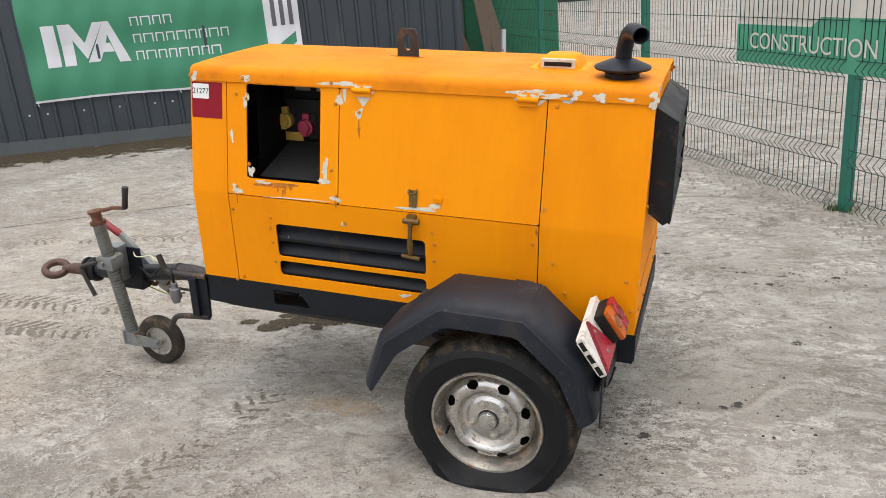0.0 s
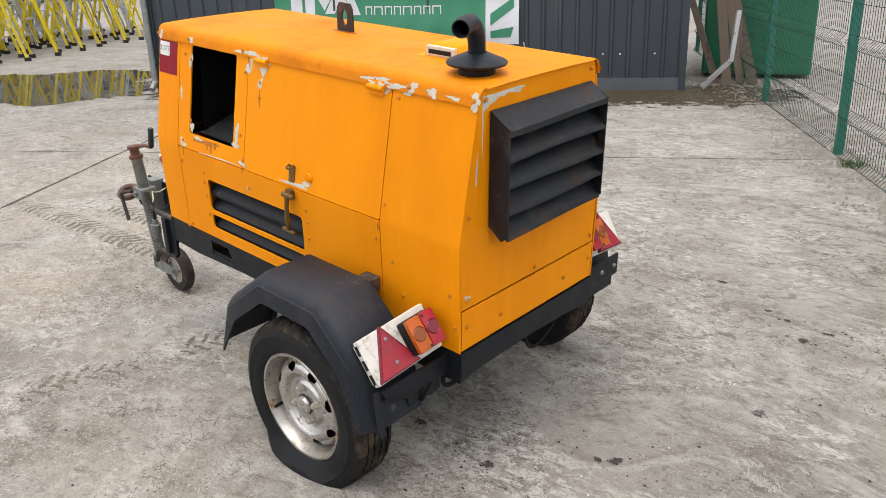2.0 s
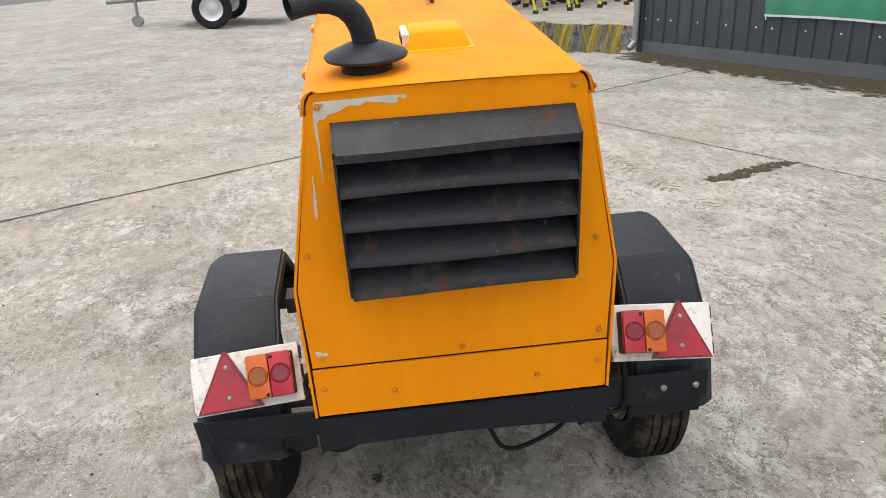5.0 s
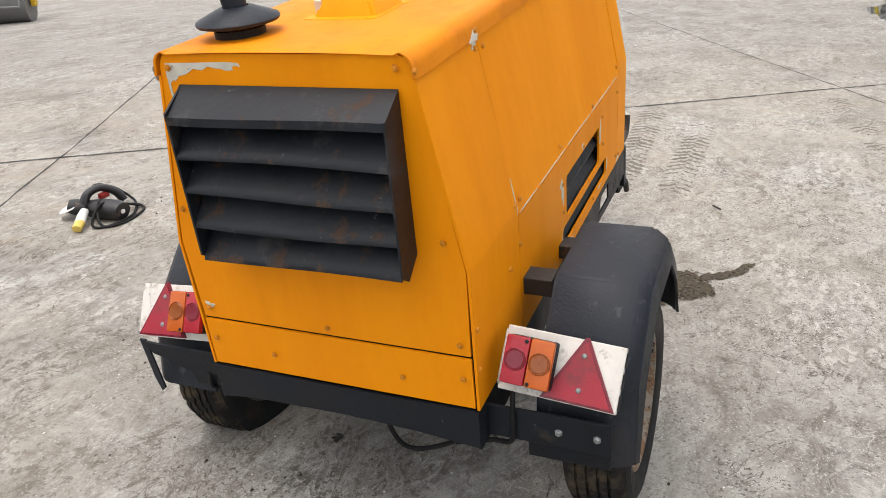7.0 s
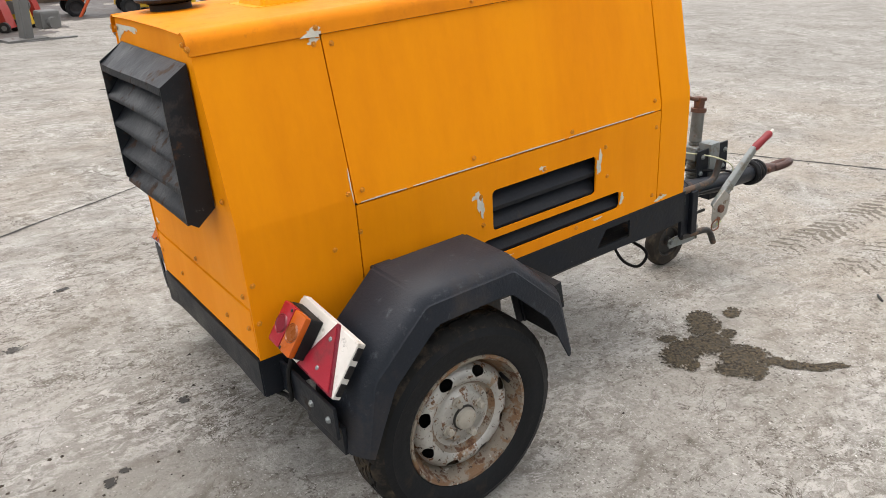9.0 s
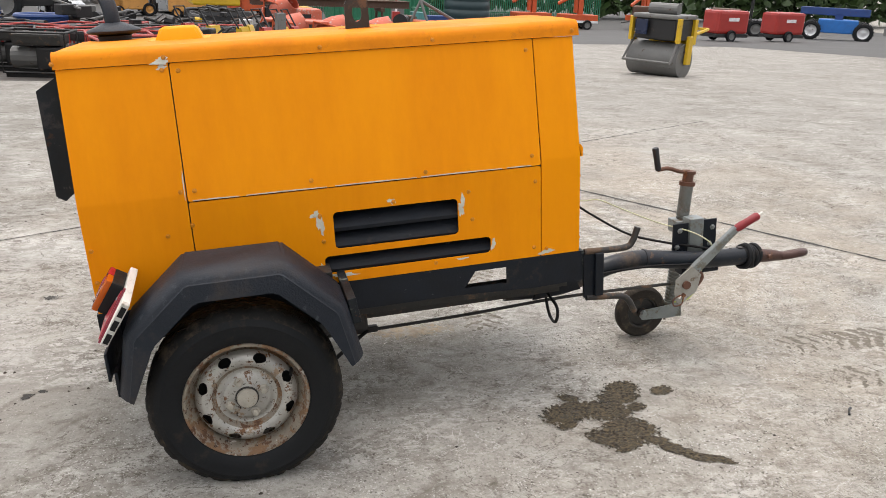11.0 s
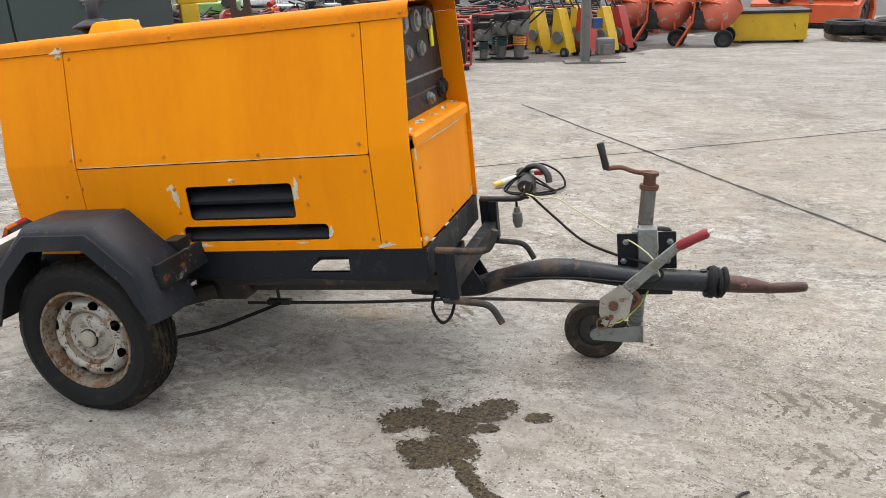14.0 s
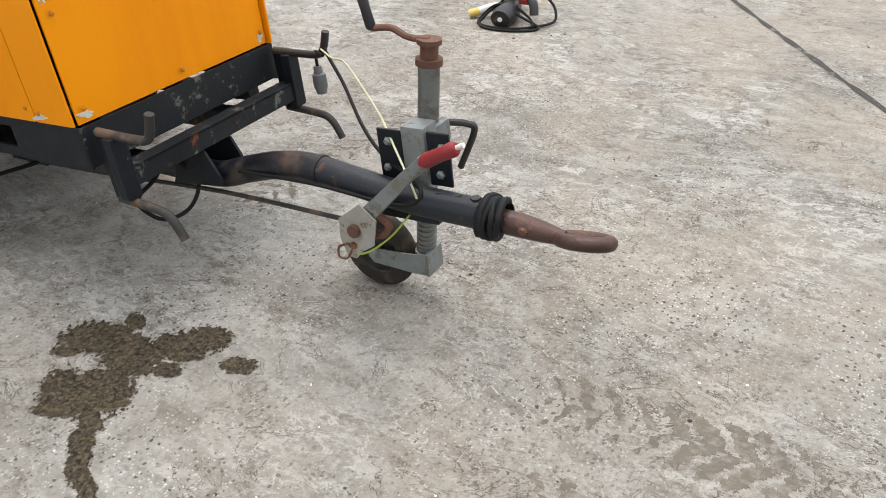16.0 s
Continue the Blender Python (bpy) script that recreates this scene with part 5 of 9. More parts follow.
bm = bmesh.new()
tube(bm, curve_pts([(-1.385, -0.325, 0.23), (-1.42, -0.30, 0.20), (-1.50, -0.25, 0.14), (-1.62, -0.15, 0.07), (-1.75, -0.05, 0.045), (-1.90, 0.03, 0.02), (-1.86, 0.06, -0.02), (-1.60, 0.065, 0.0), (-1.35, 0.06, -0.005)]), 0.005, 8)
front_part("lighting_cable", bm, CABLE, gen, "black lighting cable draped over a hook", smooth=True)
bm = bmesh.new()
tube(bm, curve_pts([(-1.40, -0.30, 0.20), (-1.35, -0.33, 0.20), (-1.345, -0.335, 0.18), (-1.345, -0.335, 0.15)], 5), 0.005, 8)
front_part("plug_cable", bm, CABLE, gen, smooth=True)
bm = bmesh.new()
lathe(bm, [(0.0, 0.0), (0.012, 0.0), (0.014, -0.02), (0.020, -0.024), (0.021, -0.062), (0.017, -0.07), (0.015, -0.082), (0, -0.082)], 18, Matrix.Translation((-1.345, -0.335, 0.155)))
front_part("trailer_plug", bm, mat("plug_grey", (0.15, 0.155, 0.16), 0.5, 0, 0.2, 20), gen, "grey trailer plug hanging from its cable", smooth=True)
bm = bmesh.new()
tube(bm, curve_pts([(-1.39, -0.31, 0.215), (-1.46, -0.27, 0.205), (-1.52, -0.24, 0.210), (-1.60, -0.19, 0.175), (-1.72, -0.10, 0.125), (-1.82, 0.0, 0.10), (-1.88, 0.05, 0.06), (-1.90, 0.05, 0.0)]), 0.0028, 6)
front_part("pale_wire", bm, WIRE_PALE, gen, smooth=True)
bm = bmesh.new()
tube(bm, curve_pts([(-1.86, 0.03, -0.06), (-1.82, 0.07, -0.11), (-1.76, 0.10, -0.15), (-1.70, 0.10, -0.155)]), 0.0028, 6)
front_part("earth_wire", bm, WIRE_GREEN, gen, smooth=True)
bm = bmesh.new()
tube(bm, curve_pts([(-1.735, 0.11, -0.13), (-1.72, 0.12, -0.16), (-1.69, 0.115, -0.165), (-1.69, 0.11, -0.14), (-1.72, 0.11, -0.125)]), 0.003, 6)
front_part("breakaway_ring", bm, RUSTMETAL, gen, smooth=True)
for pts, r in (([(0.33, -0.33, 0.12), (0.335, -0.34, 0.065), (0.34, -0.30, 0.05), (0.34, -0.24, 0.08)], 0.008), ([(0.30, 0.06, 0.10), (0.33, 0.072, 0.05), (0.335, 0.10, -0.005), (0.335, 0.145, -0.014), (0.335, 0.22, 0.018), (0.33, 0.262, 0.05), (0.32, 0.29, 0.11)], 0.006), ([(0.33, 0.40, 0.24), (0.362, 0.405, 0.18), (0.365, 0.40, 0.10), (0.36, 0.35, 0.085), (0.40, 0.28, 0.095)], 0.006), ([(0.36, -0.42, 0.12), (0.34, -0.44, 0.06), (0.30, -0.40, 0.05)], 0.006)):
    bm = bmesh.new()
    tube(bm, curve_pts(pts), r, 8)
    part("loose_cable", bm, CABLE, gen, smooth=True)

# under the body: a rusty tie beam along each side and slack pipes
for sgn in (-1, 1):
    bm = bmesh.new()
    box(bm, -1.14, -0.34, *sorted((sgn * 0.245, sgn * 0.29)), 0.052, 0.088, 0.003)
    part("tie_beam", bm, DARKSTEEL, gen, "rusty beam under the frame")
# ---- the yard ----
def ground_material():
    m = bpy.data.materials.new("yard_concrete")
    m.use_nodes = True
    nt = m.node_tree
    N, K = nt.nodes, nt.links.new
    b = N["Principled BSDF"]
    tc = N.new("ShaderNodeTexCoord")

    def vec(sx, sy, rot=0.0):
        mp = N.new("ShaderNodeMapping")
        mp.inputs["Scale"].default_value = (sx, sy, 1)
        mp.inputs["Rotation"].default_value = (0, 0, radians(rot))
        K(tc.outputs["Object"], mp.inputs["Vector"])
        return mp.outputs[0]

    def nz(s, v, detail=6.0, rough=0.6, dist=0.0):
        n = N.new("ShaderNodeTexNoise")
        n.inputs["Scale"].default_value, n.inputs["Detail"].default_value = s, detail
        n.inputs["Roughness"].default_value, n.inputs["Distortion"].default_value = rough, dist
        K(v, n.inputs["Vector"])
        return n.outputs["Fac"]

    def rng(src, lo, hi, a=0.0, c=1.0):
        r = N.new("ShaderNodeMapRange")
        for k, v in (("From Min", lo), ("From Max", hi), ("To Min", a), ("To Max", c)):
            r.inputs[k].default_value = v
        K(src, r.inputs["Value"])
        return r.outputs["Result"]

    def mix(f, a, c):
        x = N.new("ShaderNodeMix")
        x.data_type = "RGBA"
        K(f, x.inputs["Factor"])
        for v, s in ((a, x.inputs["A"]), (c, x.inputs["B"])):
            if isinstance(v, tuple):
                s.default_value = (*v, 1)
            else:
                K(v, s)
        return x.outputs["Result"]

    def near(x, y, r0, r1, v):
        d = N.new("ShaderNodeVectorMath")
        d.operation = "DISTANCE"
        K(v, d.inputs[0])
        d.inputs[1].default_value = (x, y, 0)
        return rng(d.outputs["Value"], r0, r1, 1, 0)

    def times(a, c):
        q = N.new("ShaderNodeMath")
        q.operation = "MULTIPLY"
        K(a, q.inputs[0])
        K(c, q.inputs[1])
        return q.outputs[0]

    def ridge(src, w):
        """Thin lines where the noise passes its middle."""
        q = N.new("ShaderNodeMath")
        q.operation = "SUBTRACT"
        K(src, q.inputs[0])
        q.inputs[1].default_value = 0.5
        a = N.new("ShaderNodeMath")
        a.operation = "ABSOLUTE"
        K(q.outputs[0], a.inputs[0])
        return rng(a.outputs[0], 0.0, w, 1, 0)

    def specks(s, size, share, v):
        """Grains: the hearts of some of the cells."""
        vo = N.new("ShaderNodeTexVoronoi")
        vo.inputs["Scale"].default_value = s
        K(v, vo.inputs["Vector"])
        sp = N.new("ShaderNodeSeparateColor")
        K(vo.outputs["Color"], sp.inputs[0])
        return times(rng(vo.outputs["Distance"], size * 0.7, size, 1, 0), rng(sp.outputs[0], 1 - share, 1 - share + 0.001))

    v0 = vec(1, 1)
    base = mix(rng(nz(0.6, v0, 6, 0.6, 0.6), 0.36, 0.64), (0.266, 0.254, 0.229), (0.366, 0.350, 0.318))
    # clouds of damp and wear, a hand to an arm across
    base = mix(rng(nz(2.0, v0, 7, 0.62, 0.8), 0.50, 0.68, 0, 0.7), base, (0.19, 0.174, 0.15))
    base = mix(rng(nz(2.6, vec(1, 1.3, 40), 7, 0.64, 1.2), 0.50, 0.64, 0, 0.8), base, (0.43, 0.42, 0.392))
    base = mix(rng(nz(5.5, vec(1, 1.5, 75), 8, 0.7, 1.6), 0.53, 0.63, 0, 0.75), base, (0.17, 0.156, 0.136))
    # scuffs in clusters
    base = mix(times(rng(nz(13.0, vec(1, 1.7, 35), 8, 0.72, 1.0), 0.50, 0.565), rng(nz(1.5, v0, 6, 0.6), 0.48, 0.58, 0, 1.0)), base, (0.51, 0.495, 0.465))
    base = mix(times(rng(nz(11.0, vec(1, 1.6, -20), 8, 0.74, 1.4), 0.52, 0.58), rng(nz(1.2, vec(1, 1, 60), 6, 0.6), 0.47, 0.56, 0, 0.9)), base, (0.15, 0.134, 0.113))
    # trowel and tyre smears: long, bent strokes, pale and dark
    bend = N.new("ShaderNodeTexNoise")
    bend.inputs["Scale"].default_value = 0.7
    K(v0, bend.inputs["Vector"])
    off = N.new("ShaderNodeVectorMath")
    off.operation = "MULTIPLY_ADD"
    K(bend.outputs["Color"], off.inputs[0])
    off.inputs[1].default_value = (1.6, 1.6, 0)
    K(v0, off.inputs[2])
    for turn, share, tone in ((12, 0.55, (0.47, 0.455, 0.42)), (-52, 0.5, (0.165, 0.15, 0.128)), (74, 0.4, (0.50, 0.485, 0.455))):
        mp = N.new("ShaderNodeMapping")
        mp.inputs["Scale"].default_value, mp.inputs["Rotation"].default_value = (1.2, 4.5, 1), (0, 0, radians(turn))
        K(off.outputs["Vector"], mp.inputs["Vector"])
        stroke = times(rng(nz(2.6, mp.outputs[0], 3, 0.55), 0.53, 0.64), rng(nz(1.1, vec(1, 1, turn * 2), 5, 0.6), 0.46, 0.56, 0, share))
        base = mix(stroke, base, tone)
    # dried mud dragged over the slab on two sides
    mud = nz(0.9, v0, 8, 0.7, 1.0)
    base = mix(times(near(-2.4, -3.0, 1.2, 4.2, v0), rng(mud, 0.42, 0.60, 0.0, 0.6)), base, (0.375, 0.325, 0.265))
    base = mix(times(near(-4.6, 0.4, 0.8, 3.6, v0), rng(mud, 0.42, 0.60, 0.0, 0.62)), base, (0.40, 0.35, 0.285))
    # brightness falloff put into the colour: ground greys away from the middle
    base = mix(rng(near(-0.8, 0.2, 2.6, 7.5, v0), 1.0, 0.0, 0.0, 0.42), base, (0.215, 0.206, 0.188))
    # broken cracks and crevices, with relief shading painted in as dark and pale lines
    patchy = rng(nz(1.5, vec(1, 1, 33), 6, 0.65), 0.48, 0.58)
    base = mix(times(ridge(nz(2.6, vec(1, 1.5, 28), 6, 0.62, 1.2), 0.008), patchy), base, (0.09, 0.076, 0.06))
    base = mix(times(ridge(nz(6.0, vec(1, 1.4, -8), 6, 0.62, 1.0), 0.014), rng(nz(2.3, vec(1, 1, 70), 6, 0.65), 0.50, 0.58)), base, (0.11, 0.095, 0.078))
    base = mix(times(ridge(nz(4.0, vec(1, 1.5, 48), 6, 0.62, 1.4), 0.010), rng(nz(1.9, vec(1, 1, 20), 6, 0.65), 0.50, 0.6)), base, (0.60, 0.585, 0.56))
    # grain and grit: shading of the fine bumps put into the colour
    grain = nz(22, v0, 8, 0.80)
    zone = rng(near(-3.2, 1.0, 1.0, 4.6, v0), 0.0, 1.0, 0.45, 1.0)
    base = mix(times(rng(grain, 0.52, 0.64, 0.0, 0.5), zone), base, (0.16, 0.143, 0.120))
    base = mix(times(rng(grain, 0.46, 0.35, 0.0, 0.55), zone), base, (0.50, 0.478, 0.435))
    grit = nz(85, v0, 3, 0.7)
    coarse = times(rng(nz(0.8, vec(1, 1, 15), 5, 0.6), 0.42, 0.62, 0.45, 1.0), zone)
    base = mix(times(rng(grit, 0.57, 0.64, 0.0, 0.62), coarse), base, (0.12, 0.107, 0.09))
    base = mix(times(rng(grit, 0.42, 0.35, 0.0, 0.6), coarse), base, (0.54, 0.525, 0.495))
    # pits and grains of the worn skin, ragged, thick in some stretches and thin in others
    rag = N.new("ShaderNodeVectorMath")
    rag.operation = "MULTIPLY_ADD"
    jag = N.new("ShaderNodeTexNoise")
    jag.inputs["Scale"].default_value = 90
    K(v0, jag.inputs["Vector"])
    K(jag.outputs["Color"], rag.inputs[0])
    rag.inputs[1].default_value = (0.012, 0.012, 0)
    K(v0, rag.inputs[2])
    pv = rag.outputs["Vector"]
    worn = times(rng(nz(2.2, vec(1, 1, 52), 6, 0.65), 0.42, 0.60, 0.25, 1.0), zone)
    base = mix(times(specks(75, 0.34, 0.34, pv), worn), base, (0.115, 0.102, 0.086))
    base = mix(times(specks(46, 0.27, 0.22, pv), worn), base, (0.085, 0.074, 0.061))
    base = mix(times(specks(120, 0.38, 0.30, pv), worn), base, (0.60, 0.59, 0.565))
    base = mix(times(specks(22, 0.12, 0.06, pv), patchy), base, (0.045, 0.037, 0.03))
    base = mix(specks(30, 0.13, 0.05, pv), base, (0.70, 0.69, 0.66))
    b.inputs["Specular IOR Level"].default_value = 0.06
    K(base, b.inputs["Base Color"])
    K(rng(nz(1.6, v0, 5), 0.3, 0.7, 0.62, 0.9), b.inputs["Roughness"])
    bp = N.new("ShaderNodeBump")
    bp.inputs["Strength"].default_value, bp.inputs["Distance"].default_value = 1.0, 0.012
    ad = N.new("ShaderNodeMath")
    fine = N.new("ShaderNodeMath")
    fine.operation = "MULTIPLY_ADD"
    K(grit, fine.inputs[0])
    fine.inputs[1].default_value = 0.35
    K(grain, fine.inputs[2])
    K(fine.outputs[0], ad.inputs[0])
    K(nz(7.0, vec(1, 1.3, 20), 9, 0.72, 1.0), ad.inputs[1])
    K(ad.outputs[0], bp.inputs["Height"])
    K(bp.outputs[0], b.inputs["Normal"])
    return m


CONCRETE = ground_material()
WET = mat("wet_stain", (0.047, 0.037, 0.023), 0.5, 0, 0.6, 14, 1.0, 130, rvar=0.2, spec=0.18, wear=[((0.125, 0.098, 0.060), 0.40, 120, 0.85, 0), ((0.018, 0.015, 0.011), 0.36, 75, 0.9, 0)], soft=0.05)
WATER = mat("puddle_water", (0.035, 0.034, 0.032), 0.03, 0, 0.1, 2, 0.0, 60, rvar=0.01)
JOINT = mat("joint_filler", (0.045, 0.042, 0.038), 0.9, 0, 0.4, 12, 0.4, 120, wear=[((0.20, 0.19, 0.17), 0.30, 10, 0.9, 0)])
ASPHALT = mat("dark_apron", (0.075, 0.074, 0.072), 0.8, 0, 0.25, 0.5, 0.3, 30)
SOIL = mat("edge_grit", (0.25, 0.235, 0.205), 0.95, 0, 0.3, 6, 0.6, 90)

# the yard falls away gently beyond the slab on one side, then runs level
FALL, FALL_FROM, FALL_TO = 0.0465, -5.0, -45.0


def ground_z(y):
    return FALL * (max(FALL_TO, min(FALL_FROM, y)) - FALL_FROM)


def yard(x, y):
    """A place in the level plan, carried out along the line of sight onto the falling ground."""
    if y >= FALL_FROM:
        return x, y, 0.0
    cx, cy, cz = -1.68, 2.76, 1.50
    c, n = math.cos(radians(0.6)), math.sin(radians(0.6))
    dx, dy = c * (x - cx) - n * (y - cy), n * (x - cx) + c * (y - cy)
    far = math.hypot(dx, dy)
    drop = far * math.tan(math.atan2(cz, far) + radians(0.6))
    k = (cz - FALL * (cy - FALL_FROM)) / max(0.3, drop + FALL * dy)
    if cy + k * dy < FALL_TO:
        k = (cz - ground_z(FALL_TO)) / drop
    return cx + k * dx, cy + k * dy, ground_z(cy + k * dy)


bm = bmesh.new()
gx, gy = (-900, -120, -30, 0, 30, 120, 900), (900, 120, 30, 5, FALL_FROM, FALL_TO, -120, -900)
gg = [[bm.verts.new((x, y, ground_z(y))) for x in gx] for y in gy]
for r0, r1 in zip(gg, gg[1:]):
    for i in range(len(gx) - 1):
        bm.faces.new((r0[i], r0[i + 1], r1[i + 1], r1[i]))
ground = part("ground", bm, CONCRETE, None, "worn pale concrete yard with stains and scuffs", kind="structure")


def joint(x0, y0, x1, y1, w=0.009, seed=1):
    rnd = random.Random(seed)
    bm = bmesh.new()
    a, b = Vector((x0, y0)), Vector((x1, y1))
    d = (b - a).normalized()
    n = Vector((-d.y, d.x))
    k = max(2, int((b - a).length / 0.08))
    L_, R_ = [], []
    o = 0.0
    for i in range(k + 1):
        o = 0.8 * o + rnd.uniform(-0.004, 0.004)
        p = a.lerp(b, i / k) + n * o
        ww = w * rnd.uniform(0.5, 1.5)
        for row, q in ((L_, p + n * ww), (R_, p - n * ww)):
            x_, y_, z_ = yard(q.x, q.y)
            row.append(bm.verts.new((x_, y_, z_ + 0.002)))
    for i in range(k):
        bm.faces.new((L_[i], L_[i + 1], R_[i + 1], R_[i]))
    part("joint", bm, JOINT, ground)


joint(-1.01, -4.98, -7.48, 3.97, 0.013, 1)
joint(-5.49, -4.97, 6.0, 0.97, 0.0065, 2)
joint(-5.52, 1.32, -0.3, 4.52, 0.0065, 3)
joint(-5.52, 1.32, -14.0, -3.9, 0.0065, 4)


def patch(name, cx, cy, sx, sy, blobs, material, parent, z=0.003, cell=0.015, seed=1, rough=0.35, label="", freq=1.0):
    """An uneven flat patch: cells of a grid that lie inside a noisy field of blobs."""
    bm = bmesh.new()
    blobs = [(*q[:4], math.cos(radians(q[4])), math.sin(radians(q[4]))) if len(q) > 4 else (*q, 1.0, 0.0) for q in blobs]
    nx, ny = int(sx / cell), int(sy / cell)
    made = {}

    def vert(i, j):
        if (i, j) not in made:
            made[i, j] = bm.verts.new((cx - sx / 2 + i * cell, cy - sy / 2 + j * cell, z))
        return made[i, j]
    for i in range(nx):
        for j in range(ny):
            x, y = cx - sx / 2 + (i + 0.5) * cell, cy - sy / 2 + (j + 0.5) * cell
            f = max(1 - math.hypot(((x - bx) * co + (y - by) * si) / rx, ((y - by) * co - (x - bx) * si) / ry) for bx, by, rx, ry, co, si in blobs)
            q = freq / max(0.12, min(sx, sy))
            f += rough * (noise.noise((x * 7 * q + seed, y * 7 * q, 0)) + 0.6 * noise.noise((x * 19 * q, y * 19 * q, seed)) + 0.4 * noise.noise((x * 45 * q, y * 45 * q, seed)))
            if f > 0:
                bm.faces.new((vert(i, j), vert(i + 1, j), vert(i + 1, j + 1), vert(i, j + 1)))
    return part(name, bm, material, parent, label, kind="stuff" if parent is None else "")


WETPTS = [(-1.589, 0.447, 0.113, 0.062, 15), (-1.546, 0.525, 0.045, 0.02, 21), (-1.622, 0.354, 0.04, 0.025, 152), (-1.721, 0.457, 0.096, 0.067, 165), (-1.813, 0.376, 0.085, 0.055, 12), (-1.86, 0.315, 0.068, 0.046, 3), (-1.844, 0.455, 0.042, 0.026, 14), (-1.999, 0.362, 0.05, 0.03, 16), (-1.678, 0.633, 0.098, 0.058, 155), (-1.756, 0.582, 0.095, 0.065, 167), (-1.685, 0.692, 0.04, 0.018, 20), (-1.805, 0.665, 0.055, 0.028, 150), (-1.845, 0.722, 0.06, 0.028, 140), (-1.893, 0.775, 0.06, 0.026, 138), (-1.955, 0.805, 0.062, 0.02, 150)]
patch("wet_patch", -1.77, 0.575, 0.74, 0.74, WETPTS, WET, ground, cell=0.003, rough=0.36, label="dark wet stain on the concrete", freq=7.5)
patch("wet_patch", -3.2, 2.3, 0.7, 1.0, [(-3.07, 2.02, 0.06, 0.10), (-3.12, 2.15, 0.07, 0.10), (-3.2, 2.28, 0.05, 0.12), (-3.26, 2.42, 0.05, 0.10), (-3.33, 2.55, 0.05, 0.12)], WET, ground, cell=0.008, seed=3, rough=0.6, freq=2.5)
patch("rust_patch", -1.17, -0.30, 0.5, 0.3, [(-1.17, -0.30, 0.16, 0.05)], mat("rusty_concrete", (0.31, 0.245, 0.170), 0.85, 0, 0.3, 12, 0.8, 90, wear=[((0.30, 0.28, 0.245), 0.4, 30, 0.9, 0)], soft=0.1), ground, z=0.002, cell=0.005, seed=5, rough=0.9, freq=2.2)
patch("wet_patch", 2.3, -3.2, 1.6, 0.7, [(2.3, -3.2, 0.6, 0.22)], WET, ground, cell=0.015, seed=7, rough=0.6, freq=2.0)
rs = random.Random(31)
for k, (x, y) in enumerate(((0.68, 1.27), (0.72, 1.33), (0.22, -0.03), (0.27, 0.0), (-0.03, -0.27), (0.48, 1.32), (-0.36, -0.23), (0.5, 0.55), (0.95, 0.9), (0.1, -1.3), (0.3, 1.35), (0.42, 1.2), (0.2, 1.4), (-0.1, 1.6), (1.2, 0.2), (0.8, -0.4), (0.35, -0.9))):
    patch("dirt_spot", x, y, 0.12, 0.12, [(x, y, rs.uniform(0.012, 0.034), rs.uniform(0.008, 0.02))], JOINT, ground, z=0.0025, cell=0.004, seed=40 + k, rough=0.8, freq=1.6)
# crumbs of dirt and grit lying about, thicker in some spots
rc = random.Random(91)
verts, faces = [], []
spots = [(rc.uniform(-5, 3), rc.uniform(-3.5, 4.5)) for _ in range(22)] + [(0.68, 1.27), (0.72, 1.33), (0.48, 1.32), (0.25, 0.0), (-0.03, -0.27)] * 2
for k in range(1700):
    if k % 2:
        x, y = rc.uniform(-7, 4.5), rc.uniform(-4.5, 5)
    else:
        sx, sy = spots[k // 2 % len(spots)]
        x, y = sx + rc.gauss(0, 0.13), sy + rc.gauss(0, 0.10)
    r = 0.0020 + 0.007 * rc.random() ** 5
    a = rc.uniform(0, 6.28)
    i = len(verts)
    verts += [(x + r * math.cos(a + q) * rc.uniform(0.7, 1.4), y + r * math.sin(a + q) * rc.uniform(0.5, 1.0), 0.0005) for q in (0, 1.57, 3.14, 4.71)]
    verts.append((x, y, r * rc.uniform(0.5, 1.0)))
    faces += [(i, i + 1, i + 4), (i + 1, i + 2, i + 4), (i + 2, i + 3, i + 4), (i + 3, i, i + 4)]
me = bpy.data.meshes.new("crumbs")
me.from_pydata(verts, [], faces)
me.materials.append(mat("dirt_crumbs", (0.055, 0.044, 0.034), 0.9, 0, 0.5, 3, 0.2, 60, wear=[((0.30, 0.28, 0.25), 0.2, 1.3, 0.9, 0)]))
tagged(new("crumbs", me), "dark crumbs of dirt and grit on the concrete", "grit", kind="stuff")


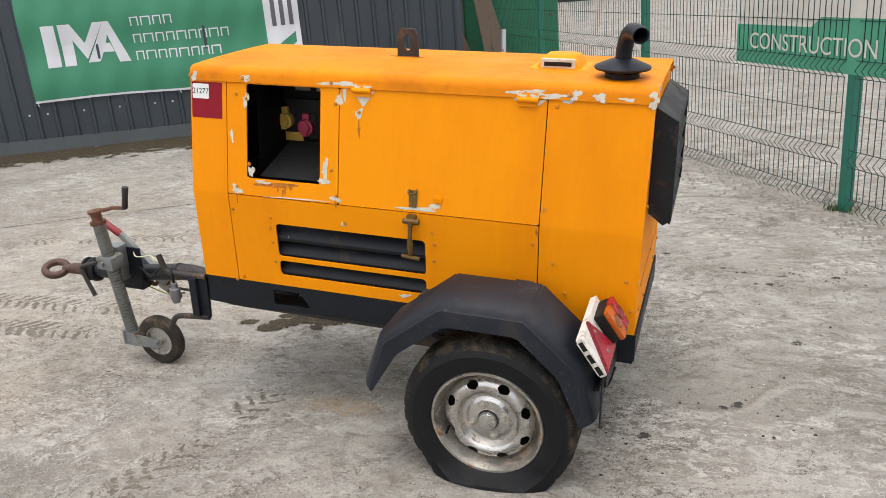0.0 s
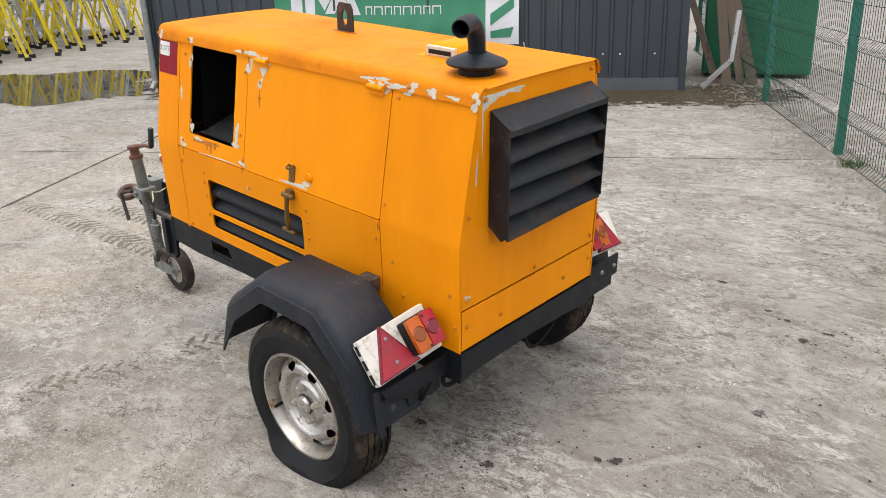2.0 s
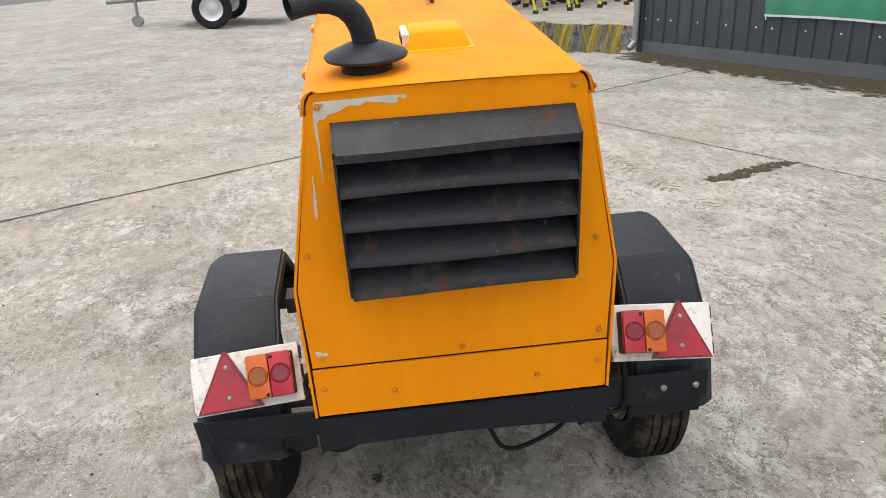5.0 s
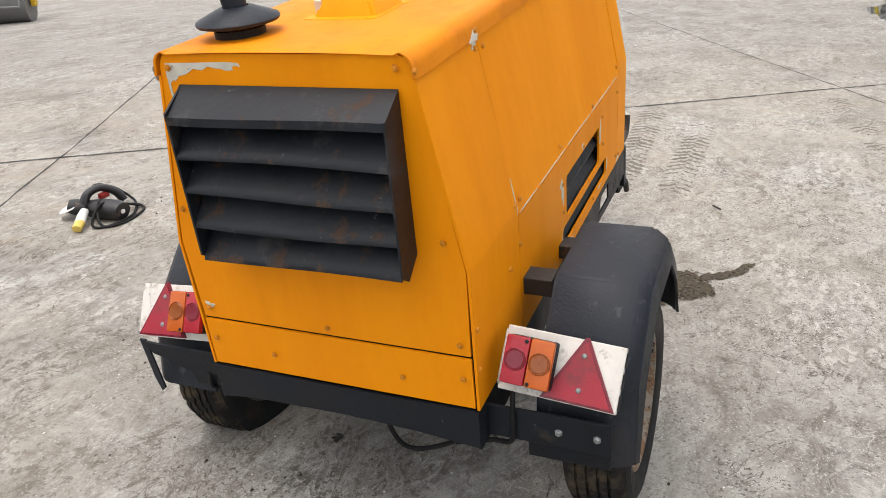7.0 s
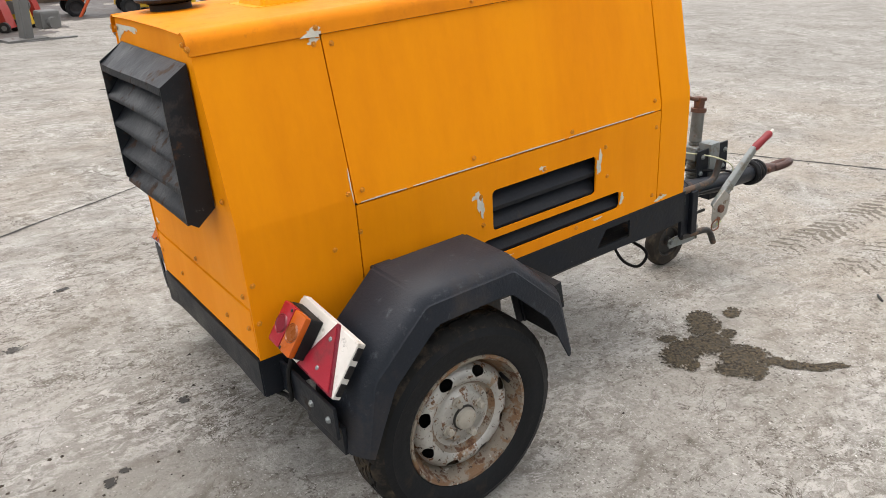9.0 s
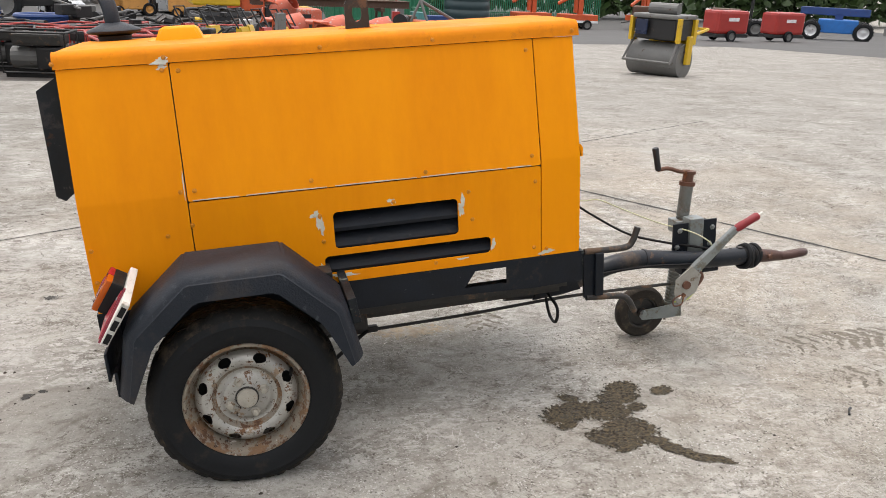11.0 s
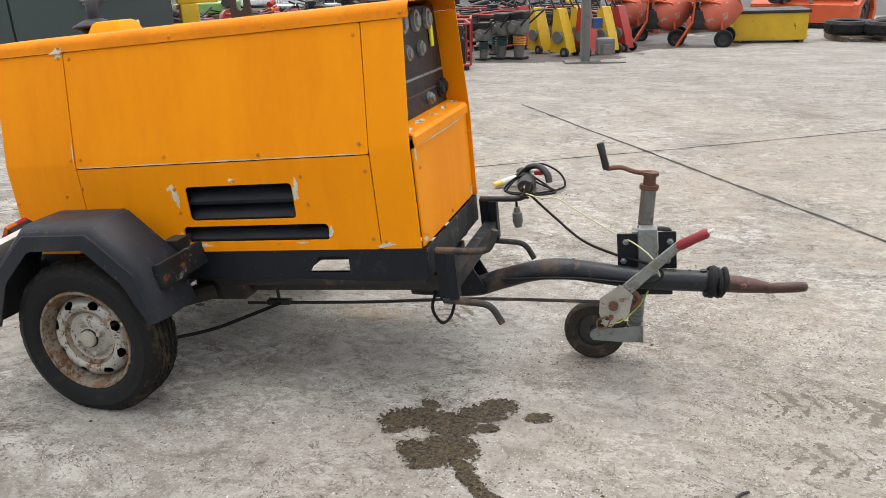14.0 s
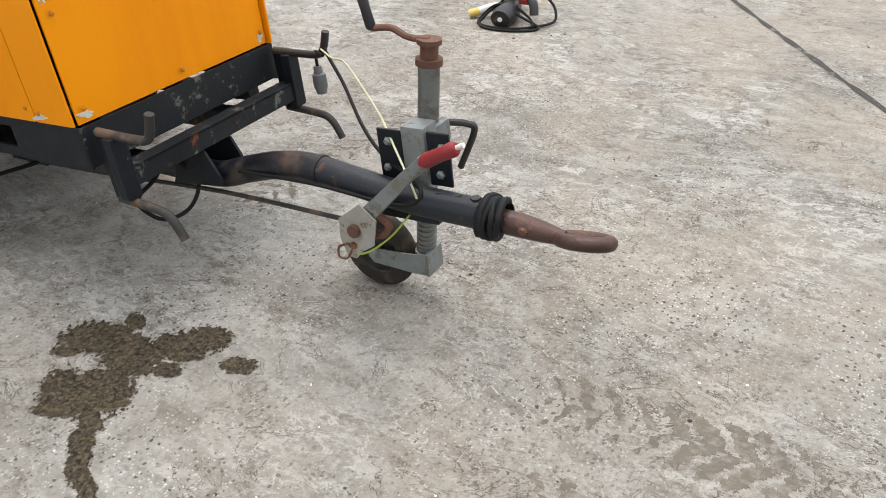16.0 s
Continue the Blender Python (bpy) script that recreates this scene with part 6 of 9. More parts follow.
def tread(x0, y0, x1, y1, half=0.11, pitch=0.07, seed=1, cut=0.12):
    """The print of a barred tyre in thin dirt: slanting bars with ragged edges, worn away in places."""
    a, b = Vector((x0, y0)), Vector((x1, y1))
    d = (b - a).normalized()
    n = Vector((-d.y, d.x))
    cell, ln = 0.0045, (b - a).length
    verts, faces = [], []
    for i in range(int(ln / cell)):
        for j in range(int(2 * half / cell)):
            u, v = i * cell, j * cell - half
            p = a + d * u + n * v
            wob = 0.020 * noise.noise((p.x * 9, p.y * 9, seed)) + 0.012 * noise.noise((p.x * 31, p.y * 31, seed))
            ph = (u + 0.65 * abs(v) + wob + (pitch / 2 if v < 0 else 0)) / pitch % 1.0
            f = 0.26 - abs(ph - 0.5) + min(0.10, 0.45 * noise.noise((p.x * 4, p.y * 4, seed + 3))) + 0.22 * noise.noise((p.x * 60, p.y * 60, seed)) - cut
            f -= 0.5 * max(0.0, abs(v) / half - 0.7) / 0.3 + 0.4 * max(0.0, 1 - min(u, ln - u) / 0.25)
            if f > 0:
                k = len(verts)
                verts += [(*(p + d * s + n * t), 0.0009) for s, t in ((0, 0), (cell, 0), (cell, cell), (0, cell))]
                faces.append((k, k + 1, k + 2, k + 3))
    me = bpy.data.meshes.new("tyre_print")
    me.from_pydata(verts, [], faces)
    me.materials.append(TREADDIRT)
    ob = new("tyre_print", me)
    ob.parent = ground


TREADDIRT = mat("pressed_dirt", (0.140, 0.120, 0.094), 0.9, 0, 0.3, 8, 0.8, 60, wear=[((0.24, 0.22, 0.19), 0.34, 40, 0.9, 0)], soft=0.10)
tread(-2.60, 0.12, -4.6, 0.05, seed=1, cut=0.02)
tread(-2.60, 0.40, -4.4, 0.42, seed=4, cut=0.12)
tread(-2.3, 1.75, -5.4, 1.2, seed=2, cut=0.2)
tread(-1.4, 0.1, -1.75, -1.3, seed=6, cut=0.2)

# ---- grey shed behind the fence side ----
A_, B_ = Vector((-8.85, 3.52)), Vector((-3.00, 6.99))
su = (B_ - A_).normalized()
shed_m = Matrix.Translation((A_.x, A_.y, 0)) @ pose(0, 0, 0, 0, 0, math.degrees(math.atan2(su.y, su.x)))
LEN, HGT = (B_ - A_).length, 3.3
shed = thing("grey_shed", "dark blue-grey corrugated steel shed on a concrete plinth", "shed", shed_m)
bm = bmesh.new()
prof, x = [], 0.0
while x < LEN:
    prof += [(x, 0.0), (x + 0.132, 0.0), (x + 0.145, -0.024), (x + 0.172, -0.024), (x + 0.185, 0.0)]
    x += 0.20
prof = [(min(p, LEN), q) for p, q in prof] + [(LEN, 0.0)]
prof = [p for i, p in enumerate(prof) if not i or p != prof[i - 1]]
lo = [bm.verts.new((p, q, 0.15)) for p, q in prof]
hi = [bm.verts.new((p, q, HGT)) for p, q in prof]
for i in range(len(prof) - 1):
    bm.faces.new((lo[i], lo[i + 1], hi[i + 1], hi[i]))
part("wall_cladding", bm, SHED, shed)
bm = bmesh.new()
box(bm, 0.01, LEN - 0.01, 0.02, 4.5, 0.0, HGT)
part("wall_core", bm, SHED, shed)
bm = bmesh.new()
box(bm, 0, LEN, -0.012, 0.02, 0.0, 0.15)
part("base_trim", bm, mat("base_flashing", (0.10, 0.115, 0.125), 0.5, 0.2, 0.2, 2, 0.1, 40), shed)
bm = bmesh.new()
box(bm, -0.05, LEN + 0.05, -0.08, 4.55, HGT, HGT + 0.10)
part("roof", bm, SHED, shed)
bm = bmesh.new()
box(bm, -0.03, 0.04, -0.035, 0.06, 0.0, HGT)
part("corner_trim", bm, SHED, shed)
bm = bmesh.new()
box(bm, LEN - 0.04, LEN + 0.03, -0.035, 0.06, 0.0, HGT)
part("corner_trim", bm, SHED, shed)
bm = bmesh.new()
cyl(bm, (-0.02, -0.08, 0.12), (-0.02, -0.08, HGT), 0.04, n=12)
cyl(bm, (-0.02, -0.08, 0.14), (-0.02, -0.2, 0.05), 0.04, n=12)
part("downpipe", bm, ZINC, shed, "grey downpipe", smooth=True)
bm = bmesh.new()
lathe(bm, [(0, 0.006), (0.006, 0.005), (0.012, 0.0)], 8, pose(0, 0, 0, 90, 0, 0))
rivet = part("screw", bm, LABEL, shed)
for k in range(1, int(LEN / 0.2)):
    if k % 7 in (1, 2, 4, 6):
        again(rivet, Matrix.Translation((0.066 + 0.2 * k, -0.002, 0.43)))
rivet.matrix_basis = Matrix.Translation((0.066, -0.002, 0.43))
patch("wet_strip", -5.2, 5.0, 7.8, 5.2, [(-8.3 + 0.45 * k, 3.52 + 0.265 * k, 0.45 + 0.02 * k, 0.38 + 0.03 * k) for k in range(14)], WET, ground, z=0.0028, cell=0.02, seed=14, rough=0.55, freq=6.0)

P_BARS = mat('banner_grey', (0.10, 0.10, 0.12), 0.5)
# banner on the shed
ban = thing("green_banner", "green fabric banner with white shapes hung on the shed", "banner", shed_m @ Matrix.Translation((1.78, -0.045, 0.585)))
BW, BH, BS = 3.09, 1.45, 2.69


def drape(u, v):
    return 0.012 * math.sin(5 * u + 2 * v) + 0.012 * math.sin(9 * v) + 0.008 * math.sin(17 * u - 6 * v)


def cloth(bm, u0, u1, v0, v1, lift, n=24, m_=10):
    g = [[bm.verts.new((u, -lift - drape(u, v), v + 0.012 * math.sin(2.2 * u) * (1 - v))) for v in (v0 + (v1 - v0) * j / m_ for j in range(m_ + 1))] for u in (u0 + (u1 - u0) * i / n for i in range(n + 1))]
    for i in range(n):
        for j in range(m_):
            bm.faces.new((g[i][j], g[i + 1][j], g[i + 1][j + 1], g[i][j + 1]))
    return bm


def shape(bm, pts, lift=0.004):
    """A flat emblem that follows the cloth, cut fine."""
    bm2 = bmesh.new()
    vs = [bm2.verts.new((u, v, 0)) for u, v in pts]
    bm2.faces.new(vs)
    bmesh.ops.triangulate(bm2, faces=bm2.faces[:])
    bmesh.ops.subdivide_edges(bm2, edges=bm2.edges[:], cuts=3, use_grid_fill=True)
    bmesh.ops.triangulate(bm2, faces=bm2.faces[:])
    bm2.verts.index_update()
    nv = [bm.verts.new((v.co.x, -lift - drape(v.co.x, v.co.y), v.co.y + 0.012 * math.sin(2.2 * v.co.x) * (1 - v.co.y))) for v in bm2.verts]
    for f in bm2.faces:
        bm.faces.new([nv[v.index] for v in f.verts])
    bm2.free()
    return bm


bm = bmesh.new()
cloth(bm, 0, BS, 0.0, BH, 0.0, 60, 24)
part("green_cloth", bm, BANNER, ban)
bm = bmesh.new()
cloth(bm, BS, BW, 0.0, BH, 0.0, 10, 24)
part("white_cloth", bm, BANNERWHITE, ban)
bm = bmesh.new()
cloth(bm, 0, BW, -0.025, 0.0, 0.003, 60, 1)
part("hem", bm, BANNERWHITE, ban)
bm = bmesh.new()
for pts in ([(0.24, 0.34), (0.40, 0.34), (0.40, 0.80), (0.24, 0.80)], [(0.44, 0.34), (0.58, 0.34), (0.58, 0.80), (0.44, 0.80)], [(0.58, 0.80), (0.58, 0.62), (0.72, 0.40), (0.98, 0.80), (0.86, 0.80), (0.72, 0.58)], [(0.98, 0.80), (0.72, 0.36), (0.86, 0.36), (0.92, 0.46), (1.06, 0.46), (1.02, 0.56), (0.97, 0.56), (1.05, 0.80)], [(1.05, 0.80), (0.96, 0.80), (1.10, 0.34), (1.24, 0.34)]):
    shape(bm, [(0.225 + 0.90 * (u - 0.24), v + 0.01) for u, v in pts])
part("emblem", bm, BANNERWHITE, ban, "white block emblem")
for u0, u1, v in ((1.19, 1.63, 0.785), (1.19, 2.23, 0.595), (1.19, 2.10, 0.405)):
    bm = bmesh.new()
    u = u0
    k = 0
    while u < u1:
        w = 0.075 + 0.02 * (k % 3 == 1)
        for q in ([(u, v - 0.05), (u + 0.014, v - 0.05), (u + 0.014, v + 0.05), (u, v + 0.05)], [(u + w, v - 0.05), (u + w + 0.014, v - 0.05), (u + w + 0.014, v + 0.05), (u + w, v + 0.05)], [(u, v + 0.036), (u + w, v + 0.036), (u + w, v + 0.05), (u, v + 0.05)]):
            shape(bm, q)
        u += w + 0.04
        k += 1
    part("lettering", bm, BANNERWHITE, ban)
bm = bmesh.new()
shape(bm, [(BS + 0.06, 0.06), (BS + 0.30, 0.06), (BS + 0.34, 0.18), (BS + 0.06, 0.14)])
shape(bm, [(BS + 0.06, 0.20), (BS + 0.34, 0.40), (BS + 0.34, 0.52), (BS + 0.06, 0.34)])
part("side_emblem", bm, BANNER, ban)
bm = bmesh.new()
for k in range(3):
    shape(bm, [(BS + 0.08 + 0.10 * k, 0.60), (BS + 0.13 + 0.10 * k, 0.60), (BS + 0.13 + 0.10 * k, 1.2), (BS + 0.08 + 0.10 * k, 1.2)])
part("side_bars", bm, P_BARS, ban)
for u in (0.02, 1.6, 3.15):
    bm = bmesh.new()
    tube(bm, [(u, -0.01, 0.0), (u + 0.01, -0.012, -0.06)], 0.006, 6)
    part("tie", bm, BANNERWHITE, ban)

# ---- mesh fence ----
FP1, FD = Vector((0.885, 2.50)), Vector((-0.552, 0.834))
SPAN = 2.53
fence = thing("mesh_fence", "green welded mesh fence with folded panels", "fence")
WIREG = mat("dark_green_wire", (0.012, 0.045, 0.036), 0.5, 0.1, 0.2, 8, 0, 60)
bm = bmesh.new()
box(bm, -0.03, 0.03, -0.03, 0.03, 0.0, 2.1, 0.005)
fpost = part("post", bm, FENCEGREEN, fence)
fpost.hide_render = False
frot = math.degrees(math.atan2(FD.y, FD.x))
FM = lambda k: Matrix.Translation((FP1.x + FD.x * SPAN * k, FP1.y + FD.y * SPAN * k, 0)) @ pose(0, 0, 0, 0, 0, frot)
fpost.matrix_basis = FM(-1)
for k in range(0, 5):
    again(fpost, FM(k))
bm = bmesh.new()
folds = (0.05, 0.34, 0.86, 1.40, 1.95)


def fold(z):
    for f in folds:
        if abs(z - f) < 0.05:
            return 0.045 * (1 - abs(z - f) / 0.05)
    return 0.0


zs = [0.02]
for f in folds:
    zs += [f - 0.05, f, f + 0.05]
zs = sorted(set(round(z, 3) for z in zs if 0.0 < z <= 2.06))
for i in range(49):
    x = 0.05 + i * 0.05
    tube(bm, [(x, 0.036 + fold(z), z) for z in zs], 0.0026, 4)
for f in list(folds) + [0.60, 1.13, 1.68]:
    for dz in ((-0.05, 0.05) if f in folds else (0.0,)):
        tube(bm, [(0.04, 0.039, f + dz), (SPAN - 0.04, 0.039, f + dz)], 0.0030, 4)
mesh_panel = part("mesh_panel", bm, WIREG, fence, "folded wire panel")
mesh_panel.matrix_basis = FM(-1)
for k in range(0, 4):
    again(mesh_panel, FM(k))
# banner on the fence, behind the wires
fb = thing("fence_banner", "green and white mesh banner tied behind the fence wires", "banner", FM(0) @ Matrix.Translation((1.13, 0.034, 0.828)) @ pose(0, 0, 0, 0, 0, 180))
SHEER = mat("sheer_green", (0.06, 0.30, 0.19), 0.6, 0, 0.06, 3, 0.1, 25)
SHEERW = mat("sheer_white", (0.58, 0.57, 0.53), 0.6, 0, 0.06, 3, 0.1, 25)
FL = 2.2


def flat(bm, pts, lift):
    bm.faces.new([bm.verts.new((u, -lift, v)) for u, v in pts])


bm = bmesh.new()
flat(bm, [(0, 0), (FL, 0), (FL, 0.316), (0.85, 0.316), (0.76, 0.255), (0, 0.255)], 0.0)
part("green_cloth", bm, SHEER, fb)
bm = bmesh.new()
flat(bm, [(0, 0.255), (0.76, 0.255), (0.85, 0.316), (FL, 0.316), (FL, 0.95), (0, 0.95)], 0.0)
part("white_cloth", bm, SHEERW, fb)
letters("lettering", "CONSTRUCTION", 0.150, Matrix.Translation((0.74, -0.004, 0.145)) @ pose(0, 0, 0, 90, 0, 0), SHEERW, fb)
for u in (0.02, 0.5, 1.0, 1.5, 2.0):
    bm = bmesh.new()
    lathe(bm, [(0.012, 0.003), (0.006, 0.005), (0.005, 0.0)], 10, Matrix.Translation((u, -0.002, 0.02)) @ pose(0, 0, 0, 90, 0, 0))
    part("eyelet", bm, ZINC, fb)
# grit and weeds along the fence foot
rg_ = random.Random(77)
verts, faces = [], []
for k in range(4200):
    s = rg_.uniform(-2.4, 9.0)
    o = rg_.gauss(0.0, 0.2)
    x, y = FP1.x + FD.x * s - FD.y * -o, FP1.y + FD.y * s + FD.x * -o
    r = rg_.uniform(0.004, 0.016)
    i = len(verts)
    verts += [(x - r, y - r * 0.6, 0.001), (x + r * 0.8, y - r, 0.001), (x + r * 0.2, y + r, 0.001), (x, y, r * 1.1)]
    faces += [(i, i + 1, i + 3), (i + 1, i + 2, i + 3), (i + 2, i, i + 3)]
me = bpy.data.meshes.new("fence_grit")
me.from_pydata(verts, [], faces)
me.materials.append(SOIL)
tagged(new("fence_grit", me), "loose grit along the foot of the fence", "grit", kind="stuff")
patch("grit_strip", -0.6, 4.4, 6.4, 8.0, [(FP1.x + FD.x * s * 0.5, FP1.y + FD.y * s * 0.5, 0.20, 0.20) for s in range(-4, 17)], SOIL, ground, z=0.0026, cell=0.02, seed=21, rough=1.1, freq=14.0)
rg_ = random.Random(78)
verts, faces = [], []
for k in range(420):
    cx, cy = FP1.x + FD.x * (0.06 if k % 2 else 2.2), FP1.y + FD.y * (0.06 if k % 2 else 2.2)
    x, y = cx + rg_.gauss(0.02, 0.05), cy + rg_.gauss(-0.03, 0.05)
    h, d = rg_.uniform(0.02, 0.07), rg_.uniform(0, 6.28)
    i = len(verts)
    verts += [(x, y, 0), (x + 0.006 * math.cos(d), y + 0.006 * math.sin(d), 0), (x + 0.03 * math.cos(d + 1), y + 0.03 * math.sin(d + 1), h)]
    faces.append((i, i + 1, i + 2))
me = bpy.data.meshes.new("weeds")
me.from_pydata(verts, [], faces)
me.materials.append(mat("weed_green", (0.07, 0.12, 0.03), 0.7))
tagged(new("weeds", me), "small green weeds at the fence posts", "weeds", kind="stuff")
# ---- yard machines ----
PAINTS = {}


def paint(name, col, rough=0.45, wear=0.16, worn=(0.085, 0.058, 0.042), metal=0.0):
    if name not in PAINTS:
        PAINTS[name] = mat(name, col, rough, metal, 0.14, 4, 0.15, 60, wear=[(worn, wear, 9, 0.8, 0)])
    return PAINTS[name]


P_RED = paint("faded_red", (0.33, 0.026, 0.02))
P_PINK = paint("faded_orange_red", (0.48, 0.105, 0.06), 0.6, 0.28, (0.40, 0.29, 0.25))
P_ORANGE = paint("orange_paint", (0.50, 0.078, 0.018))
P_YELLOW = paint("plant_yellow", (0.54, 0.34, 0.010))
P_BRIGHT = paint("ladder_yellow", (0.66, 0.52, 0.01), 0.4, 0.08)
P_TAN = paint("tan_yellow", (0.52, 0.25, 0.06))
P_BLUE = paint("lift_blue", (0.012, 0.045, 0.17))
P_NAVY = paint("navy_paint", (0.012, 0.022, 0.055), 0.3, 0.06)
P_GREEN = paint("green_paint", (0.20, 0.36, 0.11))
P_DKGREEN = paint("container_green", (0.012, 0.15, 0.075))
P_TEAL = paint("teal_paint", (0.06, 0.22, 0.22))
P_BLACK = paint("engine_black", (0.0085, 0.0085, 0.0095), 0.5, 0.2)
P_GREY = paint("cast_grey", (0.13, 0.13, 0.125), 0.55, 0.2)
P_ALU = paint("aluminium", (0.55, 0.56, 0.57), 0.35, 0.12, (0.30, 0.30, 0.29), 0.6)
P_WHITE = paint("car_white", (0.72, 0.73, 0.74), 0.3, 0.04)
P_RUST = paint("rust_brown", (0.085, 0.045, 0.03), 0.8, 0.3)
P_WOOD = paint("grey_timber", (0.15, 0.115, 0.085), 0.8, 0.25)
P_TANK = paint("tank_green_black", (0.022, 0.045, 0.05), 0.5, 0.1)
P_CONC = paint("pale_render", (0.42, 0.42, 0.40), 0.8, 0.2)
DARKGLASS = mat("car_glass", (0.018, 0.022, 0.025), 0.06, 0, 0.05, 3, 0, 60, rvar=0.01)
CAR_BLACK = mat("car_black", (0.007, 0.008, 0.010), 0.32, 0, 0.05, 2, 0, 60, rvar=0.05)
CAR_SILVER = mat("car_silver", (0.42, 0.44, 0.46), 0.28, 0.3, 0.05, 2, 0, 60, rvar=0.05)
P_LIGHT = mat("headlamp", (0.72, 0.74, 0.75), 0.12, 0.3, 0.05, 9, 0, 60)


def bits(root, name, material, *prims, label="", smooth=False):
    """One part from boxes ('b'), cylinders ('c') and bars ('t')."""
    bm = bmesh.new()
    for kind_, *a in prims:
        if kind_ == "b":
            box(bm, *a[:6], *(a[6:7] or (0.008,)))
        elif kind_ == "c":
            cyl(bm, a[0], a[1], a[2], a[3] if len(a) > 3 else None, n=a[4] if len(a) > 4 else 14)
        else:
            tube(bm, a[0], a[1], a[2] if len(a) > 2 else 8)
    return part(name, bm, material, root, label, smooth=smooth)


def road_wheel(root, c, r, w, rim=None, lug=False, axis="y"):
    turn = pose(0, 0, 0, 90, 0, 0) if axis == "y" else pose(0, 0, 0, 0, 90, 0)
    m = Matrix.Translation(c) @ turn
    bm = bmesh.new()
    h = w / 2
    pr = [(r * 0.60, h * 0.8), (r * 0.72, h), (r * 0.93, h * 0.92), (r, h * 0.6), (r, -h * 0.6), (r * 0.93, -h * 0.92), (r * 0.72, -h), (r * 0.60, -h * 0.8)]
    lathe(bm, pr, 30, m)
    if lug:
        for k in range(18):
            t = 2 * math.pi * k / 18
            for s in (-1, 1):
                box(bm, -0.02, 0.02, -r * 0.06, r * 0.06, 0, h * 0.98 * s, 0, m @ pose(0, 0, 0, 0, 0, math.degrees(t) + 10 * s) @ Matrix.Translation((r * 1.01, 0, 0)))
    ty = part("tyre", bm, RUBBER, root, smooth=not lug)
    bm = bmesh.new()
    lathe(bm, [(r * 0.62, h * 0.75), (r * 0.56, h * 0.55), (r * 0.35, h * 0.35), (r * 0.16, h * 0.5), (0, h * 0.5)], 24, m)
    lathe(bm, [(0, -h * 0.5), (r * 0.16, -h * 0.5), (r * 0.35, -h * 0.35), (r * 0.56, -h * 0.55), (r * 0.62, -h * 0.75)], 24, m)
    part("rim", bm, rim or P_GREY, ty, smooth=True)
    return ty


def at(x, y, deg=0.0, z=0.0):
    px, py, pz = yard(x, y)
    if x < -9 and y > FALL_FROM:
        dx, dy = x - 1.5, y + 1.6
        far = math.hypot(dx, dy)
        k = 1.49 / math.tan(math.atan2(1.49, far) - radians(0.47)) / far
        px, py = 1.5 + k * (dx + 0.0075 * dy), -1.6 + k * (dy - 0.0075 * dx)
        return Matrix.Translation((px, py, z)) @ pose(0, 0, 0, 0, 0, deg) @ Matrix.Scale(min(k, 1.12), 4)
    return Matrix.Translation((px, py, pz + z)) @ pose(0, 0, 0, 0, 0, deg)


def stepladder(m, name, label, rail, height=2.3):
    root = thing(name, label, "stepladder", m, "row of stepladders")
    s, w = 0.62 * height / 2.3, 0.30
    for y in (-1, 1):
        bits(root, "front_rail", rail, ("t", [(-s, y * w, 0.02), (0, y * w * 0.62, height)], 0.032, 4))
        bits(root, "rear_rail", rail, ("t", [(s, y * w * 1.05, 0.02), (0.04, y * w * 0.6, height * 0.97)], 0.026, 4))
        bits(root, "foot", P_BLACK, ("b", -s - 0.05, -s + 0.05, y * w - 0.035, y * w + 0.035, 0, 0.07))
        bits(root, "foot", P_BLACK, ("b", s - 0.05, s + 0.05, y * w * 1.05 - 0.03, y * w * 1.05 + 0.03, 0, 0.06))
    n = int(height / 0.27)
    for k in range(1, n):
        z = k * 0.27
        f = z / height
        ww = w * (1 - 0.38 * f)
        bits(root, "step", P_ALU, ("b", -s * (1 - f) - 0.05, -s * (1 - f) + 0.05, -ww, ww, z - 0.012, z + 0.02, 0.003))
        if k % 2:
            bits(root, "rear_bar", P_ALU, ("c", (s * (1 - f), -ww, z), (s * (1 - f), ww, z), 0.012, None, 8))
    bits(root, "spreader", P_ALU, ("c", (-s * 0.55, w * 0.85, height * 0.43), (s * 0.55, w * 0.85, height * 0.43), 0.012, None, 6), ("c", (-s * 0.55, -w * 0.85, height * 0.43), (s * 0.55, -w * 0.85, height * 0.43), 0.012, None, 6))
    bits(root, "top_cap", rail, ("b", -0.10, 0.12, -w * 0.68, w * 0.68, height - 0.02, height + 0.05))
    return root


lad_a = stepladder(at(-13.6, 1.75, 62), "stepladder", "aluminium stepladder standing open on concrete", P_ALU, 2.5)
lad_y = stepladder(at(-14.0, 2.45, 60), "stepladder", "yellow fibreglass stepladder with aluminium treads", P_BRIGHT, 2.5)
rl = random.Random(5)
for k in range(1, 10):
    d = k / 9
    copy_thing(lad_y, at(-14.0 - 3.9 * d + rl.uniform(-0.1, 0.1), 2.45 + 6.0 * d, 58 + rl.uniform(-9, 9)))
for x, y, a in ((-14.5, 0.95, 75), (-15.0, 1.7, 50), (-15.6, 2.9, 64), (-16.2, 3.9, 52), (-16.8, 4.9, 66), (-17.4, 5.9, 58), (-18.0, 6.9, 61), (-15.3, 0.5, 85)):
    copy_thing(lad_a, at(x, y, a))
for k in range(9):
    d = k / 9
    copy_thing(lad_a if k % 2 else lad_y, at(-15.6 - 3.9 * d + rl.uniform(-0.2, 0.2), 2.0 + 6.2 * d + rl.uniform(-0.2, 0.2), 58 + rl.uniform(-12, 12)))
    copy_thing(lad_a, at(-17.0 - 3.6 * d + rl.uniform(-0.2, 0.2), 2.4 + 6.4 * d + rl.uniform(-0.2, 0.2), 62 + rl.uniform(-12, 12)))
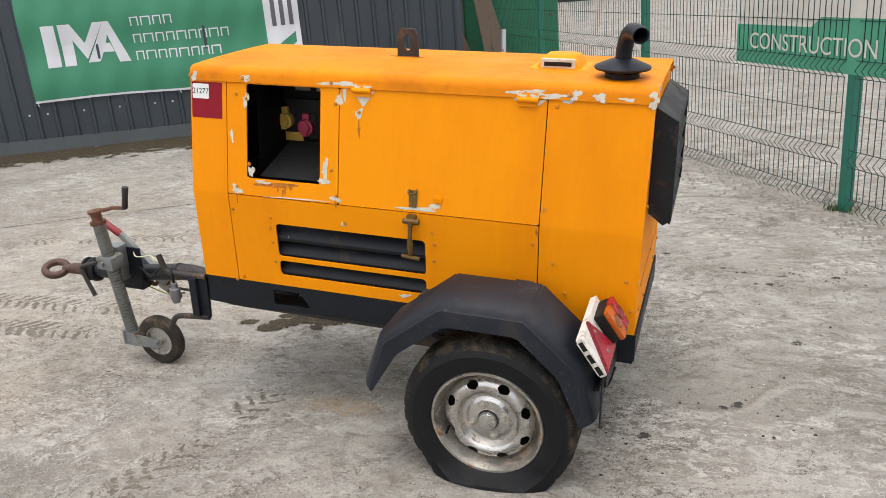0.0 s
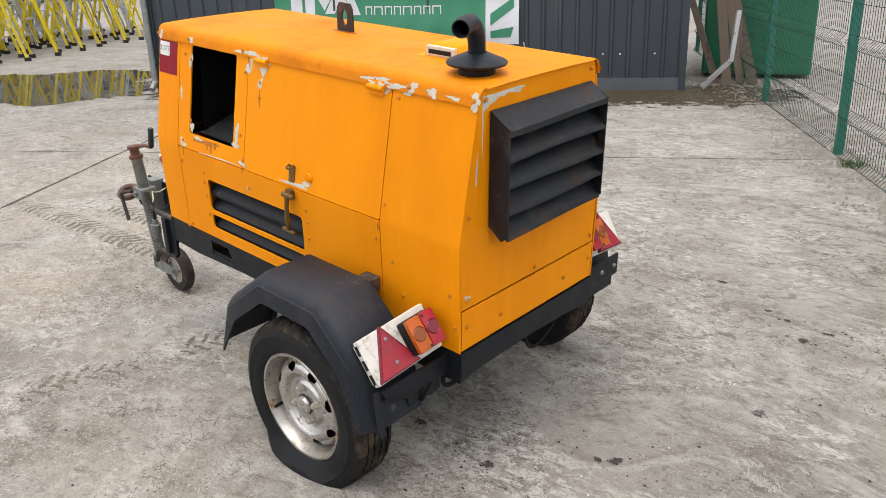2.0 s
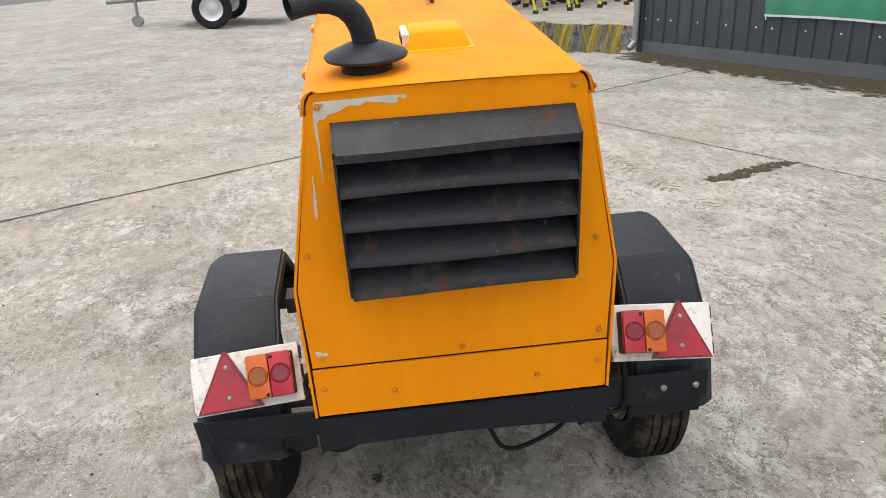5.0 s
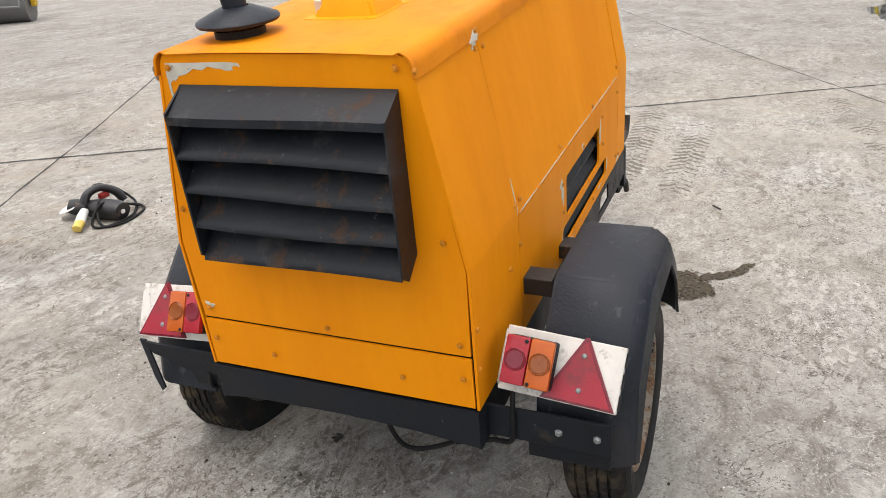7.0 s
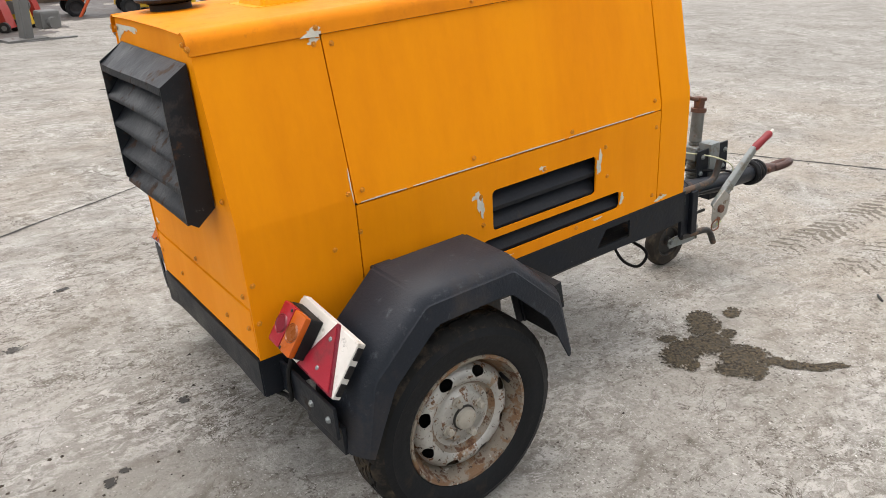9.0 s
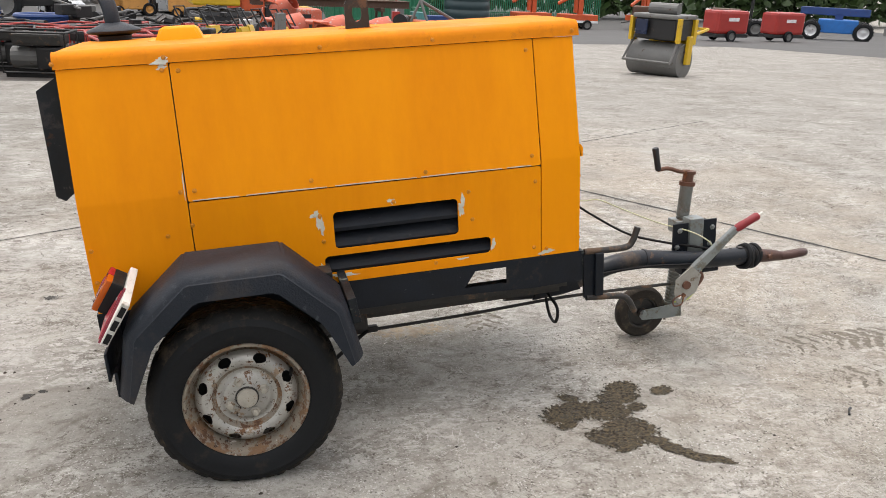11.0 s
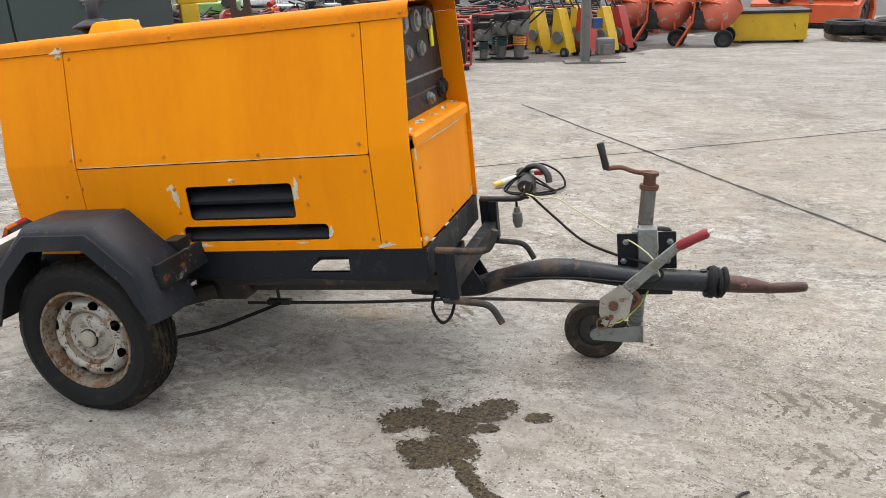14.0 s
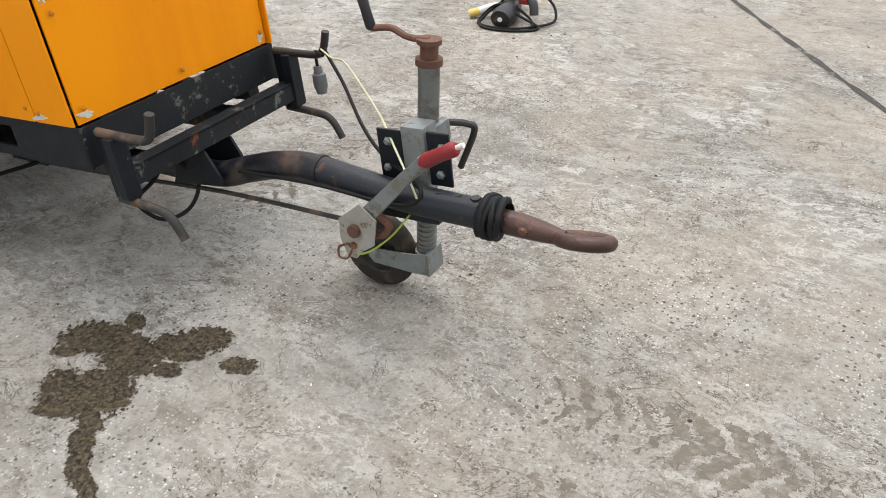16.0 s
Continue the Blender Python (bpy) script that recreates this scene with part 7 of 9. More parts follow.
for x, y, a in ((-15.2, 3.3, 63), (-16.1, 4.6, 57), (-17.0, 6.0, 66)):
    copy_thing(lad_y, at(x, y, a))
patch("puddle", -11.2, 3.15, 6.0, 3.9, [(-11.3, 2.75, 2.0, 0.9), (-10.2, 2.65, 1.2, 0.85), (-10.0, 3.2, 1.05, 0.75), (-11.4, 3.85, 1.2, 0.75)], WATER, ground, z=0.003, cell=0.04, seed=4, rough=0.3, label="shallow puddle reflecting the ladders")
patch("damp_patch", -13.7, 1.75, 2.4, 1.0, [(-13.7, 1.75, 1.0, 0.24)], WET, ground, z=0.0025, cell=0.03, seed=8)


def pallet_truck(m):
    root = thing("pallet_truck", "orange hand pallet truck with a black handle", "pallet truck", m, "pallet trucks")
    for y in (-0.2, 0.2):
        bits(root, "fork", P_YELLOWO, ("b", -0.1, 1.05, y - 0.08, y + 0.08, 0.06, 0.12, 0.01))
        bits(root, "fork_wheel", P_BLACK, ("c", (0.9, y - 0.05, 0.045), (0.9, y + 0.05, 0.045), 0.045))
    bm = bmesh.new()
    plate(bm, [[(-0.12, 0.08), (0.12, 0.08), (-0.02, 0.42), (-0.12, 0.46)]], lambda u, v, d: Vector((u, 0.22 + d, v)), 0.44)
    part("body", bm, P_YELLOWO, root)
    bits(root, "steer_wheel", P_BLACK, ("c", (-0.2, -0.07, 0.09), (-0.2, 0.07, 0.09), 0.09))
    bits(root, "handle", P_BLACK, ("t", [(-0.18, 0, 0.3), (-0.3, 0, 1.1)], 0.02), ("t", [(-0.3, -0.12, 1.1), (-0.32, -0.1, 1.25), (-0.32, 0.1, 1.25), (-0.3, 0.12, 1.1), (-0.3, -0.12, 1.1)], 0.014))
    return root


P_YELLOWO = paint("pallet_orange", (0.70, 0.26, 0.02))
pt = pallet_truck(at(-16.9, -0.85, 22))
copy_thing(pt, at(-16.9, -0.2, 24))
copy_thing(pt, at(-16.9, 0.4, 20))

red = thing("red_trestle", "red steel trestle frame with a white top", "trestle", at(-18.5, -0.6, 60))
for x in (-1.2, 0, 1.2):
    bits(red, "leg", P_RED, ("t", [(x - 0.15, -0.35, 0), (x, -0.25, 0.75)], 0.025, 6), ("t", [(x + 0.15, 0.35, 0), (x, 0.25, 0.75)], 0.025, 6))
bits(red, "top", P_WHITE, ("b", -1.6, 1.6, -0.3, 0.3, 0.75, 0.79))
th_ = thing("telehandler", "red telehandler parked with large tyres", "telehandler", at(-37.5, 1.6, 70))
bits(th_, "chassis", P_RED, ("b", -2.2, 2.2, -0.8, 0.8, 0.55, 1.2, 0.06))
bits(th_, "cab", P_BLACK, ("b", -0.8, 0.6, -0.75, 0.1, 1.2, 2.4, 0.06))
bits(th_, "boom", P_RED, ("b", -2.6, 2.6, 0.25, 0.55, 1.2, 1.55, 0.03))
bits(th_, "side_panel", P_WHITE, ("b", -0.6, 0.5, -0.815, -0.79, 0.75, 1.0, 0.0))
for x in (-1.5, 1.5):
    for y in (-0.95, 0.95):
        road_wheel(th_, (x, y, 0.6), 0.6, 0.4, P_GREY, True)

tr_ = thing("low_trailer", "low grey plant trailer with a drawbar", "trailer", Matrix.Translation((-14.85, -2.75, 0)) @ pose(0, 0, 0, 0, 0, -91) @ Matrix.Scale(1.26, 4))
bits(tr_, "bed", DARKSTEEL, ("b", -1.0, 0.7, -0.6, 0.6, 0.42, 0.52, 0.01))
bits(tr_, "drawbar", ZINC, ("t", [(0.7, 0, 0.42), (1.7, 0, 0.36)], 0.04))
bits(tr_, "jockey", ZINC, ("t", [(1.25, 0.1, 0.65), (1.25, 0.1, 0.08)], 0.025), ("c", (1.25, 0.05, 0.08), (1.25, 0.15, 0.08), 0.08))
for y in (-0.8, 0.8):
    road_wheel(tr_, (0, y, 0.28), 0.28, 0.17, P_ALU)

# ---- far side of the yard ----
bm = bmesh.new()
front = [yard(x, y)[:2] for x, y in ((-60, -8.0), (-36, -9.0), (-17.8, -14.0), (-14.5, -16.6), (-11.2, -16.6), (-6.4, -15.7), (14, -13.5), (60, -10))]
rows = [[bm.verts.new((x, y, ground_z(y) + 0.004)) for x, y in front]]
for y in (FALL_TO, -120.0, -400.0):
    rows.append([bm.verts.new((x * (1 - y / 400), y, ground_z(y) + 0.004)) for x, _ in front])
for r0, r1 in zip(rows, rows[1:]):
    for i in range(len(front) - 1):
        bm.faces.new((r0[i], r0[i + 1], r1[i + 1], r1[i]))
part("apron", bm, ASPHALT, None, "dark wet asphalt apron beyond the concrete", kind="structure")
# Dark asphalt among the heaps, coloured darker to deepen the shade in the gaps.
heap_floor = patch("oil_ground", 2.0, -12.6, 16.0, 8.0, [(3.0, -12.4, 7.0, 3.0), (1.4, -10.2, 3.6, 1.2), (0.9, -9.4, 2.6, 1.2), (-2.0, -11.2, 1.8, 1.0)], paint("darkened_heap_asphalt", (0.06, 0.055, 0.05), 0.6, 0.3), ground, z=0.003, cell=0.06, seed=11, rough=0.3)
for v in heap_floor.data.vertices:
    px, py, pz = yard(v.co.x, v.co.y)
    v.co = (px, py, pz + 0.003)

P_STORE = mat("dark_green_paint", (0.035, 0.052, 0.052), 0.5, 0, 0.15, 1.0, 0.1, 40, stretch=(1, 1, 0.3))
dshed = thing("dark_store", "dark green-grey steel store with bolted doors", "shed", at(3.50, -6.46, 40))
for k in range(5):
    bits(dshed, "door_panel", P_STORE, ("b", 0.02 + 0.86 * k, 0.86 * (k + 1), -0.05, 0.0, 0.03, 2.9, 0.008))
bits(dshed, "shell", P_STORE, ("b", 0.0, 4.4, -3.0, -0.05, 0.0, 2.9))
bits(dshed, "roof", P_STORE, ("b", -0.1, 4.5, -3.1, 0.1, 2.9, 3.0))
bits(dshed, "door_bolt", P_GREY, ("b", 0.80, 0.98, -0.002, 0.03, 1.02, 1.12), ("c", (0.72, 0.035, 1.07), (1.0, 0.035, 1.07), 0.012))
bits(dshed, "edge_post", P_YELLOW, ("b", -0.34, -0.12, -0.45, -0.25, 0.0, 0.95, 0.02), ("b", -0.6, -0.1, -0.42, -0.3, 0.95, 1.03, 0.02))
bits(dshed, "wall_fan", P_BLACK, ("c", (-0.25, -0.5, 1.35), (-0.25, -0.3, 1.35), 0.22), ("b", -0.5, -0.05, -0.6, -0.35, 1.5, 1.9, 0.05))


def chest(m):
    root = thing("yellow_chest", "yellow steel site chest with a dark lid", "chest", m)
    bits(root, "body", P_YELLOW, ("b", -0.62, 0.62, -0.32, 0.32, 0.06, 0.52, 0.015))
    bits(root, "lid", P_BLACK, ("b", -0.65, 0.65, -0.35, 0.35, 0.52, 0.57, 0.01))
    bits(root, "runner", P_RUST, ("b", -0.58, -0.50, -0.3, 0.3, 0, 0.06))
    bits(root, "runner", P_RUST, ("b", 0.50, 0.58, -0.3, 0.3, 0, 0.06))
    bits(root, "hasp", P_GREY, ("b", 0.35, 0.45, 0.315, 0.335, 0.40, 0.44, 0.003))


chest(at(-3.88, -11.1, 187))


def mixer(m):
    root = thing("cement_mixer", "faded orange-red site mixer with a tilted drum", "mixer", m, "cement mixers")
    bm = bmesh.new()
    lathe(bm, [(0.0, -0.30), (0.16, -0.30), (0.29, -0.16), (0.31, 0.02), (0.28, 0.16), (0.19, 0.36), (0.175, 0.36), (0.26, 0.14), (0.0, 0.0)], 24, Matrix.Translation((0.08, 0.0, 0.56)) @ pose(0, 0, 0, 0, 55, 0))
    part("drum", bm, P_PINK, root, smooth=True)
    for y in (-0.26, 0.26):
        bits(root, "frame", P_ORANGE, ("t", [(-0.55, y, 0.0), (-0.30, y, 0.42), (-0.28, y, 0.80), (0.12, y, 0.72), (0.20, y, 0.20)], 0.022, 8))
        road_wheel(root, (0.22, y * 1.1, 0.15), 0.15, 0.07, P_BLACK)
    bits(root, "axle", P_BLACK, ("c", (0.22, -0.3, 0.15), (0.22, 0.3, 0.15), 0.018))
    bits(root, "engine", P_BLACK, ("b", -0.34, -0.06, -0.18, 0.18, 0.28, 0.62, 0.03), ("c", (-0.2, -0.24, 0.48), (-0.2, -0.18, 0.48), 0.12))
    bits(root, "engine_cover", P_PINK, ("b", -0.42, 0.0, -0.24, 0.24, 0.74, 0.80, 0.02))
    bits(root, "filter", P_GREY, ("c", (-0.3, 0.1, 0.62), (-0.3, 0.1, 0.74), 0.05))
    return root


mx = mixer(at(-3.05, -10.55, 172))
copy_thing(mx, at(-2.35, -10.75, 176))
copy_thing(mx, at(-1.75, -11.4, 182))
copy_thing(mx, at(-1.9, -13.6, 140, 0.35))

pal = thing("pallet", "grey weathered timber pallet", "pallet", at(-5.5, -11.35, 8))
for k in range(7):
    bits(pal, "board", P_WOOD, ("b", -0.72, 0.72, -0.52 + 0.16 * k, -0.42 + 0.16 * k, 0.10, 0.125, 0.003))
for x in (-0.65, 0, 0.65):
    bits(pal, "bearer", P_WOOD, ("b", x - 0.05, x + 0.05, -0.5, 0.52, 0.0, 0.10, 0.004))
for x, y in ((-5.08, -11.25), (-5.62, -11.05), (-5.85, -11.6)):
    t_ = thing("loose_tyre", "black lorry tyre lying flat on a pallet", "tyre", at(x, y, 0, 0.127), "stacked tyres")
    bm = bmesh.new()
    lathe(bm, [(0.20, 0.02), (0.24, 0.0), (0.34, 0.0), (0.385, 0.05), (0.39, 0.17), (0.34, 0.22), (0.24, 0.22), (0.20, 0.20)], 40)
    for v in bm.verts:
        if math.hypot(v.co.x, v.co.y) > 0.38 and int(math.atan2(v.co.y, v.co.x) / (2 * math.pi) * 40 + 40) % 2:
            v.co.x *= 0.965
            v.co.y *= 0.965
    part("tread", bm, RUBBER, t_, smooth=False)


def flail(m):
    root = thing("flail_mower", "orange tractor flail mower with a side belt cover", "mower", m)
    bm = bmesh.new()
    pr = [(-0.5, 0.12), (-0.62, 0.35), (-0.45, 0.62), (0.1, 0.70), (0.42, 0.52), (0.45, 0.15)]
    a = [bm.verts.new((-1.1, y, z)) for y, z in pr]
    b = [bm.verts.new((1.1, y, z)) for y, z in pr]
    for i in range(6):
        bm.faces.new((a[i - 1], a[i], b[i], b[i - 1]))
    bm.faces.new(a)
    bm.faces.new(b[::-1])
    part("housing", bm, P_ORANGE, root)
    bm = bmesh.new()
    outer = [(-0.62, 0.10), (-0.70, 0.40), (-0.42, 0.82), (0.02, 0.88), (0.50, 0.55), (0.55, 0.10)]
    hole = [(-0.48, 0.18), (-0.54, 0.40), (-0.32, 0.68), (-0.02, 0.72), (0.30, 0.48), (0.36, 0.18)]
    for x_, th in ((-1.12, 0.12),):
        plate(bm, [outer, hole], lambda u, v, d: Vector((x_ - 0.12 - d, u, v)), th)
    part("belt_case", bm, P_ORANGE, root, "orange belt case with an open side")
    bits(root, "belt_recess", P_BLACK, ("b", -1.16, -1.12, -0.55, 0.42, 0.14, 0.74, 0.01))
    for y_, z_, r_ in ((-0.12, 0.56, 0.14), (0.12, 0.32, 0.12)):
        bits(root, "pulley", DARKSTEEL, ("c", (-1.21, y_, z_), (-1.16, y_, z_), r_, None, 20), ("c", (-1.23, y_, z_), (-1.21, y_, z_), r_ * 0.35, None, 12))
    bits(root, "belt", P_BLACK, ("t", [(-1.20, -0.26, 0.58), (-1.20, -0.02, 0.26)], 0.022, 6), ("t", [(-1.20, 0.02, 0.62), (-1.20, 0.24, 0.36)], 0.022, 6))
    for x in (-0.25, 0.35):
        bits(root, "headstock_leg", P_GREY, ("t", [(x, 0.45, 0.55), (0.05, 0.35, 1.25)], 0.038, 6))
    bits(root, "headstock_stay", P_GREY, ("t", [(0.05, 0.35, 1.25), (-0.75, -0.45, 0.72)], 0.038, 6))
    bits(root, "gearbox", P_RUST, ("b", 0.25, 0.65, 0.0, 0.35, 0.55, 0.88, 0.03))
    bits(root, "drive_guard", P_BLACK, ("c", (0.45, 0.3, 0.74), (0.45, 0.72, 0.74), 0.15, 0.19))
    bits(root, "roller", P_BLACK, ("c", (-1.05, 0.3, 0.11), (1.05, 0.3, 0.11), 0.11))
    bits(root, "drive_tube", P_ORANGE, ("c", (-1.1, 0.25, 0.72), (0.3, 0.25, 0.72), 0.075))


flail(at(-4.75, -13.4, -28))


def roller(m):
    root = thing("pedestrian_roller", "yellow and black walk-behind roller with a steel drum", "roller", m)
    bits(root, "drum", P_GREY, ("c", (0, -0.45, 0.27), (0, 0.45, 0.27), 0.27, None, 32), smooth=True)
    for y in (-0.5, 0.5):
        bits(root, "side_arm", P_YELLOW, ("b", -0.07, 0.07, y - 0.03, y + 0.03, 0.22, 0.66, 0.015))
    bits(root, "engine", P_BLACK, ("b", -0.25, 0.35, -0.35, 0.35, 0.58, 0.9, 0.03), ("c", (-0.1, -0.2, 0.7), (-0.1, 0.2, 0.7), 0.14))
    bits(root, "canopy", P_GREY, ("b", -0.3, 0.4, -0.4, 0.4, 0.9, 0.97, 0.03))
    bits(root, "rear_cowl", P_YELLOW, ("b", 0.32, 0.42, -0.4, 0.4, 0.5, 0.9))
    for y in (-0.42, 0.42):
        bits(root, "cowl_post", P_YELLOW, ("b", -0.28, -0.20, y - 0.03, y + 0.03, 0.55, 0.92, 0.01))
    bits(root, "tank", P_GREY, ("c", (0.0, -0.25, 1.05), (0.0, 0.25, 1.05), 0.09))
    bits(root, "guard", P_GREY, ("t", [(-0.15, -0.4, 0.62), (-0.42, -0.42, 0.25), (-0.42, 0.42, 0.25), (-0.15, 0.4, 0.62)], 0.025))
    bits(root, "handle", P_YELLOW, ("t", [(0.35, -0.25, 0.6), (1.1, -0.25, 0.72), (1.1, 0.25, 0.72), (0.35, 0.25, 0.6)], 0.028))
    bits(root, "panel", P_NAVY, ("b", -0.33, -0.30, 0.1, 0.3, 0.65, 0.88, 0.005))
    return root


roller(at(-7.95, -9.95, 212) @ Matrix.Scale(1.15, 4))

st_ = thing("steel_mast", "grey steel mast on a flat base", "mast", at(-1.35, -8.6, 15))
bits(st_, "column", P_GREY, ("b", -0.05, 0.05, -0.06, 0.06, 0.03, 0.96, 0.006), ("b", 0.05, 0.07, -0.08, 0.08, 0.03, 0.96))
bits(st_, "base_plate", P_GREY, ("b", -0.2, 0.3, -0.14, 0.14, 0.0, 0.035, 0.004), ("b", -0.55, 0.1, 0.1, 0.16, 0, 0.02))
bits(st_, "motor", P_GREY, ("b", -0.4, -0.15, -0.1, 0.1, 0.12, 0.34, 0.03), ("c", (-0.28, -0.18, 0.2), (-0.28, 0.18, 0.2), 0.07))
bits(st_, "switch_box", P_BLUE, ("b", -0.22, -0.08, -0.06, 0.06, 0.48, 0.62, 0.008))


def floor_saw(m, pm, name="floor_scabbler", label="upright yellow floor planer with small wheels"):
    root = thing(name, label, "floor planer", m, "row of hand machines")
    bm = bmesh.new()
    plate(bm, [[(-0.2, 0.06), (0.16, 0.06), (0.10, 0.30), (-0.04, 0.72), (-0.12, 0.72), (-0.16, 0.3)]], lambda u, v, d: Vector((u, 0.11 + d, v)), 0.22)
    part("body", bm, pm, root)
    for y in (-0.14, 0.14):
        bits(root, "wheel", P_BLACK, ("c", (0.12, y - 0.02, 0.075), (0.12, y + 0.02, 0.075), 0.075))
        bits(root, "hub", P_GREY, ("c", (0.12, y - 0.024, 0.075), (0.12, y + 0.024, 0.075), 0.035))
    bits(root, "handle", P_BLACK, ("t", [(-0.08, -0.1, 0.7), (-0.25, -0.12, 0.98), (-0.25, 0.12, 0.98), (-0.08, 0.1, 0.7)], 0.014))
    bits(root, "motor", P_GREY, ("c", (-0.02, -0.16, 0.3), (-0.02, 0.16, 0.3), 0.09))
    return root


fy = floor_saw(at(-0.95, -9.35, 150), P_YELLOW)
fr = floor_saw(at(-1.28, -9.45, 145), P_RED, label="upright red floor planer with small wheels")
for x, y, a, s in ((-1.55, -9.65, 148, fy), (-0.55, -9.7, 140, fy), (-1.75, -9.9, 152, fr), (-1.1, -10.1, 160, fy), (-0.2, -10.3, 140, fr)):
    copy_thing(s, at(x, y, a))


def rammer(m, bellow):
    root = thing("trench_rammer", "upright trench rammer with ribbed bellows", "rammer", m, "trench rammers")
    bits(root, "foot", P_BLACK, ("b", -0.18, 0.12, -0.13, 0.13, 0.0, 0.05, 0.015))
    bits(root, "leg", P_GREY, ("c", (-0.02, 0, 0.05), (0.0, 0, 0.26), 0.085, 0.10))
    bm = bmesh.new()
    lathe(bm, [(0.10 if k % 2 else 0.125, 0.26 + 0.02 * k) for k in range(9)], 20)
    part("bellows", bm, bellow, root, smooth=True)
    bits(root, "engine", P_GREY, ("b", -0.14, 0.14, -0.13, 0.13, 0.44, 0.68, 0.03), ("c", (-0.05, -0.2, 0.56), (-0.05, 0.2, 0.56), 0.08))
    bits(root, "tank", P_BLACK, ("b", -0.1, 0.16, -0.12, 0.12, 0.70, 0.84, 0.03))
    bits(root, "handle", P_BLACK, ("t", [(0.1, -0.14, 0.6), (0.4, -0.2, 0.86), (0.4, 0.2, 0.86), (0.1, 0.14, 0.6)], 0.018))
    return root


rm = rammer(at(-0.36, -9.0, 160) @ Matrix.Scale(0.85, 4), P_TAN)
SMALL = Matrix.Scale(0.82, 4)
rg = rammer(at(-0.10, -9.0, 150) @ SMALL, paint("dark_bellows", (0.03, 0.065, 0.06)))
copy_thing(rg, at(0.14, -8.9, 165) @ SMALL)
copy_thing(rg, at(0.1, -9.5, 120) @ SMALL)


def genset(m, pm, body):
    root = thing("portable_generator", "small open-frame petrol generator on a trolley", "generator", m, "portable generators")
    for x in (-0.42, 0.42):
        bits(root, "cross_bar", pm, ("t", [(x, -0.27, 0.62), (x, 0.27, 0.62)], 0.018))
    for y in (-0.27, 0.27):
        bits(root, "frame", pm, ("t", [(-0.42, y, 0.08), (-0.42, y, 0.62), (0.42, y, 0.62), (0.42, y, 0.08), (-0.42, y, 0.08)], 0.018))
    bits(root, "engine", P_BLACK, ("b", -0.36, 0.0, -0.2, 0.2, 0.1, 0.42, 0.03), ("c", (-0.2, -0.24, 0.26), (-0.2, 0.24, 0.26), 0.11))
    bits(root, "alternator", P_GREY, ("c", (0.0, 0, 0.26), (0.36, 0, 0.26), 0.15))
    bits(root, "tank", body, ("b", -0.34, 0.3, -0.22, 0.22, 0.44, 0.60, 0.04))
    bits(root, "foot_bar", P_BLACK, ("b", -0.4, 0.4, -0.25, -0.2, 0.0, 0.08), ("b", -0.4, 0.4, 0.2, 0.25, 0.0, 0.08))
    return root


g1 = genset(at(0.75, -8.95, 12), P_RED, P_BLACK)
g2 = genset(at(1.75, -9.1, -8), P_BLACK, DARKSTEEL)
for x, y, a, s in ((0.55, -7.95, 20, g1), (1.2, -9.9, 30, g1), (2.3, -9.8, 10, g2), (2.9, -10.3, -20, g1), (3.4, -9.4, 40, g2), (0.3, -11.0, 15, g2), (1.6, -11.2, 70, g1), (-0.7, -11.6, 5, g1), (2.6, -11.6, 30, g2), (0.9, -12.2, -15, g1), (-0.2, -12.9, 20, g2), (3.8, -11.0, 15, g1), (4.6, -10.4, 60, g2), (1.1, -10.6, 50, g2), (2.0, -10.5, -30, g1), (3.0, -11.3, 80, g2), (4.2, -11.8, 25, g1), (5.2, -11.2, -10, g2), (0.2, -10.2, 65, g1), (-0.6, -10.7, 30, g2)):
    copy_thing(s, at(x, y, a))


def scrap(m, seed, mats, n=26, spread=0.8, high=0.7, label="pile of dark engine parts and bars"):
    """A loose heap of bars, drums and plates of one lot."""
    rnd = random.Random(seed)
    root = thing("parts_heap", label, "machine parts", m, "heaps of machine parts")
    for k in range(n):
        x, y = rnd.gauss(0, spread * 0.5), rnd.gauss(0, spread * 0.4)
        z = rnd.uniform(0.04, high) * max(0.15, 1 - math.hypot(x, y) / (1.6 * spread))
        a = rnd.uniform(0, 360)
        L_ = rnd.uniform(0.25, 0.9)
        d = Vector((math.cos(radians(a)), math.sin(radians(a)), rnd.uniform(-0.3, 0.3))) * L_ / 2
        p = Vector((x, y, z + abs(d.z)))
        ma = rnd.choice(mats)
        kind_ = rnd.random()
        if kind_ < 0.5:
            bits(root, "bar", ma, ("t", [p - d, p + d], rnd.uniform(0.012, 0.035), 6))
        elif kind_ < 0.75:
            bits(root, "drum", ma, ("c", p - d * 0.25, p + d * 0.25, rnd.uniform(0.06, 0.16), None, 12))
        else:
            w = rnd.uniform(0.08, 0.2)
            bits(root, "casting", ma, ("b", x - w, x + w, y - w * 0.7, y + w * 0.7, max(0, z - w * 0.6), z + w * 0.6, 0.02))
    bits(root, "base_pallet", P_WOOD, ("b", -0.55, 0.55, -0.4, 0.4, 0.0, 0.1))
    return root


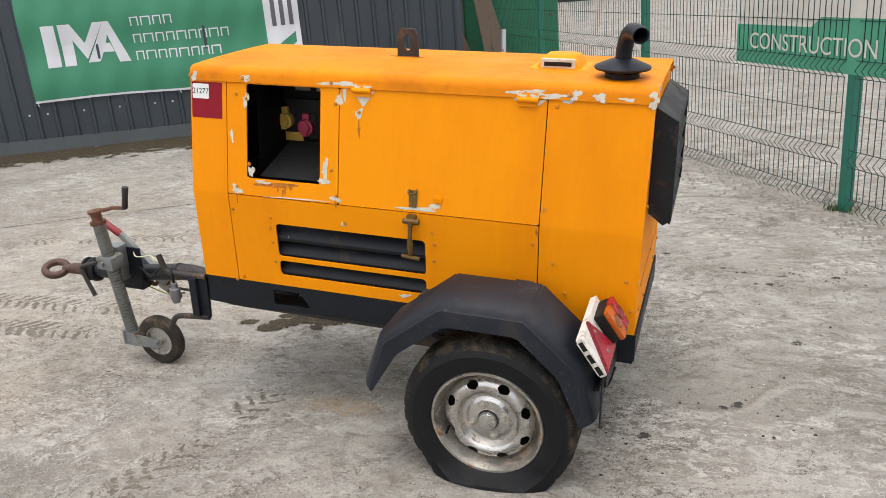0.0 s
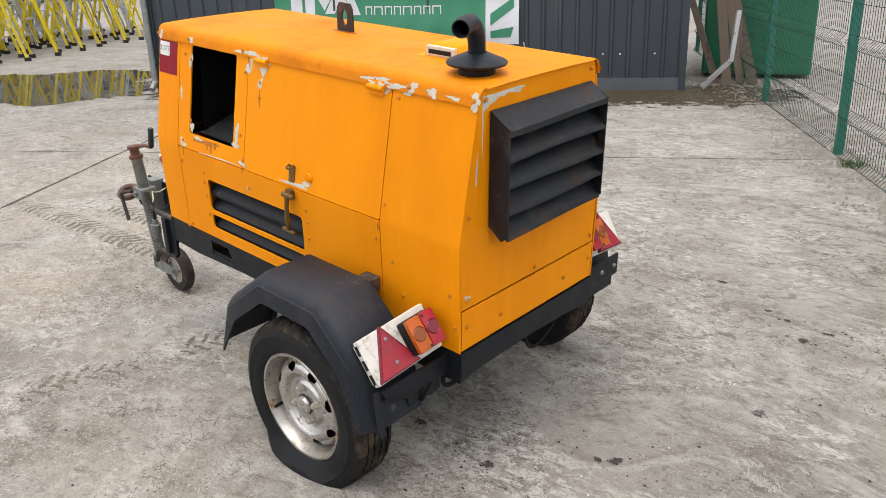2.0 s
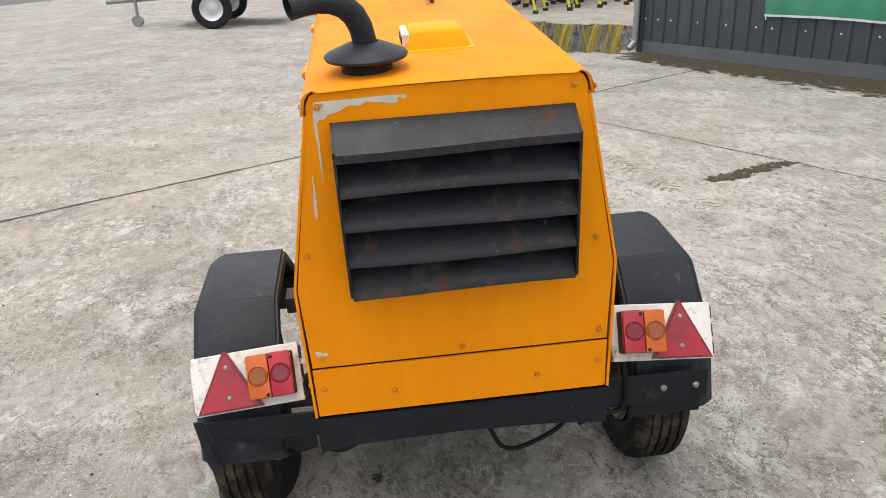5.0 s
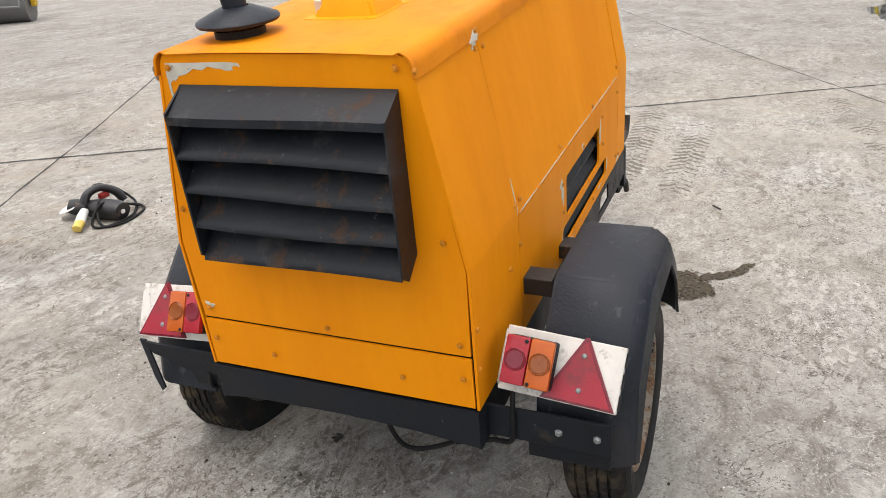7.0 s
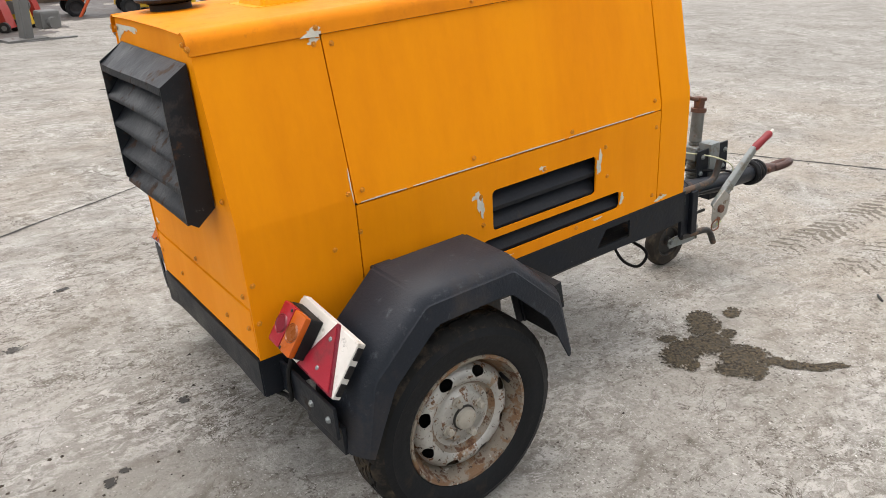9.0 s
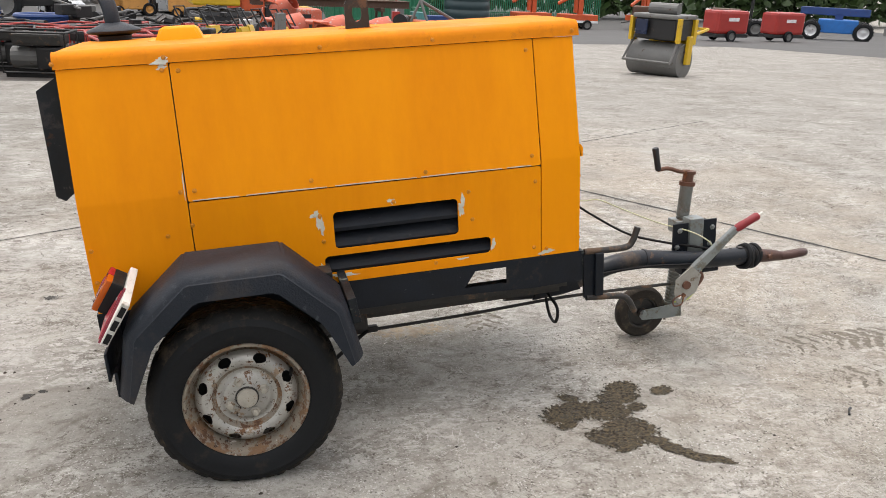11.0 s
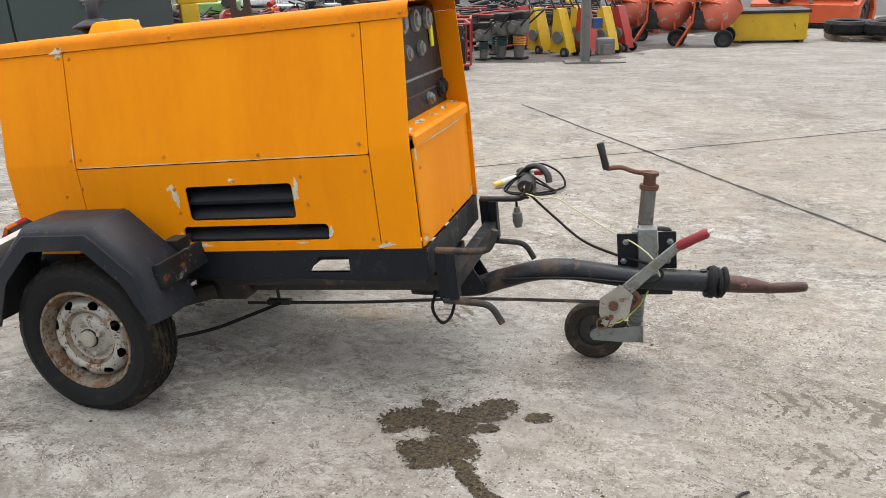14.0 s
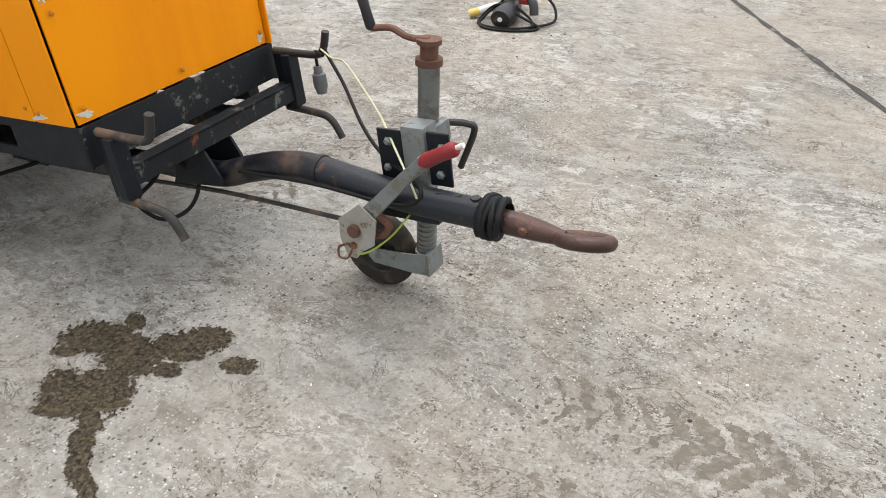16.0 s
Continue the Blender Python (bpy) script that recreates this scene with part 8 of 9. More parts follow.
DARKS = [P_BLACK] * 5 + [DARKSTEEL, P_RUST, P_GREY]
for k, (x, y, sp, hi, ms, n) in enumerate(((4.4, -9.5, 0.9, 0.9, [P_RED, P_BLACK, P_RUST, P_GREY], 30), (3.4, -12.6, 1.0, 0.9, DARKS, 28), (2.2, -13.2, 1.0, 0.9, DARKS, 28), (0.9, -13.8, 1.0, 0.8, DARKS, 28), (-0.4, -14.5, 1.0, 0.8, DARKS + [P_YELLOW], 28), (5.3, -12.4, 1.0, 0.9, [P_RED, P_RUST, P_BLACK, P_ORANGE], 30), (6.4, -11.0, 1.0, 1.0, [P_RED, P_BLACK, P_ALU], 30), (7.0, -13.2, 1.1, 0.9, DARKS, 26), (4.2, -14.6, 1.1, 0.8, DARKS + [P_RED], 26), (-1.2, -12.4, 0.8, 0.6, DARKS + [P_PINK], 22), (-2.7, -12.8, 0.8, 0.6, [P_PINK, P_BLACK, P_GREY], 22), (1.6, -12.0, 1.1, 1.1, DARKS, 30), (2.9, -12.1, 1.0, 1.0, DARKS + [P_RED], 30), (0.2, -11.9, 1.0, 1.0, DARKS, 28), (4.0, -13.0, 1.1, 1.1, DARKS, 30), (-1.3, -13.4, 1.0, 0.9, DARKS + [P_ALU], 28), (5.9, -10.0, 1.0, 1.1, [P_RED, P_BLACK, P_BLACK, P_RUST, P_GREY], 34), (7.4, -11.6, 1.2, 1.1, DARKS + [P_RED], 32), (5.0, -13.6, 1.1, 1.0, DARKS, 28), (3.3, -14.0, 1.1, 1.0, DARKS + [P_YELLOW], 28), (1.5, -14.6, 1.2, 1.0, DARKS, 28), (-0.8, -15.2, 1.1, 1.0, DARKS, 26))):
    scrap(at(x, y, 37 * k), k + 3, ms, n, sp, hi, "heap of red and dark farm machine parts" if P_RED in ms else "heap of dark engine parts and bars")

ab = thing("aluminium_stack", "stack of aluminium scaffold boards", "boards", at(5.6, -15.4, 8))
for k in range(7):
    bits(ab, "board", P_ALU, ("b", -1.3 + 0.05 * k, 1.2 + 0.04 * k, -0.35, 0.35, 0.1 + 0.075 * k, 0.16 + 0.075 * k, 0.006))
bits(ab, "bearer", P_WOOD, ("b", -1.0, -0.9, -0.35, 0.35, 0, 0.1), ("b", 0.9, 1.0, -0.35, 0.35, 0, 0.1))

bs = thing("blue_mast_lift", "blue steel mast lift with a work cage", "lift", at(4.05, -14.0, 5))
for x in (-0.22, 0.22):
    bits(bs, "mast", P_BLUE, ("b", x - 0.07, x + 0.07, -0.1, 0.1, 0.1, 2.6, 0.008))
bits(bs, "base", P_BLUE, ("b", -0.6, 0.6, -0.5, 0.5, 0.08, 0.2, 0.01))
for y in (-0.35, 0.35):
    bits(bs, "cage_side", P_BLUE, *[("t", [(-1.1, y, z), (-0.3, y, z)], 0.022, 6) for z in (0.6, 1.0, 1.4)], *[("t", [(x, y, 0.35), (x, y, 1.4)], 0.022, 6) for x in (-1.1, -0.7, -0.3)])
bits(bs, "cage_floor", P_GREY, ("b", -1.1, -0.3, -0.35, 0.35, 0.30, 0.36))
for x in (-0.5, 0.5):
    bits(bs, "castor", P_BLACK, ("c", (x, -0.45, 0.07), (x, -0.38, 0.07), 0.07), ("c", (x, 0.38, 0.07), (x, 0.45, 0.07), 0.07))
hc = thing("blue_hose_coil", "coil of blue layflat hose on a red frame", "hose", at(2.15, -12.2, 20))
bm = bmesh.new()
for k in range(5):
    tube(bm, [((0.42 + 0.01 * k) * math.cos(t), (0.34 + 0.012 * k) * math.sin(t), 0.50 + 0.05 * k) for t in (2 * math.pi * j / 20 for j in range(20))], 0.05, 8, True)
part("hose", bm, P_BLUE, hc, smooth=True)
bits(hc, "stand", P_RED, ("t", [(-0.5, -0.3, 0), (-0.5, -0.3, 0.45), (0.5, -0.3, 0.45), (0.5, -0.3, 0)], 0.02), ("t", [(-0.5, 0.3, 0), (-0.5, 0.3, 0.45), (0.5, 0.3, 0.45), (0.5, 0.3, 0)], 0.02))

gm = thing("green_loader_frame", "light green machine frame with a lifting arm", "machine", at(7.6, -13.6, 10))
bits(gm, "arm", P_GREEN, ("t", [(0.3, 0, 1.9), (-0.4, 0, 0.75)], 0.09, 8), ("t", [(0.3, 0.5, 1.9), (0.9, 0.5, 0.7)], 0.07, 8))
bits(gm, "body", P_GREEN, ("b", -1.0, 0.5, -0.4, 0.6, 0.55, 0.8, 0.03))
bits(gm, "leg", P_BLACK, ("b", -0.9, -0.7, -0.3, 0.5, 0, 0.56))
bits(gm, "leg", P_BLACK, ("b", 0.2, 0.4, -0.3, 0.5, 0, 0.56))


# ---- vehicles ----
def car(m, name, label, pm, L=4.4, W=1.75, H=1.45, suv=False, van=False):
    root = thing(name, label, "van" if van else "car", m, "parked vehicles")
    gr = 0.28 if suv else 0.2
    hb = H * (0.58 if not van else 0.5)
    r = 0.37 if suv else 0.31
    pr = [(-L / 2, gr + 0.15), (-L / 2 + 0.02, hb * 0.85), (-L / 2 + 0.1, hb * 0.93), (-L / 2 + (0.55 if van else 1.0), hb + 0.04), (L / 2 - 0.12, hb + 0.03), (L / 2, hb * 0.9), (L / 2, gr + 0.1), (L / 2 - 0.2, gr), (-L / 2 + 0.2, gr)]
    bm = bmesh.new()
    rows = [[bm.verts.new((x, y, z)) for x, z in pr] for y in (-W / 2, W / 2)]
    bm.faces.new(rows[0])
    bm.faces.new(rows[1][::-1])
    for i in range(len(pr)):
        bm.faces.new((rows[0][i - 1], rows[0][i], rows[1][i], rows[1][i - 1]))
    bmesh.ops.bevel(bm, geom=bm.edges[:], offset=0.05, segments=2, affect="EDGES")
    part("body", bm, pm, root, smooth=True)
    x0, x1 = -L / 2 + (0.5 if van else 0.95), L / 2 - (0.05 if suv or van else 0.5)
    top = [(x0 + (0.65 if not van else 0.6), H), (x1 - (0.15 if suv or van else 0.45), H - 0.02)]
    bm = bmesh.new()
    q = []
    for (x, z, w) in ((x0, hb, W / 2 - 0.05), (x1, hb, W / 2 - 0.05), (top[1][0], top[1][1], W / 2 - 0.2), (top[0][0], top[0][1], W / 2 - 0.2)):
        q.append((bm.verts.new((x, -w, z)), bm.verts.new((x, w, z))))
    for i in range(4):
        a, b = q[i - 1], q[i]
        bm.faces.new((a[0], b[0], b[1], a[1]))
    bm.faces.new([a[0] for a in q])
    bm.faces.new([a[1] for a in q[::-1]])
    cabin = part("cabin", bm, DARKGLASS if not van else pm, root)
    bits(root, "roof", pm, ("b", top[0][0] - 0.02, top[1][0] + 0.05, -W / 2 + 0.18, W / 2 - 0.18, H - 0.03, H + 0.02, 0.015))
    for s in (-1, 1):
        xm = (x0 + x1) / 2
        bits(root, "pillar", pm, ("t", [(x0 + 0.03, s * (W / 2 - 0.06), hb), (top[0][0], s * (W / 2 - 0.2), H - 0.01)], 0.03, 6))
        bits(root, "pillar", pm, ("t", [(xm, s * (W / 2 - 0.05), hb), (xm + 0.03, s * (W / 2 - 0.2), H - 0.01)], 0.03, 6))
        bits(root, "pillar", pm, ("t", [(x1 - 0.03, s * (W / 2 - 0.06), hb), (top[1][0], s * (W / 2 - 0.2), H - 0.02)], 0.03, 6))
        bits(root, "headlamp", P_LIGHT, ("b", -L / 2 - 0.015, -L / 2 + 0.1, s * W * 0.37 - 0.16, s * W * 0.37 + 0.16, hb * 0.66, hb * 0.84, 0.02))
        bits(root, "mirror", pm, ("b", x0 + 0.25, x0 + 0.35, s * (W / 2 + 0.02) - 0.08, s * (W / 2 + 0.02) + 0.08, hb + 0.02, hb + 0.17, 0.02))
        for x in (-L * 0.31, L * 0.31):
            road_wheel(root, (x, s * (W / 2 - 0.1), r), r, 0.21, P_ALU)
    if van:
        bits(root, "windscreen", DARKGLASS, ("t", [(x0 + 0.05, 0, hb + 0.05), (x0 + 0.5, 0, H - 0.1)], 0.5, 4))
    bits(root, "grille", P_BLACK, ("b", -L / 2 - 0.012, -L / 2 + 0.05, -W * 0.24, W * 0.24, hb * 0.62, hb * 0.80, 0.01))
    bits(root, "bumper", P_BLACK if suv else pm, ("b", -L / 2 - 0.06, -L / 2 + 0.15, -W / 2 + 0.02, W / 2 - 0.02, gr + 0.06, hb * 0.52, 0.04))
    bits(root, "blank_plate", LABEL, ("b", -L / 2 - 0.075, -L / 2 - 0.058, -0.25, 0.25, gr + 0.16, gr + 0.26, 0.002))
    if suv:
        bits(root, "bull_bar", P_ALU, ("t", [(-L / 2 - 0.12, -0.5, gr + 0.1), (-L / 2 - 0.14, -0.5, hb * 0.85), (-L / 2 - 0.14, 0.5, hb * 0.85), (-L / 2 - 0.12, 0.5, gr + 0.1)], 0.03))
    return root


car(at(7.45, -20.8, -58), "dark_suv", "black four-wheel-drive car with a bull bar", CAR_BLACK, 4.6, 1.85, 1.8, True)
car(at(6.3, -22.0, -58), "dark_suv", "black four-wheel-drive car parked in a row", CAR_BLACK, 4.6, 1.85, 1.8, True)
car(at(9.3, -21.6, -55), "white_van", "white small van parked in a row", P_WHITE, 4.3, 1.75, 1.8, False, True)
car(at(11.2, -22.6, -55), "white_van", "white panel van parked in a row", P_WHITE, 4.8, 1.9, 2.0, False, True)
car(at(3.2, -22.6, -70), "silver_car", "pale silver car parked facing the yard", CAR_SILVER, 4.2, 1.7, 1.4)
car(at(0.2, -25.0, -60), "silver_car", "silver estate car behind the forklifts", CAR_SILVER, 4.3, 1.7, 1.45)

tra = thing("red_tractor", "red farm tractor with large ribbed rear tyres", "tractor", at(3.9, -20.0, 20))
bits(tra, "bonnet", P_RED, ("b", -2.2, -0.4, -0.32, 0.32, 0.95, 1.55, 0.06))
bits(tra, "grille", P_BLACK, ("b", -2.23, -2.18, -0.26, 0.26, 1.0, 1.5, 0.01))
bits(tra, "cab", DARKGLASS, ("b", -0.35, 0.95, -0.65, 0.65, 1.2, 2.5, 0.06))
bits(tra, "cab_roof", P_RED, ("b", -0.45, 1.05, -0.75, 0.75, 2.5, 2.62, 0.04))
bits(tra, "fender", P_RED, ("b", 0.0, 1.1, -0.95, -0.65, 1.3, 1.5, 0.05), ("b", 0.0, 1.1, 0.65, 0.95, 1.3, 1.5, 0.05))
bits(tra, "chassis", P_BLACK, ("b", -2.0, 0.9, -0.25, 0.25, 0.6, 1.0, 0.03))
for s in (-1, 1):
    road_wheel(tra, (0.6, s * 0.85, 0.75), 0.75, 0.42, P_GREY, True)
    road_wheel(tra, (-1.7, s * 0.75, 0.45), 0.45, 0.28, P_GREY, True)


def forklift(m, pm):
    root = thing("forklift", "tan yellow forklift truck with a dark mast", "forklift", m, "forklift trucks")
    bits(root, "body", pm, ("b", -0.4, 1.5, -0.6, 0.6, 0.35, 1.15, 0.07))
    bits(root, "counterweight", pm, ("b", 0.9, 1.7, -0.6, 0.6, 0.3, 1.3, 0.1))
    for x in (-0.35, 0.9):
        bits(root, "cab_post", P_BLACK, ("b", x - 0.04, x + 0.04, -0.55, -0.47, 1.1, 2.2))
        bits(root, "cab_post", P_BLACK, ("b", x - 0.04, x + 0.04, 0.47, 0.55, 1.1, 2.2))
    bits(root, "cab_roof", P_BLACK, ("b", -0.4, 1.0, -0.6, 0.6, 2.18, 2.26))
    for y in (-0.3, 0.3):
        bits(root, "mast_rail", P_BLACK, ("b", -0.85, -0.68, y - 0.06, y + 0.06, 0.1, 2.6, 0.006))
    bits(root, "carriage", P_BLACK, ("b", -0.92, -0.85, -0.5, 0.5, 0.2, 0.7))
    for s in (-1, 1):
        road_wheel(root, (-0.4, s * 0.55, 0.36), 0.36, 0.25, pm)
        road_wheel(root, (1.2, s * 0.52, 0.28), 0.28, 0.2, pm)
    return root


fk = forklift(at(1.2, -23.6, 20), P_TAN)
copy_thing(fk, at(-0.6, -23.0, -15))
fk2 = forklift(at(-2.3, -24.5, 10), P_ORANGE)

# beams on trestles, bowser, bins and containers
bt = thing("steel_beams", "rusty steel beams lying across trestles", "beams", at(-3.4, -17.0, 4))
for k in range(3):
    y = -0.35 + 0.32 * k
    bits(bt, "beam", P_RUST, ("b", -2.8, 2.6, y - 0.1, y + 0.1, 1.0, 1.02, 0.0), ("b", -2.8, 2.6, y - 0.1, y + 0.1, 1.22, 1.24, 0.0), ("b", -2.8, 2.6, y - 0.01, y + 0.01, 1.02, 1.22, 0.0))
for x in (-1.8, 1.5):
    bits(bt, "trestle", P_RUST, ("b", x - 0.06, x + 0.06, -0.5, 0.55, 0.88, 1.0), ("t", [(x, -0.6, 0), (x, -0.35, 0.9)], 0.05, 4), ("t", [(x, 0.65, 0), (x, 0.4, 0.9)], 0.05, 4))
bd = thing("blue_barrel", "blue plastic barrel on the beams", "barrel", at(-5.6, -17.0, 20))
bits(bd, "barrel", P_TEAL, ("c", (0, 0, 0.0), (0, 0, 0.9), 0.28, None, 20))
bw = thing("red_bowser", "faded red fuel bowser tank", "tank", at(-2.2, -14.6, 6))
bits(bw, "tank", P_PINK, ("b", -0.8, 0.7, -0.4, 0.4, 0.45, 0.95, 0.06))
bits(bw, "skid", P_RUST, ("b", -0.8, 0.7, -0.35, -0.25, 0, 0.45), ("b", -0.8, 0.7, 0.25, 0.35, 0, 0.45))
bits(bw, "lettering_bar", P_BLACK, ("b", -0.5, -0.2, 0.395, 0.405, 0.72, 0.82, 0))
bits(bw, "lettering_bar", P_BLACK, ("b", 0.05, 0.25, 0.395, 0.405, 0.72, 0.82, 0))
ex_ = thing("yellow_excavator_arm", "yellow excavator boom behind the beams", "excavator", at(-1.6, -20.0, 8))
bits(ex_, "boom", P_YELLOW, ("t", [(-2.6, 0, 0.9), (-1.2, 0, 1.7), (0.6, 0, 1.5)], 0.22, 4))
bits(ex_, "body", P_YELLOW, ("b", 0.2, 2.2, -1.0, 1.0, 0.9, 1.9, 0.08))
bits(ex_, "track", P_BLACK, ("b", -0.3, 2.4, -1.2, -0.75, 0.0, 0.7, 0.2), ("b", -0.3, 2.4, 0.75, 1.2, 0.0, 0.7, 0.2))
bits(ex_, "bucket", P_YELLOW, ("b", -3.1, -2.4, -0.5, 0.5, 0.1, 0.9, 0.1))


def container(m, pm, name, label, L=6.0):
    root = thing(name, label, "container", m)
    bm = bmesh.new()
    n = int(L / 0.28)
    for s in (-1, 1):
        pts = []
        for k in range(n):
            x = -L / 2 + k * L / n
            pts += [(x, 0.0), (x + 0.08, 0.035), (x + 0.2, 0.035), (x + 0.26, 0.0)]
        lo = [bm.verts.new((x, s * (1.2 - d), 0.12)) for x, d in pts]
        hi = [bm.verts.new((x, s * (1.2 - d), 2.5)) for x, d in pts]
        for i in range(len(pts) - 1):
            bm.faces.new((lo[i], lo[i + 1], hi[i + 1], hi[i]))
    part("side_wall", bm, pm, root)
    bits(root, "frame", pm, ("b", -L / 2, L / 2, -1.22, 1.22, 0, 0.14), ("b", -L / 2, L / 2, -1.22, 1.22, 2.48, 2.6))
    bits(root, "end_wall", pm, ("b", -L / 2, -L / 2 + 0.06, -1.18, 1.18, 0.1, 2.5))
    bits(root, "end_wall", pm, ("b", L / 2 - 0.06, L / 2, -1.18, 1.18, 0.1, 2.5))
    return root


container(at(-6.2, -24.6, 6), P_DKGREEN, "green_container", "dark green shipping container")
tk = thing("water_tank", "dark ribbed plastic water tank", "tank", at(-8.75, -22.6) @ Matrix.Scale(1.35, 4))
bm = bmesh.new()
pr = [(1.0, 0.0)]
for k in range(6):
    z = 0.36 * k
    pr += [(1.0, z + 0.04), (1.03, z + 0.08), (1.03, z + 0.30), (1.0, z + 0.34)]
lathe(bm, pr + [(0.9, 2.3), (0.0, 2.5)], 40)
part("shell", bm, P_TANK, tk, smooth=True)
bits(tk, "outlet", P_BLACK, ("b", -0.12, 0.12, 0.95, 1.08, 0.1, 0.26, 0.02))
for x, y, pm, lab in ((-6.9, -21.6, P_DKGREEN, "dark green plastic wheeled bin"), (-6.2, -21.4, P_GREY, "grey plastic wheeled bin")):
    b_ = thing("wheeled_bin", lab, "bin", at(x, y, 10))
    bits(b_, "body", pm, ("b", -0.28, 0.28, -0.3, 0.3, 0.1, 0.95, 0.04))
    bits(b_, "lid", pm, ("b", -0.31, 0.31, -0.34, 0.32, 0.95, 1.03, 0.03))
    bits(b_, "wheel", P_BLACK, ("c", (-0.3, -0.28, 0.1), (-0.22, -0.28, 0.1), 0.1), ("c", (0.22, -0.28, 0.1), (0.3, -0.28, 0.1), 0.1))
sk = thing("blue_skip", "small blue tipping skip", "skip", at(-7.6, -22.0, 10))
bits(sk, "body", P_BLUE, ("b", -0.7, 0.6, -0.4, 0.4, 0.15, 0.6, 0.03))
bits(sk, "frame", P_BLUE, ("b", -0.7, 0.6, -0.4, -0.33, 0, 0.15), ("b", -0.7, 0.6, 0.33, 0.4, 0, 0.15))
pole = thing("warning_pole", "red and white post with a red box", "post", at(-5.5, -18.8))
for k in range(6):
    bits(pole, "band", P_RED if k % 2 else P_WHITE, ("c", (0, 0, 0.35 * k), (0, 0, 0.35 * (k + 1)), 0.05))
bits(pole, "box", P_RED, ("b", -0.16, 0.16, -0.12, 0.12, 0.5, 0.85, 0.02))


def lift_trailer(m, pm):
    root = thing("trailer_lift", "orange-red trailer-mounted access lift", "lift", m, "trailer lifts")
    bits(root, "bed", pm, ("b", -1.2, 1.2, -0.5, 0.5, 0.55, 0.9, 0.03))
    bits(root, "mast", pm, ("b", -0.3, 0.0, -0.15, 0.15, 0.9, 2.4, 0.02), ("b", 0.05, 0.25, -0.12, 0.12, 1.0, 2.2, 0.02))
    bits(root, "arm", pm, ("t", [(-0.15, 0, 2.3), (1.3, 0, 1.5)], 0.1, 6))
    bits(root, "drawbar", P_GREY, ("t", [(1.2, 0, 0.55), (2.0, 0, 0.45)], 0.05))
    bits(root, "skirt", P_WHITE, ("b", -1.2, 1.2, 0.5, 0.53, 0.42, 0.56))
    for y in (-0.55, 0.55):
        road_wheel(root, (-0.5, y, 0.3), 0.3, 0.2, P_GREY)
    return root


lt = lift_trailer(at(-11.1, -23.0, 5), P_ORANGE)
copy_thing(lt, at(-12.6, -22.6, -6))
copy_thing(lt, at(-15.6, -23.6, 20))
for x, y in ((-15.6, -18.9), (-18.0, -19.4)):
    e_ = thing("site_generator", "red canopied site generator", "generator", at(x, y, 10), "site generators")
    bits(e_, "canopy", P_RED, ("b", -0.9, 0.9, -0.5, 0.5, 0.35, 1.35, 0.12))
    bits(e_, "skid", P_BLACK, ("b", -0.95, 0.95, -0.5, 0.5, 0.2, 0.35))
    bits(e_, "badge", P_WHITE, ("b", -0.3, 0.3, 0.495, 0.51, 0.9, 1.05, 0.0))
    for y2 in (-0.55, 0.55):
        road_wheel(e_, (0.1, y2, 0.26), 0.26, 0.16, P_GREY)

# dark blue four-by-four
lr = thing("blue_four_by_four", "dark blue pick-up four-by-four with pale side stripes", "car", Matrix.Translation((-21.6, -15.3, ground_z(-15.3))) @ pose(0, 0, 0, 0, -2.5, 112) @ Matrix.Scale(1.4, 4))
bits(lr, "body", P_NAVY, ("b", -2.0, 1.9, -0.85, 0.85, 0.55, 1.15, 0.05))
bits(lr, "sill", P_BLACK, ("b", -0.7, 0.7, -0.82, 0.82, 0.42, 0.56, 0.01))
bits(lr, "cabin", DARKGLASS, ("b", -1.1, 1.7, -0.78, 0.78, 1.15, 1.85, 0.06))
bits(lr, "roof", P_NAVY, ("b", -1.2, 1.8, -0.8, 0.8, 1.85, 1.95, 0.04))
bits(lr, "bumper", P_GREY, ("b", -2.1, -1.98, -0.85, 0.85, 0.5, 0.66, 0.01))
bits(lr, "bumper", P_GREY, ("b", 1.9, 2.0, -0.85, 0.85, 0.5, 0.62, 0.01))
for s in (-1, 1):
    bits(lr, "stripe", P_WHITE, ("b", -1.2, 1.0, s * 0.855 - 0.004, s * 0.855 + 0.004, 1.02, 1.05, 0.0), ("b", -1.5, -1.1, s * 0.855 - 0.004, s * 0.855 + 0.004, 0.85, 1.05, 0.0))
    bits(lr, "wheel_arch", P_BLACK, ("b", -1.75, -0.85, s * 0.86 - 0.03, s * 0.86 + 0.03, 0.62, 0.86, 0.02))
    bits(lr, "wheel_arch", P_BLACK, ("b", 0.85, 1.7, s * 0.86 - 0.03, s * 0.86 + 0.03, 0.62, 0.86, 0.02))
    for x in (-1.28, 1.1):
        road_wheel(lr, (x, s * 0.74, 0.37), 0.37, 0.22, P_ALU)

